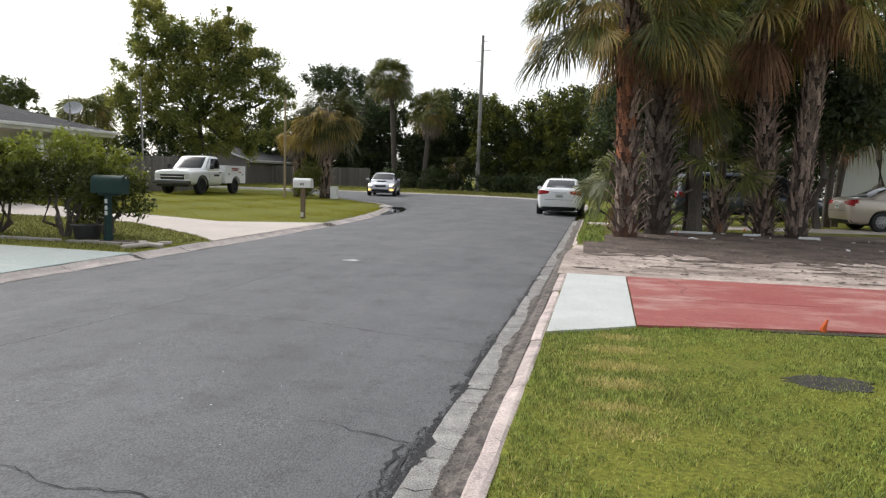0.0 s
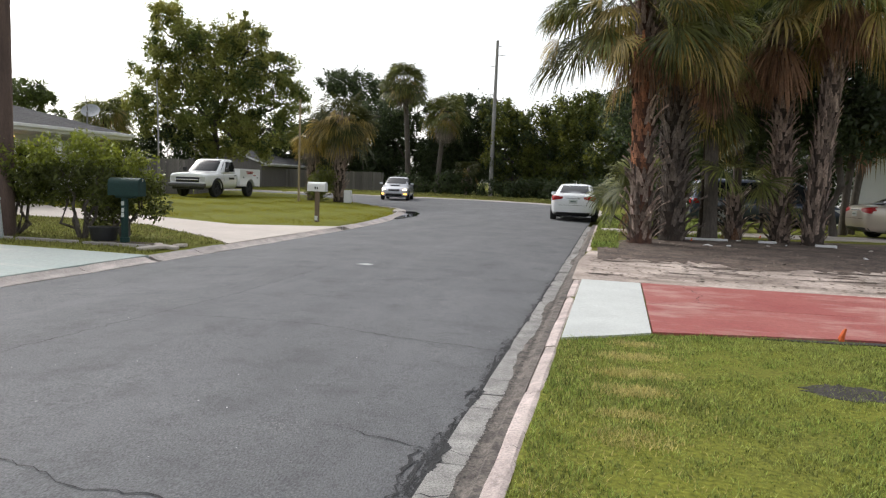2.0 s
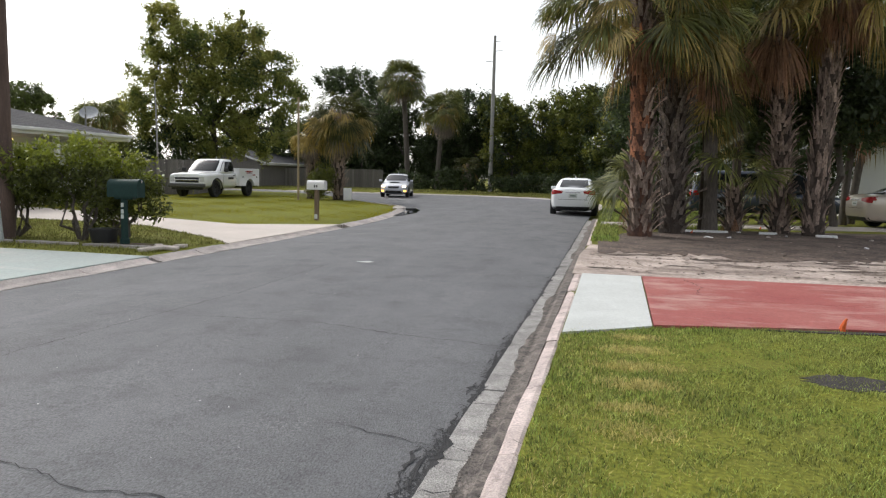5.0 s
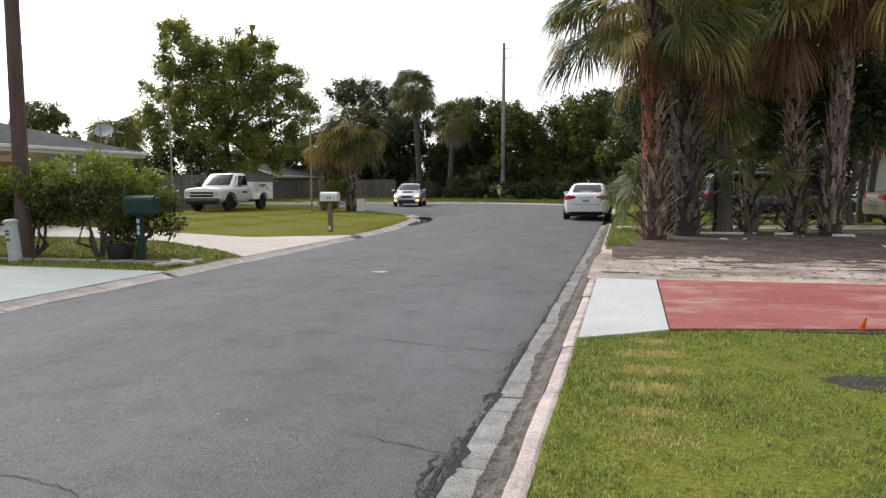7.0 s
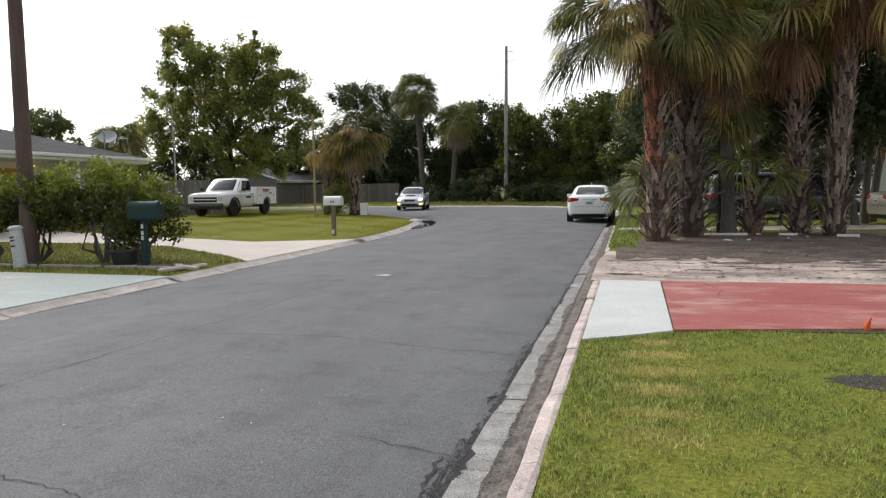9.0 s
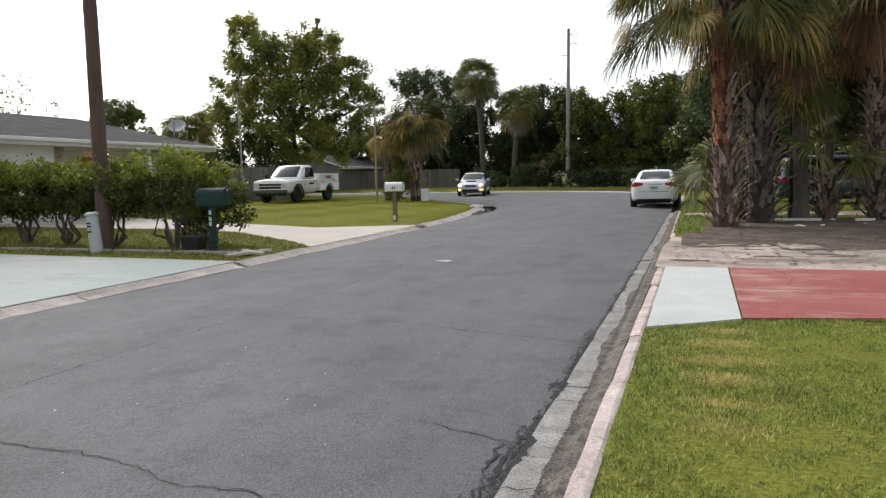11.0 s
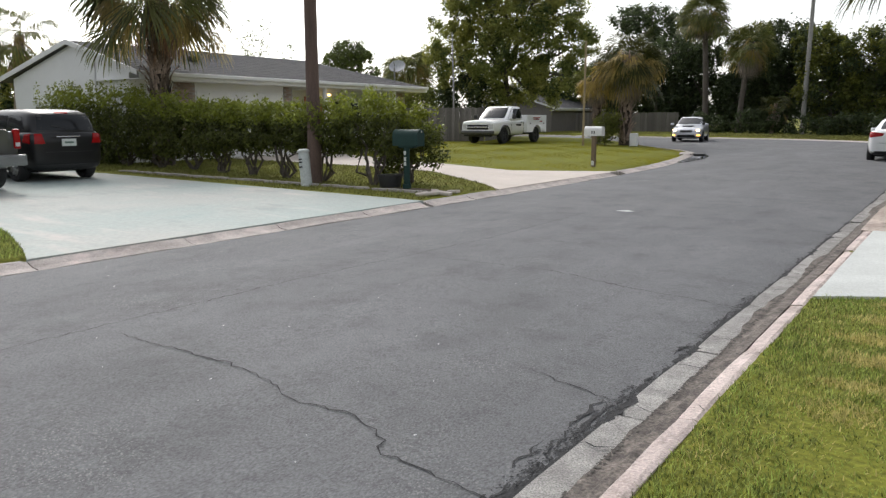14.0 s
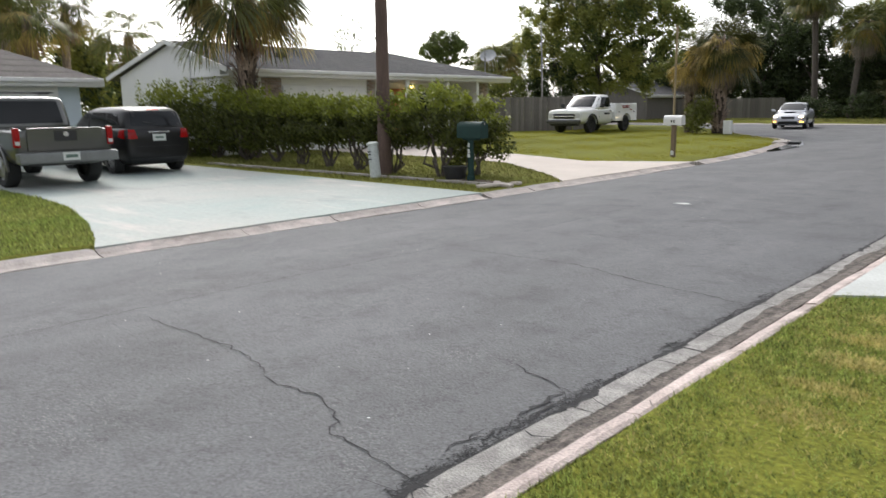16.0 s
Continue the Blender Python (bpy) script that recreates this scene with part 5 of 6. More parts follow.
def shell(stations):
    """Lower body: stations of x, half width, bottom, shoulder and top height."""
    bm = bmesh.new()
    rings = []
    for x, hw, zb, zs, zt in stations:
        half = [(0, zb), (hw * 0.8, zb), (hw * 0.96, zb + 0.1), (hw, zb + 0.5 * (zs - zb)), (hw * 0.985, zs - 0.07), (hw * 0.93, zs), (hw * 0.55, zt), (0, zt + 0.01)]
        ring = half + [(-y, z) for y, z in half[-2:0:-1]]
        rings.append([bm.verts.new((x, y, z)) for y, z in ring])
    n = len(rings[0])
    for a, b in zip(rings, rings[1:]):
        for j in range(n):
            bm.faces.new((a[j], a[(j + 1) % n], b[(j + 1) % n], b[j]))
    bm.faces.new(rings[0]), bm.faces.new(rings[-1][::-1])
    return bm


def cabin(levels):
    """Upper body: levels of z, front x, rear x and half width."""
    bm = bmesh.new()
    rings = []
    for z, xf, xr, hw in levels:
        c = 0.1
        ring = [(xf, 0), (xf - 0.02, hw * 0.5), (xf - 0.07, hw * 0.86), (xf - 0.3, hw), ((xf + xr) / 2, hw * 1.02), (xr + 0.22, hw * 0.98), (xr + 0.04, hw * 0.84), (xr, hw * 0.5), (xr - 0.01, 0)]
        ring += [(x, -y) for x, y in ring[-2:0:-1]]
        rings.append([bm.verts.new((x, y, z)) for x, y in ring])
    n = len(rings[0])
    for a, b in zip(rings, rings[1:]):
        for j in range(n):
            bm.faces.new((a[j], a[(j + 1) % n], b[(j + 1) % n], b[j]))
    bm.faces.new(rings[0][::-1]), bm.faces.new(rings[-1])
    return bm


AX = {"rear": lambda u, v: ((-9, u, v), (1, 0, 0)), "front": lambda u, v: ((9, u, v), (-1, 0, 0)), "left": lambda u, v: ((u, 9, v), (0, -1, 0)), "right": lambda u, v: ((u, -9, v), (0, 1, 0)), "top": lambda u, v: ((u, v, 9), (0, 0, -1))}


def decal(trees, face, quad, proud=0.006, n=8, m=5, thick=0.004):
    """A thin patch that follows the body; quad: four corners in the plane seen from that side."""
    bm = bmesh.new()
    q = [Vector(p) for p in quad]
    grid = {}
    for i in range(n + 1):
        for j in range(m + 1):
            p = q[0].lerp(q[1], i / n).lerp(q[3].lerp(q[2], i / n), j / m)
            o, d = AX[face](p.x, p.y)
            best = None
            for t in trees:
                h = t.ray_cast(Vector(o), Vector(d))
                if h[0] is not None and (best is None or h[3] < best[3]):
                    best = h
            if best:
                nn = best[1] if best[1].dot(Vector(d)) < 0 else -best[1]
                grid[i, j] = (bm.verts.new(best[0] + nn * proud), bm.verts.new(best[0] + nn * (proud - thick)))
    edge = collections.Counter()
    for i in range(n):
        for j in range(m):
            k = [(i, j), (i + 1, j), (i + 1, j + 1), (i, j + 1)]
            if all(c in grid for c in k):
                bm.faces.new([grid[c][0] for c in k]), bm.faces.new([grid[c][1] for c in k[::-1]])
                for a, b in zip(k, k[1:] + k[:1]):
                    edge[(a, b)] += 1
    for a, b in list(edge):
        if (b, a) not in edge:
            bm.faces.new((grid[a][0], grid[a][1], grid[b][1], grid[b][0]))
    return bm


def wheel(parent, x, y, r, w=0.2, spokes=5, dark=False):
    """Tyre with a spoked rim, axle along y; the outer face looks away from the car."""
    s = 1 if y > 0 else -1
    prof = [(r * 0.62, -0.5), (r * 0.93, -0.5), (r, -0.36), (r, 0.36), (r * 0.93, 0.5), (r * 0.64, 0.5), (r * 0.6, 0.35)]
    bm = bmesh.new()
    n = 28
    rings = [[bm.verts.new((rr * math.cos(a), h * w * s, rr * math.sin(a))) for rr, h in prof] for a in np.linspace(0, 2 * math.pi, n, endpoint=False)]
    for i in range(n):
        a, b = rings[i], rings[(i + 1) % n]
        for j in range(len(prof) - 1):
            bm.faces.new((a[j], a[j + 1], b[j + 1], b[j]))
    t = part("wheel", bm, RUBBER, parent, smooth=50)
    t.location = (x, y, r)
    bm = bmesh.new()
    tube(bm, [(0, -0.3 * w * s, 0), (0, 0.2 * w * s, 0)], [r * 0.63, r * 0.63], 24)
    part("rim_well", bm, BLACK, t)
    bm = bmesh.new()
    for k in range(spokes):
        a = 2 * math.pi * k / spokes
        for da in (-0.13, 0.13):
            c = Vector((math.cos(a + da), 0, math.sin(a + da)))
            e = Vector((math.cos(a + da * 2.2), 0, math.sin(a + da * 2.2)))
            tube(bm, [c * r * 0.1 + Vector((0, 0.34 * w * s, 0)), c * r * 0.36 + Vector((0, 0.36 * w * s, 0)), e * r * 0.62 + Vector((0, 0.32 * w * s, 0))], [0.035, 0.028, 0.03], 5)
    tube(bm, [(0, 0.1 * w * s, 0), (0, 0.38 * w * s, 0)], [r * 0.16, r * 0.14], 12)
    ring = [bm.verts.new((q * r * math.cos(a), h * w * s, q * r * math.sin(a))) for a in np.linspace(0, 2 * math.pi, 28, endpoint=False) for q, h in ((0.58, 0.3), (0.66, 0.44))]
    for i in range(28):
        j = (i + 1) % 28
        bm.faces.new((ring[2 * i], ring[2 * i + 1], ring[2 * j + 1], ring[2 * j]))
    part("rim", bm, BLACK if dark else ALLOY, t, "dark steel rim" if dark else "silver alloy rim")
    return t


def wells(wb, shift, r, hw):
    out = []
    for x in (wb / 2 + shift, -wb / 2 + shift):
        for s in (1, -1):
            out.append(tubem([(x, s * (hw - 0.3), r), (x, s * (hw + 0.3), r)], [r * 1.14, r * 1.14], 28))
    return out


def number_plate(parent, trees, face, z, y=0.0):
    p = part("number_plate", decal(trees, face, [(y - 0.155, z - 0.075), (y + 0.155, z - 0.075), (y + 0.155, z + 0.075), (y - 0.155, z + 0.075)], 0.014, 2, 2, 0.012), PLATE, parent)
    part("plate_bar", decal(trees, face, [(y - 0.1, z - 0.02), (y + 0.1, z - 0.02), (y + 0.1, z + 0.02), (y - 0.1, z + 0.02)], 0.018, 2, 2, 0.003), PLATEBAR, p)


def car(label, m, colour, L=4.55, W=1.78, H=1.44, wb=2.7, r=0.315, style="sedan", extras=(), lit=False):
    t = thing("car", label, "car", m)
    hw = W / 2
    body_shift = -0.03
    R, F = -L / 2, L / 2
    if style == "sedan":
        st = [(R, 0.62 * hw, 0.42, 0.72, 0.74), (R + 0.03, 0.8 * hw, 0.3, 0.92, 0.95), (R + 0.14, 0.9 * hw, 0.22, 1.02, 1.06), (R + 0.5, 0.97 * hw, 0.2, 1.01, 1.07), (-wb / 2, hw, 0.2, 0.98, 1.05), (-0.4, hw, 0.19, 0.95, 1.0), (0.5, hw, 0.19, 0.93, 0.99), (1.0, 0.99 * hw, 0.19, 0.9, 0.98), (wb / 2, 0.98 * hw, 0.2, 0.84, 0.93), (F - 0.35, 0.92 * hw, 0.21, 0.76, 0.83), (F - 0.1, 0.82 * hw, 0.22, 0.66, 0.71), (F, 0.6 * hw, 0.32, 0.55, 0.57)]
        cb = [(0.85, 1.3, R + 0.42, 0.93 * hw), (0.98, 1.08, R + 0.52, 0.9 * hw), (1.2, 0.62, R + 0.95, 0.79 * hw), (H - 0.07, 0.2, R + 1.4, 0.69 * hw), (H, -0.15, R + 1.8, 0.55 * hw)]
        rw = [(-0.62 * hw, 1.07), (0.62 * hw, 1.07), (0.54 * hw, H - 0.09), (-0.54 * hw, H - 0.09)]
        sides = [[(0.9, 0.98), (0.02, 0.99), (-0.02, H - 0.12), (0.3, H - 0.14)], [(-0.08, 0.99), (-1.0, 1.01), (-0.78, H - 0.15), (-0.12, H - 0.12)]]
        tail_z, plate_z = (0.8, 0.97), 0.76
    else:
        st = [(R, 0.7 * hw, 0.4, 0.86, 0.9), (R + 0.03, 0.86 * hw, 0.28, 1.0, 1.03), (R + 0.12, 0.95 * hw, 0.22, 1.05, 1.08), (R + 0.5, hw, 0.2, 1.05, 1.08), (-wb / 2, hw, 0.2, 1.04, 1.07), (-0.3, hw, 0.19, 1.0, 1.03), (0.5, hw, 0.19, 0.97, 1.02), (F - 1.05, 0.98 * hw, 0.19, 0.93, 1.0), (F - 0.5, 0.94 * hw, 0.2, 0.85, 0.93), (F - 0.12, 0.82 * hw, 0.22, 0.72, 0.78), (F, 0.6 * hw, 0.32, 0.58, 0.6)]
        cb = [(0.9, F - 0.75, R + 0.02, 0.95 * hw), (1.04, F - 0.95, R + 0.05, 0.93 * hw), (H * 0.5 + 0.6, F - 1.4, R + 0.13, 0.85 * hw), (H - 0.08, F - 1.75, R + 0.26, 0.77 * hw), (H, F - 2.0, R + 0.5, 0.66 * hw)]
        rw = [(-0.72 * hw, 1.08), (0.72 * hw, 1.08), (0.64 * hw, H - 0.13), (-0.64 * hw, H - 0.13)]
        xa, xb = F - 1.25, R + 0.42
        xm, xq = xa - (xa - xb) * 0.38, xa - (xa - xb) * 0.74
        sides = [[(xa, 1.04), (xm + 0.03, 1.05), (xm, H - 0.14), (xa - 0.5, H - 0.16)], [(xm - 0.05, 1.05), (xq + 0.03, 1.06), (xq + 0.02, H - 0.15), (xm - 0.07, H - 0.14)], [(xq - 0.04, 1.07), (xb - 0.05, 1.1), (xb + 0.1, H - 0.18), (xq - 0.04, H - 0.15)]]
        tail_z, plate_z = (0.8, 1.1), 0.82
    body = smooth_mesh(shell(st), 2, wells(wb, body_shift, r, hw))
    top = smooth_mesh(cabin(cb), 2)
    trees = [BVHTree.FromBMesh(body), BVHTree.FromBMesh(top)]
    part("body", body, colour, t, smooth=40)
    part("roof_shell", top, colour, t, smooth=40)
    part("rear_window", decal(trees, "rear", rw), GLASS, t, smooth=30)
    part("windscreen", decal(trees, "front", [(-0.72 * hw, 1.02), (0.72 * hw, 1.02), (0.58 * hw, H - 0.09), (-0.58 * hw, H - 0.09)]), GLASS, t, smooth=30)
    for face, sg in (("left", 1), ("right", -1)):
        for q in sides:
            part("side_window", decal(trees, face, q, 0.007), GLASS, t, smooth=30)
        for x in (sides[0][1][0] - 0.02, sides[0][0][0] - 0.02, sides[1][1][0] + 0.02):
            part("door_seam", decal(trees, face, [(x, 0.3), (x + 0.012, 0.3), (x + 0.012, 0.96), (x, 0.96)], 0.003, 1, 8, 0.002), BLACK, t)
        for x in (sides[0][1][0] + 0.12, sides[1][1][0] + 0.15):
            part("door_handle", decal(trees, face, [(x, 0.83), (x + 0.17, 0.83), (x + 0.17, 0.86), (x, 0.86)], 0.03, 4, 2, 0.02), colour, t)
        part("sill_trim", decal(trees, face, [(-wb / 2 + r + 0.1, 0.21), (wb / 2 - r - 0.15, 0.21), (wb / 2 - r - 0.15, 0.27), (-wb / 2 + r + 0.1, 0.27)], 0.012, 8, 2, 0.01), BLACK, t)
        bm = bmesh.new()
        box(bm, (0.85 if style == "sedan" else F - 1.2, sg * (hw + 0.08), 1.02), (0.12, 0.2, 0.13), bevel=0.04)
        part("mirror", bm, colour, t)
        z0, z1 = tail_z
        if style == "hatch":
            part("tail_lamp", decal(trees, "rear", [(sg * 0.6 * hw, 0.8), (sg * 0.84 * hw, 0.8), (sg * 0.82 * hw, 1.0), (sg * 0.66 * hw, 1.0)], 0.014, 8, 5, 0.012), RED_LENS, t, "red tail lamp")
            part("tail_lamp", decal(trees, face, [(R + 0.1, 0.8), (R + 0.3, 0.84), (R + 0.26, 0.99), (R + 0.12, 1.0)], 0.014, 6, 5, 0.012), RED_LENS, t, "red tail lamp")
        else:
            part("tail_lamp", decal(trees, "rear", [(sg * 0.46 * hw, z0 + 0.05), (sg * 0.88 * hw, z0 - 0.01), (sg * 0.87 * hw, z1 + 0.01), (sg * 0.42 * hw, z1 - 0.04)], 0.012, 8, 5, 0.012), RED_LENS, t, "red tail lamp")
            part("tail_lamp", decal(trees, face, [(R + 0.05, z0 + 0.03), (R + 0.28, z0 + 0.08), (R + 0.25, z1 - 0.03), (R + 0.08, z1 - 0.01)], 0.012, 6, 5, 0.012), RED_LENS, t, "red tail lamp")
        hl = part("headlamp", decal(trees, "front", [(sg * 0.5 * hw, 0.6), (sg * 0.9 * hw, 0.64), (sg * 0.93 * hw, 0.77), (sg * 0.56 * hw, 0.7)], 0.012, 8, 5, 0.012), WHITE_LENS, t, "clear headlamp lens")
        if lit:
            part("headlamp_bulb", decal(trees, "front", [(sg * 0.6 * hw, 0.62), (sg * 0.82 * hw, 0.64), (sg * 0.82 * hw, 0.71), (sg * 0.62 * hw, 0.69)], 0.018, 5, 4, 0.004), LIT, hl, "glowing warm headlamp bulb")
            part("fog_lamp", decal(trees, "front", [(sg * 0.66 * hw, 0.36), (sg * 0.84 * hw, 0.36), (sg * 0.84 * hw, 0.44), (sg * 0.66 * hw, 0.44)], 0.018, 4, 3, 0.01), AMBER, t, "glowing amber fog lamp")
    part("rear_bumper_trim", decal(trees, "rear", [(-0.75 * hw, 0.24), (0.75 * hw, 0.24), (0.8 * hw, 0.36), (-0.8 * hw, 0.36)], 0.01, 12, 3, 0.01), BLACK, t)
    part("boot_seam", decal(trees, "rear", [(-0.6 * hw, 0.62), (0.6 * hw, 0.62), (0.6 * hw, 0.63), (-0.6 * hw, 0.63)], 0.003, 12, 1, 0.002), BLACK, t)
    part("boot_garnish", decal(trees, "rear", [(-0.3 * hw, plate_z + 0.11), (0.3 * hw, plate_z + 0.11), (0.3 * hw, plate_z + 0.135), (-0.3 * hw, plate_z + 0.135)], 0.014, 8, 1, 0.01), CHROME, t)
    number_plate(t, trees, "rear", plate_z)
    part("grille", decal(trees, "front", [(-0.36 * hw, 0.56), (0.36 * hw, 0.56), (0.4 * hw, 0.68), (-0.4 * hw, 0.68)], 0.01, 8, 3, 0.01), BLACK, t)
    part("lower_grille", decal(trees, "front", [(-0.6 * hw, 0.28), (0.6 * hw, 0.28), (0.52 * hw, 0.42), (-0.52 * hw, 0.42)], 0.01, 8, 3, 0.01), BLACK, t)
    part("floor_pan", boxm((0, 0, 0.24), (L * 0.8, W * 0.6, 0.1)), BLACK, t)
    for x in (wb / 2 + body_shift, -wb / 2 + body_shift):
        for s in (1, -1):
            wheel(t, x, s * (hw - 0.12), r, 0.21, 7 if style == "sedan" else 5)
    if "spoiler" in extras:
        part("spoiler", boxm((R + 0.24, 0, 1.1), (0.16, W * 0.72, 0.03), bevel=0.012), colour, t)
    if "scoop" in extras:
        part("bonnet_scoop", decal(trees, "top", [(1.35, -0.3), (1.35, 0.3), (1.62, 0.3), (1.62, -0.3)], 0.06, 6, 6, 0.055), colour, t)
        part("scoop_mouth", decal(trees, "top", [(1.6, -0.27), (1.6, 0.27), (1.65, 0.25), (1.65, -0.25)], 0.05, 6, 3, 0.045), BLACK, t)
    if "fin" in extras:
        part("roof_antenna", boxm((R + 1.75, 0, H + 0.03), (0.16, 0.03, 0.09), bevel=0.012), colour, t)
    if "wiper" in extras:
        part("rear_wiper", decal(trees, "rear", [(-0.02, 1.1), (0.0, 1.1), (0.32, 1.16), (0.31, 1.18)], 0.02, 2, 6, 0.012), BLACK, t)
        part("brake_lamp", decal(trees, "rear", [(-0.14, H - 0.11), (0.14, H - 0.11), (0.14, H - 0.08), (-0.14, H - 0.08)], 0.012, 5, 1, 0.01), RED_LENS, t)
    return t


LIT = glow("lit_headlamp", (1.0, 0.68, 0.32), 14)
AMBER = glow("lit_fog_lamp", (1.0, 0.5, 0.1), 3)
WHITECAR = paint("white_car_paint", (0.86, 0.87, 0.88))
SILVER = paint("pearl_silver_paint", (0.6, 0.61, 0.66), 0.25)
GUNMETAL = paint("grey_green_metallic_paint", (0.075, 0.078, 0.074), 0.5, 0.35)
BLACKCAR = mat("black_car_paint", (0.008, 0.008, 0.009), (0.007, 0.007, 0.008), 1.5, 300, 0.35, 0, coat=0.3, spec=0.3, speck=0.03)
NAVY = paint("dark_blue_paint", (0.03, 0.042, 0.075), 0.3)
BEIGE = paint("beige_metallic_paint", (0.5, 0.44, 0.37), 0.35)

car("white sedan parked along the grassy kerb", pose(-1.52, 30.75, 0.085, 0, 0, 90), WHITECAR, extras=("fin",))
car("pearl silver sports sedan with lit headlamps rounding the bend", pose(-13.6, 46.6, 0.15, 0, 0, -80), SILVER, 4.6, 1.8, 1.475, 2.65, 0.33, extras=("spoiler", "scoop", "fin"), lit=True)
car("black hatchback parked on the mint driveway", pose(-17.3, 8.95, 0.17, 0, 0, 180), BLACKCAR, 4.0, 1.69, 1.53, 2.45, 0.3, "hatch", extras=("wiper",))
car("long dark blue passenger van parked behind the palms", pose(5.55, 30.9, 0.14, 0, 0, 4), NAVY, 5.7, 2.0, 1.78, 3.3, 0.37, "hatch", extras=("wiper",))
car("beige metallic sedan parked by the neighbouring house", pose(9.65, 26.2, 0.13, 0, 0, 8), BEIGE, 4.75, 1.82, 1.47, 2.75, 0.32)


def truck(label, m, colour, L, W, H, wb, r, crew, service):
    """A pickup with an open bed, or a regular cab with a box-sided service body."""
    t = thing("pickup_truck", label, "truck", m)
    hw, R, F = W / 2, -L / 2, L / 2
    sh = 0.05
    floor_z = 0.5
    belt = 1.2 if service else 1.12
    cab_r = -0.85 if crew else -0.35
    tail = cab_r - 0.05 if service else R + 0.12
    st = [(tail, 0.9 * hw, floor_z - 0.05, belt - 0.05, belt - 0.04), (tail + 0.03, 0.97 * hw, floor_z - 0.08, belt - 0.01, belt), (tail + 0.3, 0.98 * hw, floor_z - 0.1, belt, belt + 0.01), (cab_r, 0.98 * hw, 0.38, belt, belt + 0.01), (0.3, 0.98 * hw, 0.38, belt, belt + 0.01), (F - 1.5, 0.98 * hw, 0.38, belt - 0.03, belt + 0.02), (F - 1.0, 0.98 * hw, 0.4, belt - 0.05, belt + 0.01), (F - 0.3, 0.96 * hw, 0.42, belt - 0.09, belt - 0.03), (F - 0.12, 0.94 * hw, 0.44, belt - 0.12, belt - 0.07), (F - 0.08, 0.92 * hw, 0.46, belt - 0.16, belt - 0.13)]
    cuts = wells(wb, sh, r, hw)
    if not service:
        cuts.append(boxm(((cab_r + R) / 2 + 0.02, 0, belt + 0.1), (cab_r - R - 0.26, W * 0.8, 1.0)))
    body = smooth_mesh(shell(st), 2, cuts)
    cb = [(belt - 0.12, F - 1.35, cab_r - 0.02, 0.97 * hw), (belt + 0.02, F - 1.42, cab_r, 0.96 * hw), (belt + 0.3, F - 1.75, cab_r + 0.05, 0.91 * hw), (H - 0.07, F - 2.1, cab_r + 0.11, 0.86 * hw), (H, F - 2.3, cab_r + 0.2, 0.79 * hw)]
    top = smooth_mesh(cabin(cb), 2)
    trees = [BVHTree.FromBMesh(body), BVHTree.FromBMesh(top)]
    part("body", body, colour, t, smooth=40)
    part("cab_shell", top, colour, t, smooth=40)
    part("windscreen", decal(trees, "front", [(-0.86 * hw, belt + 0.05), (0.86 * hw, belt + 0.05), (0.75 * hw, H - 0.085), (-0.75 * hw, H - 0.085)]), GLASS, t, smooth=30)
    part("rear_window", decal(trees, "rear", [(-0.68 * hw, belt + 0.08), (0.68 * hw, belt + 0.08), (0.6 * hw, H - 0.11), (-0.6 * hw, H - 0.11)]), GLASS, t, smooth=30)
    xa = F - 1.85
    doors = [(xa, cab_r + 0.22)] if not crew else [(xa, (xa + cab_r) / 2 + 0.05), ((xa + cab_r) / 2 - 0.05, cab_r + 0.24)]
    for face, sg in (("left", 1), ("right", -1)):
        for k, (a, b) in enumerate(doors):
            part("side_window", decal(trees, face, [(a, belt + 0.05), (b, belt + 0.06), (b + 0.02, H - 0.15), (a - (0.35 if k == 0 else 0), H - 0.15)], 0.007), GLASS, t, smooth=30)
            for x in (a + 0.08, b - 0.08):
                part("door_seam", decal(trees, face, [(x, 0.5), (x + 0.012, 0.5), (x + 0.012, belt - 0.02), (x, belt - 0.02)], 0.003, 1, 8, 0.002), BLACK, t)
            part("door_handle", decal(trees, face, [(b + 0.05, belt - 0.16), (b + 0.22, belt - 0.16), (b + 0.22, belt - 0.12), (b + 0.05, belt - 0.12)], 0.03, 4, 2, 0.02), BLACK if service else colour, t)
        part("mirror", boxm((F - 1.75, sg * (hw + 0.13), belt + 0.12), (0.1, 0.2, 0.2), bevel=0.035), BLACK if service else CHROME, t)
        part("headlamp", decal(trees, "front", [(sg * 0.64 * hw, belt - 0.46), (sg * 0.88 * hw, belt - 0.46), (sg * 0.88 * hw, belt - 0.24), (sg * 0.64 * hw, belt - 0.24)], 0.012, 8, 5, 0.012), WHITE_LENS, t, "clear headlamp lens")
        bm = bmesh.new()
        for x in (wb / 2 + sh, -wb / 2 + sh):
            if service and x < 0:
                continue
            arc = [(x + r * 1.2 * math.cos(a), sg * (hw - 0.01), r + r * 1.2 * math.sin(a)) for a in np.linspace(-0.1, math.pi + 0.1, 16)]
            tube(bm, arc, [0.035] * 16, 6)
        part("arch_trim", bm, BLACK if service else colour, t)
    part("grille", decal(trees, "front", [(-0.6 * hw, belt - 0.5), (0.6 * hw, belt - 0.5), (0.62 * hw, belt - 0.26), (-0.62 * hw, belt - 0.26)], 0.012, 8, 4, 0.012), BLACK, t)
    part("grille_bar", boxm((F - 0.04, 0, belt - 0.38), (0.06, W * 0.6, 0.05), bevel=0.015), CHROME, t)
    part("front_bumper", boxm((F - 0.04, 0, 0.56), (0.2, W * 0.94, 0.19), bevel=0.06), mat("dull_bumper_metal", (0.1, 0.1, 0.1), None, 3, 60, 0.4, 0.05, metal=0.5) if service else GUNMETAL, t)
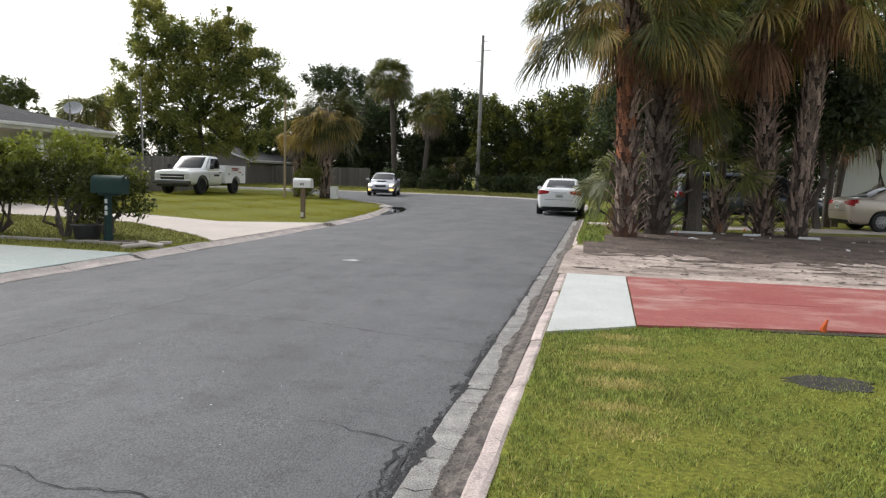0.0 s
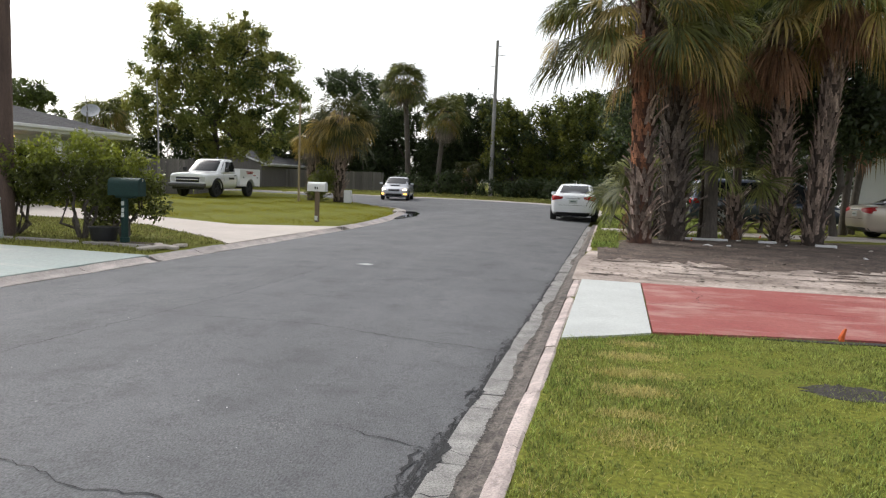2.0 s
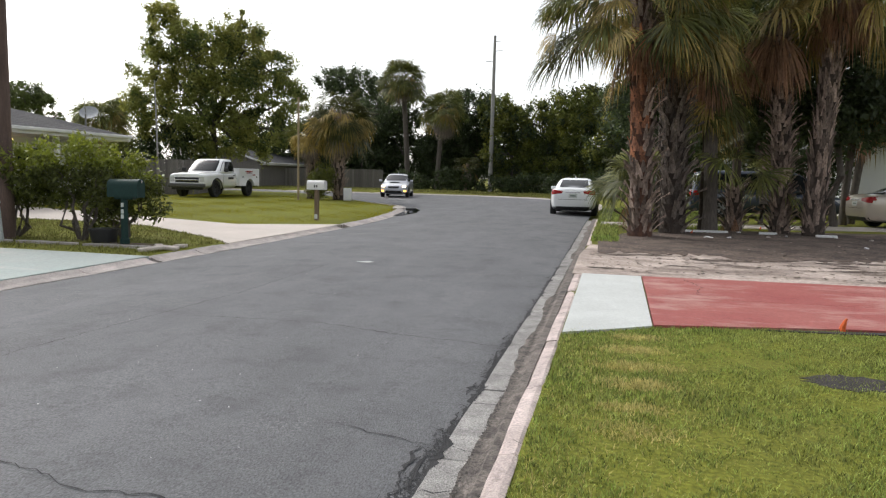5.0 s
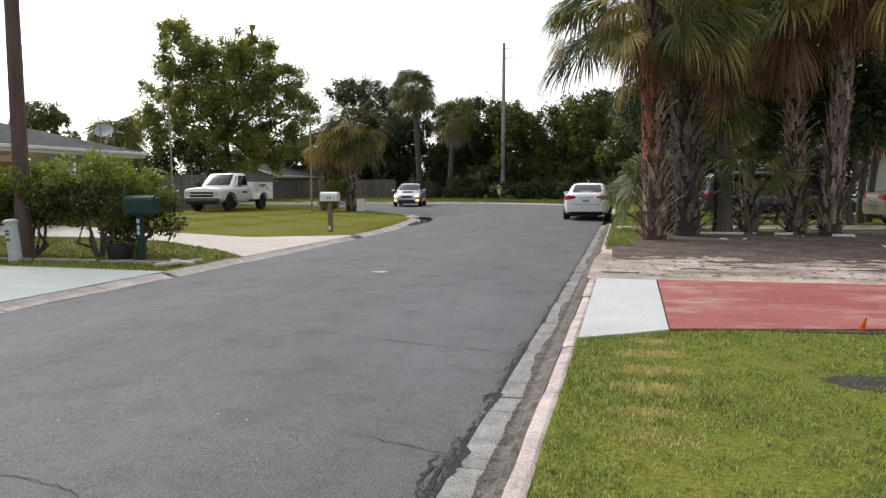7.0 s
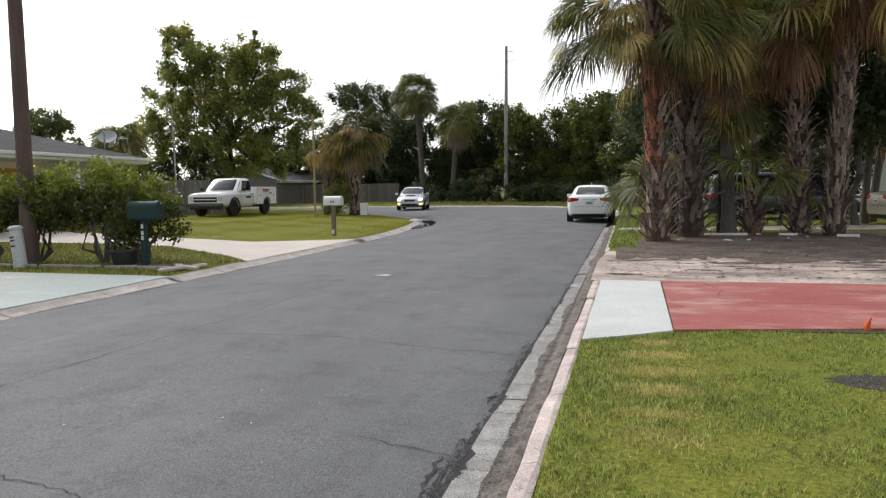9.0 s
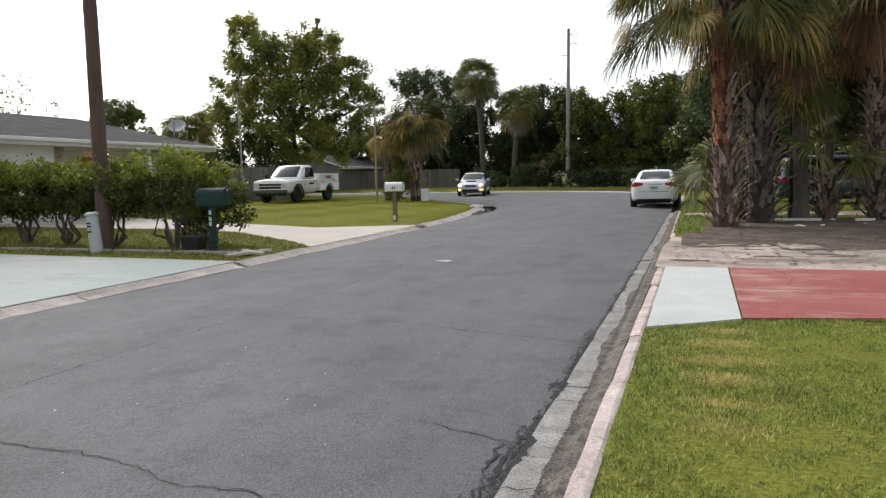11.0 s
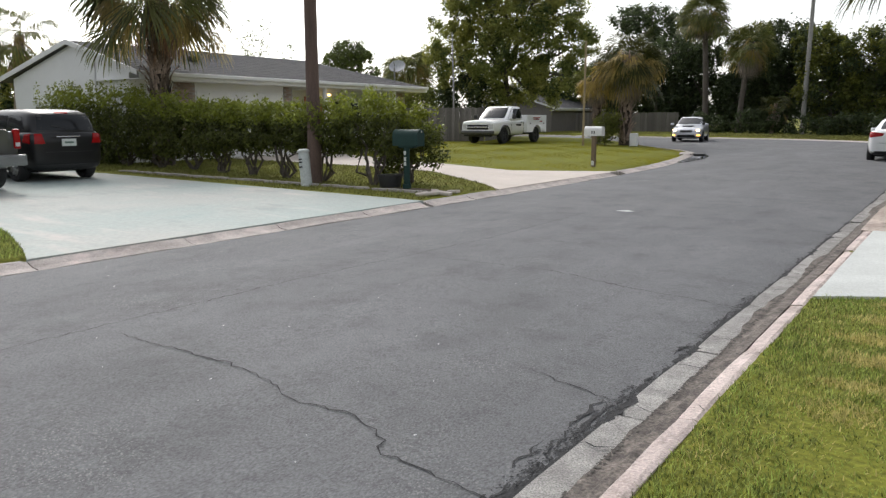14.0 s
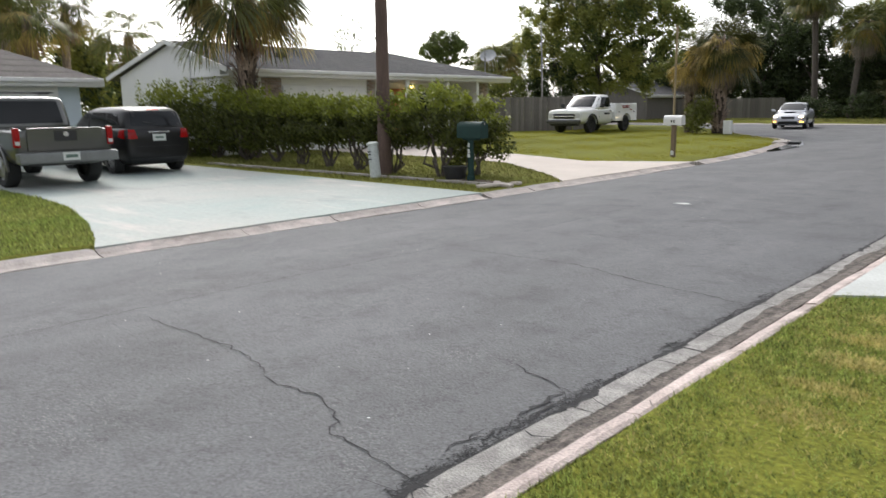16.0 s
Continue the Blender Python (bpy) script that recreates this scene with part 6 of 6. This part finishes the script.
    part("front_valance", boxm((F - 0.12, 0, 0.42), (0.12, W * 0.8, 0.12), bevel=0.03), BLACK, t)
    part("chassis", boxm((-0.1, 0, 0.5), (L * 0.86, 0.8, 0.16)), BLACK, t)
    for x in (wb / 2 + sh, -wb / 2 + sh):
        for s in (1, -1):
            wheel(t, x, s * (hw - 0.16), r, 0.25, 6, dark=service)
    if service:
        b0, b1 = cab_r - 0.12, R + 0.12
        for s in (1, -1):
            side = boxm(((b0 + b1) / 2, s * (hw - 0.17), 0.98), (b0 - b1, 0.4, 0.9), bevel=0.015)
            cut = tubem([(-wb / 2 + sh, s * (hw - 0.5), r), (-wb / 2 + sh, s * (hw + 0.3), r)], [r * 1.22, r * 1.22], 28)
            part("service_box", smooth_mesh(side, 0, [cut]), colour, t, "white steel tool box side")
            y = s * (hw + 0.032)
            xs_ = [b0 - 0.06, b0 - 0.66, b1 + 0.66, b1 + 0.06]
            for i, (a, b, za, zb) in enumerate(((xs_[0], xs_[1], 0.62, 1.36), (xs_[1] - 0.05, xs_[2] + 0.05, 1.06, 1.36), (xs_[2], xs_[3], 0.62, 1.36))):
                d = part("box_door", boxm(((a + b) / 2, y, (za + zb) / 2), (abs(a - b), 0.012, zb - za), bevel=0.004), colour, t)
                part("latch", boxm(((a + b) / 2, y + s * 0.012, (za + zb) / 2), (0.09, 0.014, 0.07), bevel=0.004), BLACK, d)
            for k, (dx, w, z, h) in enumerate(((0, 0.8, 1.28, 0.055), (0, 0.66, 1.2, 0.045), (0.55, 0.3, 1.1, 0.05))):
                part("lettering_bar", boxm(((b0 + b1) / 2 - dx + 0.1, y + s * 0.012, z), (w, 0.004, h)), RED_LENS, t, "faded red lettering")
            part("door_lettering_bar", boxm((0.35, s * (hw - 0.012), 0.92), (0.5, 0.02, 0.09)), BLACK, t, "black lettering on the door")
        part("bed_floor", boxm(((b0 + b1) / 2, 0, 0.75), (b0 - b1, W - 0.6, 0.06)), colour, t)
        part("tailgate", boxm((b1 + 0.03, 0, 0.98), (0.05, W - 0.75, 0.5), bevel=0.01), colour, t)
        part("rear_bumper", boxm((R + 0.05, 0, 0.58), (0.2, W * 0.95, 0.16), bevel=0.02), BLACK, t)
        part("beacon", tubem([(0.0, 0, H - 0.02), (0.0, 0, H + 0.1)], [0.03, 0.025], 10), WHITE_LENS, t)
    else:
        part("tailgate_panel", boxm((R + 0.105, 0, 0.92), (0.03, W * 0.74, 0.42), bevel=0.012), colour, t)
        part("tailgate_recess", boxm((R + 0.088, 0, 0.98), (0.008, 0.42, 0.2), bevel=0.003), BLACK, t)
        part("badge", tubem([(R + 0.086, 0, 1.01), (R + 0.07, 0, 1.01)], [0.055, 0.05], 16), CHROME, t)
        part("rear_bumper", boxm((R + 0.02, 0, 0.58), (0.24, W * 0.98, 0.2), bevel=0.035), mat("bumper_grey_metal", (0.22, 0.23, 0.23), None, 3, 60, 0.4, 0.05, metal=0.6), t, "brushed grey bumper")
        p = part("number_plate", boxm((R - 0.105, 0, 0.6), (0.012, 0.31, 0.15), bevel=0.004), PLATE, t)
        part("plate_bar", boxm((R - 0.114, 0, 0.6), (0.004, 0.22, 0.06)), PLATEBAR, p)
        for s in (1, -1):
            part("tail_lamp", boxm((R + 0.15, s * hw * 0.92, 0.96), (0.09, 0.12, 0.36), bevel=0.03), RED_LENS, t, "tall red tail lamp")
            part("reverse_lamp", boxm((R + 0.102, s * hw * 0.92, 0.86), (0.012, 0.08, 0.07), bevel=0.004), WHITE_LENS, t)
            part("roof_rail", tubem([(F - 2.5, s * 0.52, H + 0.05), (cab_r + 0.35, s * 0.52, H + 0.05)], [0.018, 0.018], 6), BLACK, t)
        for x in (F - 2.55, cab_r + 0.45):
            part("roof_crossbar", boxm((x, 0, H + 0.07), (0.06, 1.25, 0.03), bevel=0.01), BLACK, t)
    return t


truck("dark grey pickup parked on the mint driveway", pose(-16.35, 6.35, 0.16, 0, 0, 180), GUNMETAL, 5.2, 1.85, 1.76, 3.2, 0.375, True, False)
truck("white utility truck with a service body on the lawn", pose(-19.65, 34.7, gz(-19.9, 34.7), 0, 0, -89), WHITECAR, 5.7, 2.0, 1.88, 3.38, 0.41, False, True)

# ---- small street things ----
gm = thing("mailbox", "dark green metal mailbox on a green post", "mailbox", pose(-8.66, 12.12, 0.08, 0, 0, 4))
part("post", tubem([(0, 0, -0.1), (0, 0, 0.12), (0, 0, 0.13), (0, 0, 0.9)], [0.085, 0.085, 0.065, 0.06], 14), GREENBOX, gm, smooth=40)


def mailbox_shell(l, w, h):
    bm = bmesh.new()
    out = [(-w / 2, 0)] + [(w / 2 * math.cos(a), h - w / 2 + w / 2 * math.sin(a)) for a in np.linspace(math.pi, 0, 12)] + [(w / 2, 0)]
    a, b = [[bm.verts.new((x, y, z)) for y, z in out] for x in (-l / 2, l / 2)]
    bm.faces.new(a), bm.faces.new(b[::-1])
    for i in range(len(out)):
        j = (i + 1) % len(out)
        bm.faces.new((a[i], b[i], b[j], a[j]))
    return bm


bm = mailbox_shell(0.56, 0.24, 0.32)
bmesh.ops.translate(bm, vec=(0.02, 0, 0.88), verts=bm.verts)
part("box", bm, GREENBOX, gm, smooth=40)
bm = mailbox_shell(0.05, 0.26, 0.335)
bmesh.ops.translate(bm, vec=(0.31, 0, 0.873), verts=bm.verts)
part("door", bm, GREENBOX, gm, smooth=40)
part("door_knob", boxm((0.34, 0, 1.16), (0.03, 0.04, 0.05), bevel=0.01), CHROME, gm)
part("bracket", boxm((0.02, 0, 0.86), (0.36, 0.12, 0.05), bevel=0.01), GREENBOX, gm)
for z in (0.74, 0.62, 0.53):
    part("number_bar", boxm((0.0, -0.066, z), (0.05, 0.008, 0.075)), PLATE, gm)
wm = thing("mailbox", "white mailbox on a weathered wooden post", "mailbox", pose(-8.5, 20.75, 0.1, 0, 0, -3))
part("post", boxm((0, 0, 0.4), (0.11, 0.11, 1.0), bevel=0.01), mat("brown_post", (0.22, 0.16, 0.115), None, 3, 40, 0.9, 0.5, stretch=(4, 4, 0.2)), wm)
bm = mailbox_shell(0.55, 0.22, 0.27)
bmesh.ops.translate(bm, vec=(0, 0, 0.9), verts=bm.verts)
part("box", bm, WHITEPAINT, wm, smooth=40)
for x in (-0.02, 0.05):
    part("number_bar", boxm((x, -0.113, 1.0), (0.035, 0.006, 0.07)), BLACK, wm)
part("paper_tag", boxm((0.0, -0.06, 0.12), (0.09, 0.01, 0.13)), WHITEPAINT, wm)
tub = thing("plastic_tub", "small black plastic tub under the hedge", "tub", pose(-9.15, 12.2, 0.09))
part("tub_body", tubem([(0, 0, -0.02), (0, 0, 0.22), (0, 0, 0.25)], [0.2, 0.25, 0.25], 16), BLACK, tub, smooth=40)
part("tub_rim", tubem([(0, 0, 0.25), (0, 0, 0.28)], [0.27, 0.27], 16), BLACK, tub, smooth=40)
flag = thing("marker_flag", "small orange survey marker stuck in the lawn edge", "marker", pose(2.08, 7.79, 0.07, 8, 5, 0))
part("stake", tubem([(0, 0, -0.05), (0, 0, 0.09)], [0.005, 0.004], 5), GREYPOLE, flag)
part("ribbon", tubem([(0, 0, 0.0), (0.002, 0, 0.05), (0.012, 0, 0.1), (0.022, 0, 0.125)], [0.034, 0.026, 0.016, 0.01], 7), ORANGE, flag)
flag2 = copy_thing(flag, pose(1.95, 20.5, 0.08, 5, 3, 0))
flag3 = copy_thing(flag, pose(4.1, 23.2, 0.08, 0, 3, 0))
bank = [p for p in IN if 24.6 <= p[1] <= 31.6]
outer_rim = [(p[0] + 0.05 + 0.52 * math.sin(math.pi * (k + 0.4) / len(bank)) ** 0.8 + 0.05 * math.sin(k * 2.1), p[1]) for k, p in enumerate(bank)]
puddle_rim = [(p[0] - 0.02, p[1]) for p in bank] + outer_rim[::-1]
tagged(part("puddle", prism(puddle_rim, lambda x, y: rise(y) - 0.05, lambda x, y: rise(y) + 0.03), mat("still_water", (0.012, 0.012, 0.012), None, 3, 30, 0.03, 0, spec=0.6)), "shallow dark puddle in the gutter by the storm drain", "puddle", kind="structure")
inlet = tagged(thing("storm_drain", "dark storm drain inlet with a concrete throat in the kerb", "drain", pose(-8.3, 30.0, 0.09, 0, 0, 15)), kind="structure")
part("throat", boxm((0.12, 0, 0.03), (0.4, 1.2, 0.1), bevel=0.03), BLACK, inlet)
part("lid", boxm((-0.36, 0, 0.03), (0.5, 1.6, 0.12), bevel=0.03), KERBGREY, inlet)
uc = thing("utility_cabinet", "small pale utility box beside the palm", "utility box", pose(-12.9, 35.4, 0.2, 0, 0, 5))
part("cabinet", boxm((0, 0, 0.3), (0.35, 0.3, 0.62), bevel=0.03), STUCCO, uc)
part("cabinet_door", boxm((0, -0.155, 0.32), (0.29, 0.012, 0.5), bevel=0.004), STUCCO, uc)
# stones edging the hedge bed
erng = random.Random(3)
edging = tagged(new("bed_edging"), "low weathered concrete edging along the hedge", "edging", kind="structure")
proto = None
x = -7.95
while x > -16.5:
    w = erng.uniform(0.55, 0.75)
    bm = boxm((0, 0, 0), (0.62, 0.1, 0.14), bevel=0.015)
    if proto is None:
        proto = part("edging_stone", bm, KERBGREY, edging)
        o = proto
    else:
        bm.free()
        o = bpy.data.objects.new("edging_stone", proto.data)
        scene.collection.objects.link(o)
        o.parent = edging
    yy = 11.78 + (-(x + 8)) * -0.078
    o.matrix_basis = pose(x - w / 2, yy + erng.uniform(-0.02, 0.02), gz(x, 11.5) - 0.015, erng.uniform(-4, 4), erng.uniform(-2, 2), 4 + erng.uniform(-2, 2))
    x -= 0.65
for x, y, s in ((-7.75, 11.55, 0.3), (-7.6, 11.85, 0.24), (-7.85, 11.95, 0.2), (-7.6, 12.2, 0.18)):
    st = tagged(part("broken_stone", boxm((0, 0, 0), (s * 1.4, s * 0.7, 0.06), bevel=0.02), CONCRETE), "broken flat concrete stone by the kerb", "stone", "broken stones by the mailbox")
    st.matrix_world = pose(x, y, gz(x, y) + 0.035, erng.uniform(-6, 6), erng.uniform(-6, 6), erng.uniform(0, 180))
# pale edging strips half sunk in the mulch
for x, y, l, turn in ((2.3, 21.0, 1.25, 2), (5.2, 20.6, 0.5, -3), (3.9, 21.0, 0.45, 6)):
    strip = tagged(part("edging_strip", boxm((0, 0, 0), (l, 0.06, 0.07), bevel=0.012), WHITEPAINT), "pale edging strip half sunk in the mulch", "edging", "edging strips on the mulch bed")
    strip.matrix_world = pose(x, y, gz(x, y) + 0.045, 0, 0, turn)
# litter on the mulch
for i in range(16):
    x, y = erng.uniform(0.6, 9), erng.uniform(17.5, 21.5)
    s = erng.uniform(0.05, 0.16)
    li = tagged(part("litter", boxm((0, 0, 0), (s, s * 0.6, 0.03), bevel=0.008), WHITEPAINT if i % 3 else CONCRETE), "pale scrap lying on the mulch", "litter", "scraps on the mulch bed")
    li.matrix_world = pose(x, y, gz(x, y) + 0.03, erng.uniform(-15, 15), erng.uniform(-15, 15), erng.uniform(0, 180))


# ---- grass ----
def turf(name, label, region, count, h, w, material, seed, clear=(), patchy=0.0):
    """Single bent blades over a region given by a test of x and y."""
    rng = np.random.default_rng(seed)
    x0, x1, y0, y1, test = region
    p = np.stack([rng.uniform(x0, x1, count), rng.uniform(y0, y1, count)], 1)
    p = p[test(p[:, 0], p[:, 1])]
    n = len(p)
    z = np.array([gz(a, b) for a, b in p]) - 0.012
    a = rng.uniform(0, 2 * math.pi, n)
    o = np.stack([np.cos(a), np.sin(a)], 1)
    clump = sum(np.sin(p[:, 0] * a_ + p[:, 1] * b_ + c_) for a_, b_, c_ in ((9.1, 4.3, 0), (-5.2, 11.7, 1), (17, -13, 2), (23, 19, 4), (2.1, -3.3, 5))) / 3
    hh = h * rng.uniform(0.5, 1.25, n) * (1 + patchy * np.clip(clump, -1, 1))
    lean = hh * rng.uniform(0.2, 1.1, n)
    ww = w * rng.uniform(0.7, 1.3, n)
    t = np.stack([-o[:, 1], o[:, 0]], 1) * ww[:, None]
    c = np.concatenate([p, z[:, None]], 1)
    t3 = np.concatenate([t, np.zeros((n, 1))], 1)
    o3 = np.concatenate([o, np.zeros((n, 1))], 1)
    up = np.array((0, 0, 1.0))
    m = c + o3 * (lean * 0.35)[:, None] + up * (hh * 0.65)[:, None]
    e = c + o3 * lean[:, None] + up * hh[:, None]
    v = np.stack([c - t3, c + t3, m + t3 * 0.7, e, m - t3 * 0.7], 1).reshape(-1, 3)
    f = (np.arange(n) * 5)[:, None] + np.array([[0, 1, 2, 3]])
    g = (np.arange(n) * 5)[:, None] + np.array([[0, 2, 3, 4]])
    v3 = np.arange(n)[:, None] * 5
    f = np.concatenate([v3 + np.array([[0, 1, 2]]), v3 + np.array([[0, 2, 4]]), v3 + np.array([[4, 2, 3]])])
    return tagged(raw(name, v, f, material), label, "grass", kind="stuff")


def ring(cx, cy, rx, ry):
    return lambda x, y: ((x - cx) / rx) ** 2 + ((y - cy) / ry) ** 2 < 1


bare = ring(1.6, 5.76, 0.34, 0.22)
worn_edge = ring(2.3, 7.74, 1.1, 0.16)
DRY = [(0.2, 6.85, 0.22, 0.12), (0.14, 6.35, 0.27, 0.13), (0.16, 5.8, 0.3, 0.13), (0.14, 5.3, 0.26, 0.15), (0.1, 4.75, 0.22, 0.1), (0.12, 4.3, 0.22, 0.16)]


def near_lawn(x, y):
    chance = np.random.default_rng(1).random(len(x))
    limit = np.interp(x, [-0.5, 0.0, 0.35, 1.2, 2.2, 9.0], [6.85, 7.15, 7.41, 7.6, 7.8, 8.5]) + 0.03 * np.sin(x * 31) * np.sin(x * 12)
    k = (y < limit) & (~bare(x, y) | (chance < 0.34)) & (~worn_edge(x, y) | (chance < 0.4))
    thin = np.zeros(len(x), bool)
    for d in DRY:
        thin |= ((x - d[0]) / d[2]) ** 2 + ((y - d[1]) / d[3]) ** 2 < np.random.default_rng(5).uniform(0.2, 1.6, len(x))
    return k & (~thin | (np.random.default_rng(2).random(len(x)) < 0.24))


def dry_lawn(x, y):
    k = np.zeros(len(x), bool)
    for d in DRY:
        k |= ((x - d[0]) / d[2]) ** 2 + ((y - d[1]) / d[3]) ** 2 < np.random.default_rng(6).uniform(0.1, 1.7, len(x))
    return k | (np.random.default_rng(3).random(len(x)) < 0.05)


turf("lawn_grass", "thick green lawn grass beside the kerb", (-0.46, 4.8, 0.9, 8.1, near_lawn), 238000, 0.034, 0.003, GRASS, 301, patchy=0.35)
turf("dry_grass", "yellowed dry grass tufts in the lawn", (-0.42, 0.65, 3.3, 7.3, dry_lawn), 44000, 0.038, 0.003, DRYGRASS, 302)
soil_rnd = random.Random(8)
for sx, sy, srx, sry, label in ((1.6, 5.77, 0.32, 0.22, "bare dark soil patch in the lawn"), (2.3, 7.72, 1.0, 0.06, "worn soil strip along the driveway edge")):
    rim = [(sx + srx * math.cos(a) * soil_rnd.uniform(0.72, 1.12), sy + sry * math.sin(a) * soil_rnd.uniform(0.72, 1.12) + (0.14 * srx * math.cos(a) if sry < 0.1 else 0)) for a in np.linspace(0, 2 * math.pi, 34, endpoint=False)]
    tagged(part("bare_soil", prism(rim, 0.0, lambda x, y: gz(x, y) + 0.012), SOIL), label, "soil", kind="structure")
bed_rim = [(-8.35 + 0.75 * math.cos(a) * soil_rnd.uniform(0.75, 1.1), 12.05 + 0.3 * math.sin(a) * soil_rnd.uniform(0.75, 1.1)) for a in np.linspace(0, 2 * math.pi, 30, endpoint=False)]
tagged(part("bare_soil", prism(bed_rim, 0.0, lambda x, y: gz(x, y) + 0.03), MULCH), "bare brown soil round the mailbox post", "soil", kind="structure")
NOLAWN = [np.array(q) for q in ([(-7.24, 13.3), (-8.3, 14.3), (-10.9, 16.2), (-13, 16.6), (-19.3, 16.4), (-19.3, 20.9), (-16.5, 20.2), (-12.9, 19.0), (-9.6, 17.9), (-8.6, 18.5), (-7.24, 19.4)], WIDE)]


def west_lawn(x, y):
    k = np.ones(len(x), bool)
    for q in NOLAWN:
        k &= ~inside(x, y, q)
    return k


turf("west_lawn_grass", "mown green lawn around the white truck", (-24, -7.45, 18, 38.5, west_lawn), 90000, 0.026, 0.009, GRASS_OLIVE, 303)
turf("hedge_bed_grass", "short patchy grass under the hedge", (-22, -7.5, 10.8, 18, west_lawn), 42000, 0.06, 0.008, GRASS_DULL, 304)
MINTQ = np.array([(-7.24, 4.02), (-7.9, 4.3), (-9.2, 4.75), (-11.0, 5.2), (-12.6, 5.35), (-15, 5.3), (-21.2, 5.0), (-21.2, 10.6), (-7.24, 10.8)])
turf("corner_lawn_grass", "rounded green lawn corner beside the mint driveway", (-15, -7.48, 0, 5.4, lambda x, y: ~inside(x, y, MINTQ)), 45000, 0.06, 0.006, GRASS, 305)
turf("verge_grass", "tufty grass verge by the parked sedan", (-0.5, 3.5, 17, 34, lambda x, y: (~inside(x, y, np.array([(-0.4, 22.6), (14, 25), (14, 27), (-0.4, 24.2)]))) & ((x < 0.1) | (y > 22.5))), 40000, 0.13, 0.008, GRASS, 306)
turf("far_verge_grass", "mown verge across the bend", (-32, 3, 50, 62, west_lawn), 45000, 0.1, 0.02, GRASS_DULL, 307)
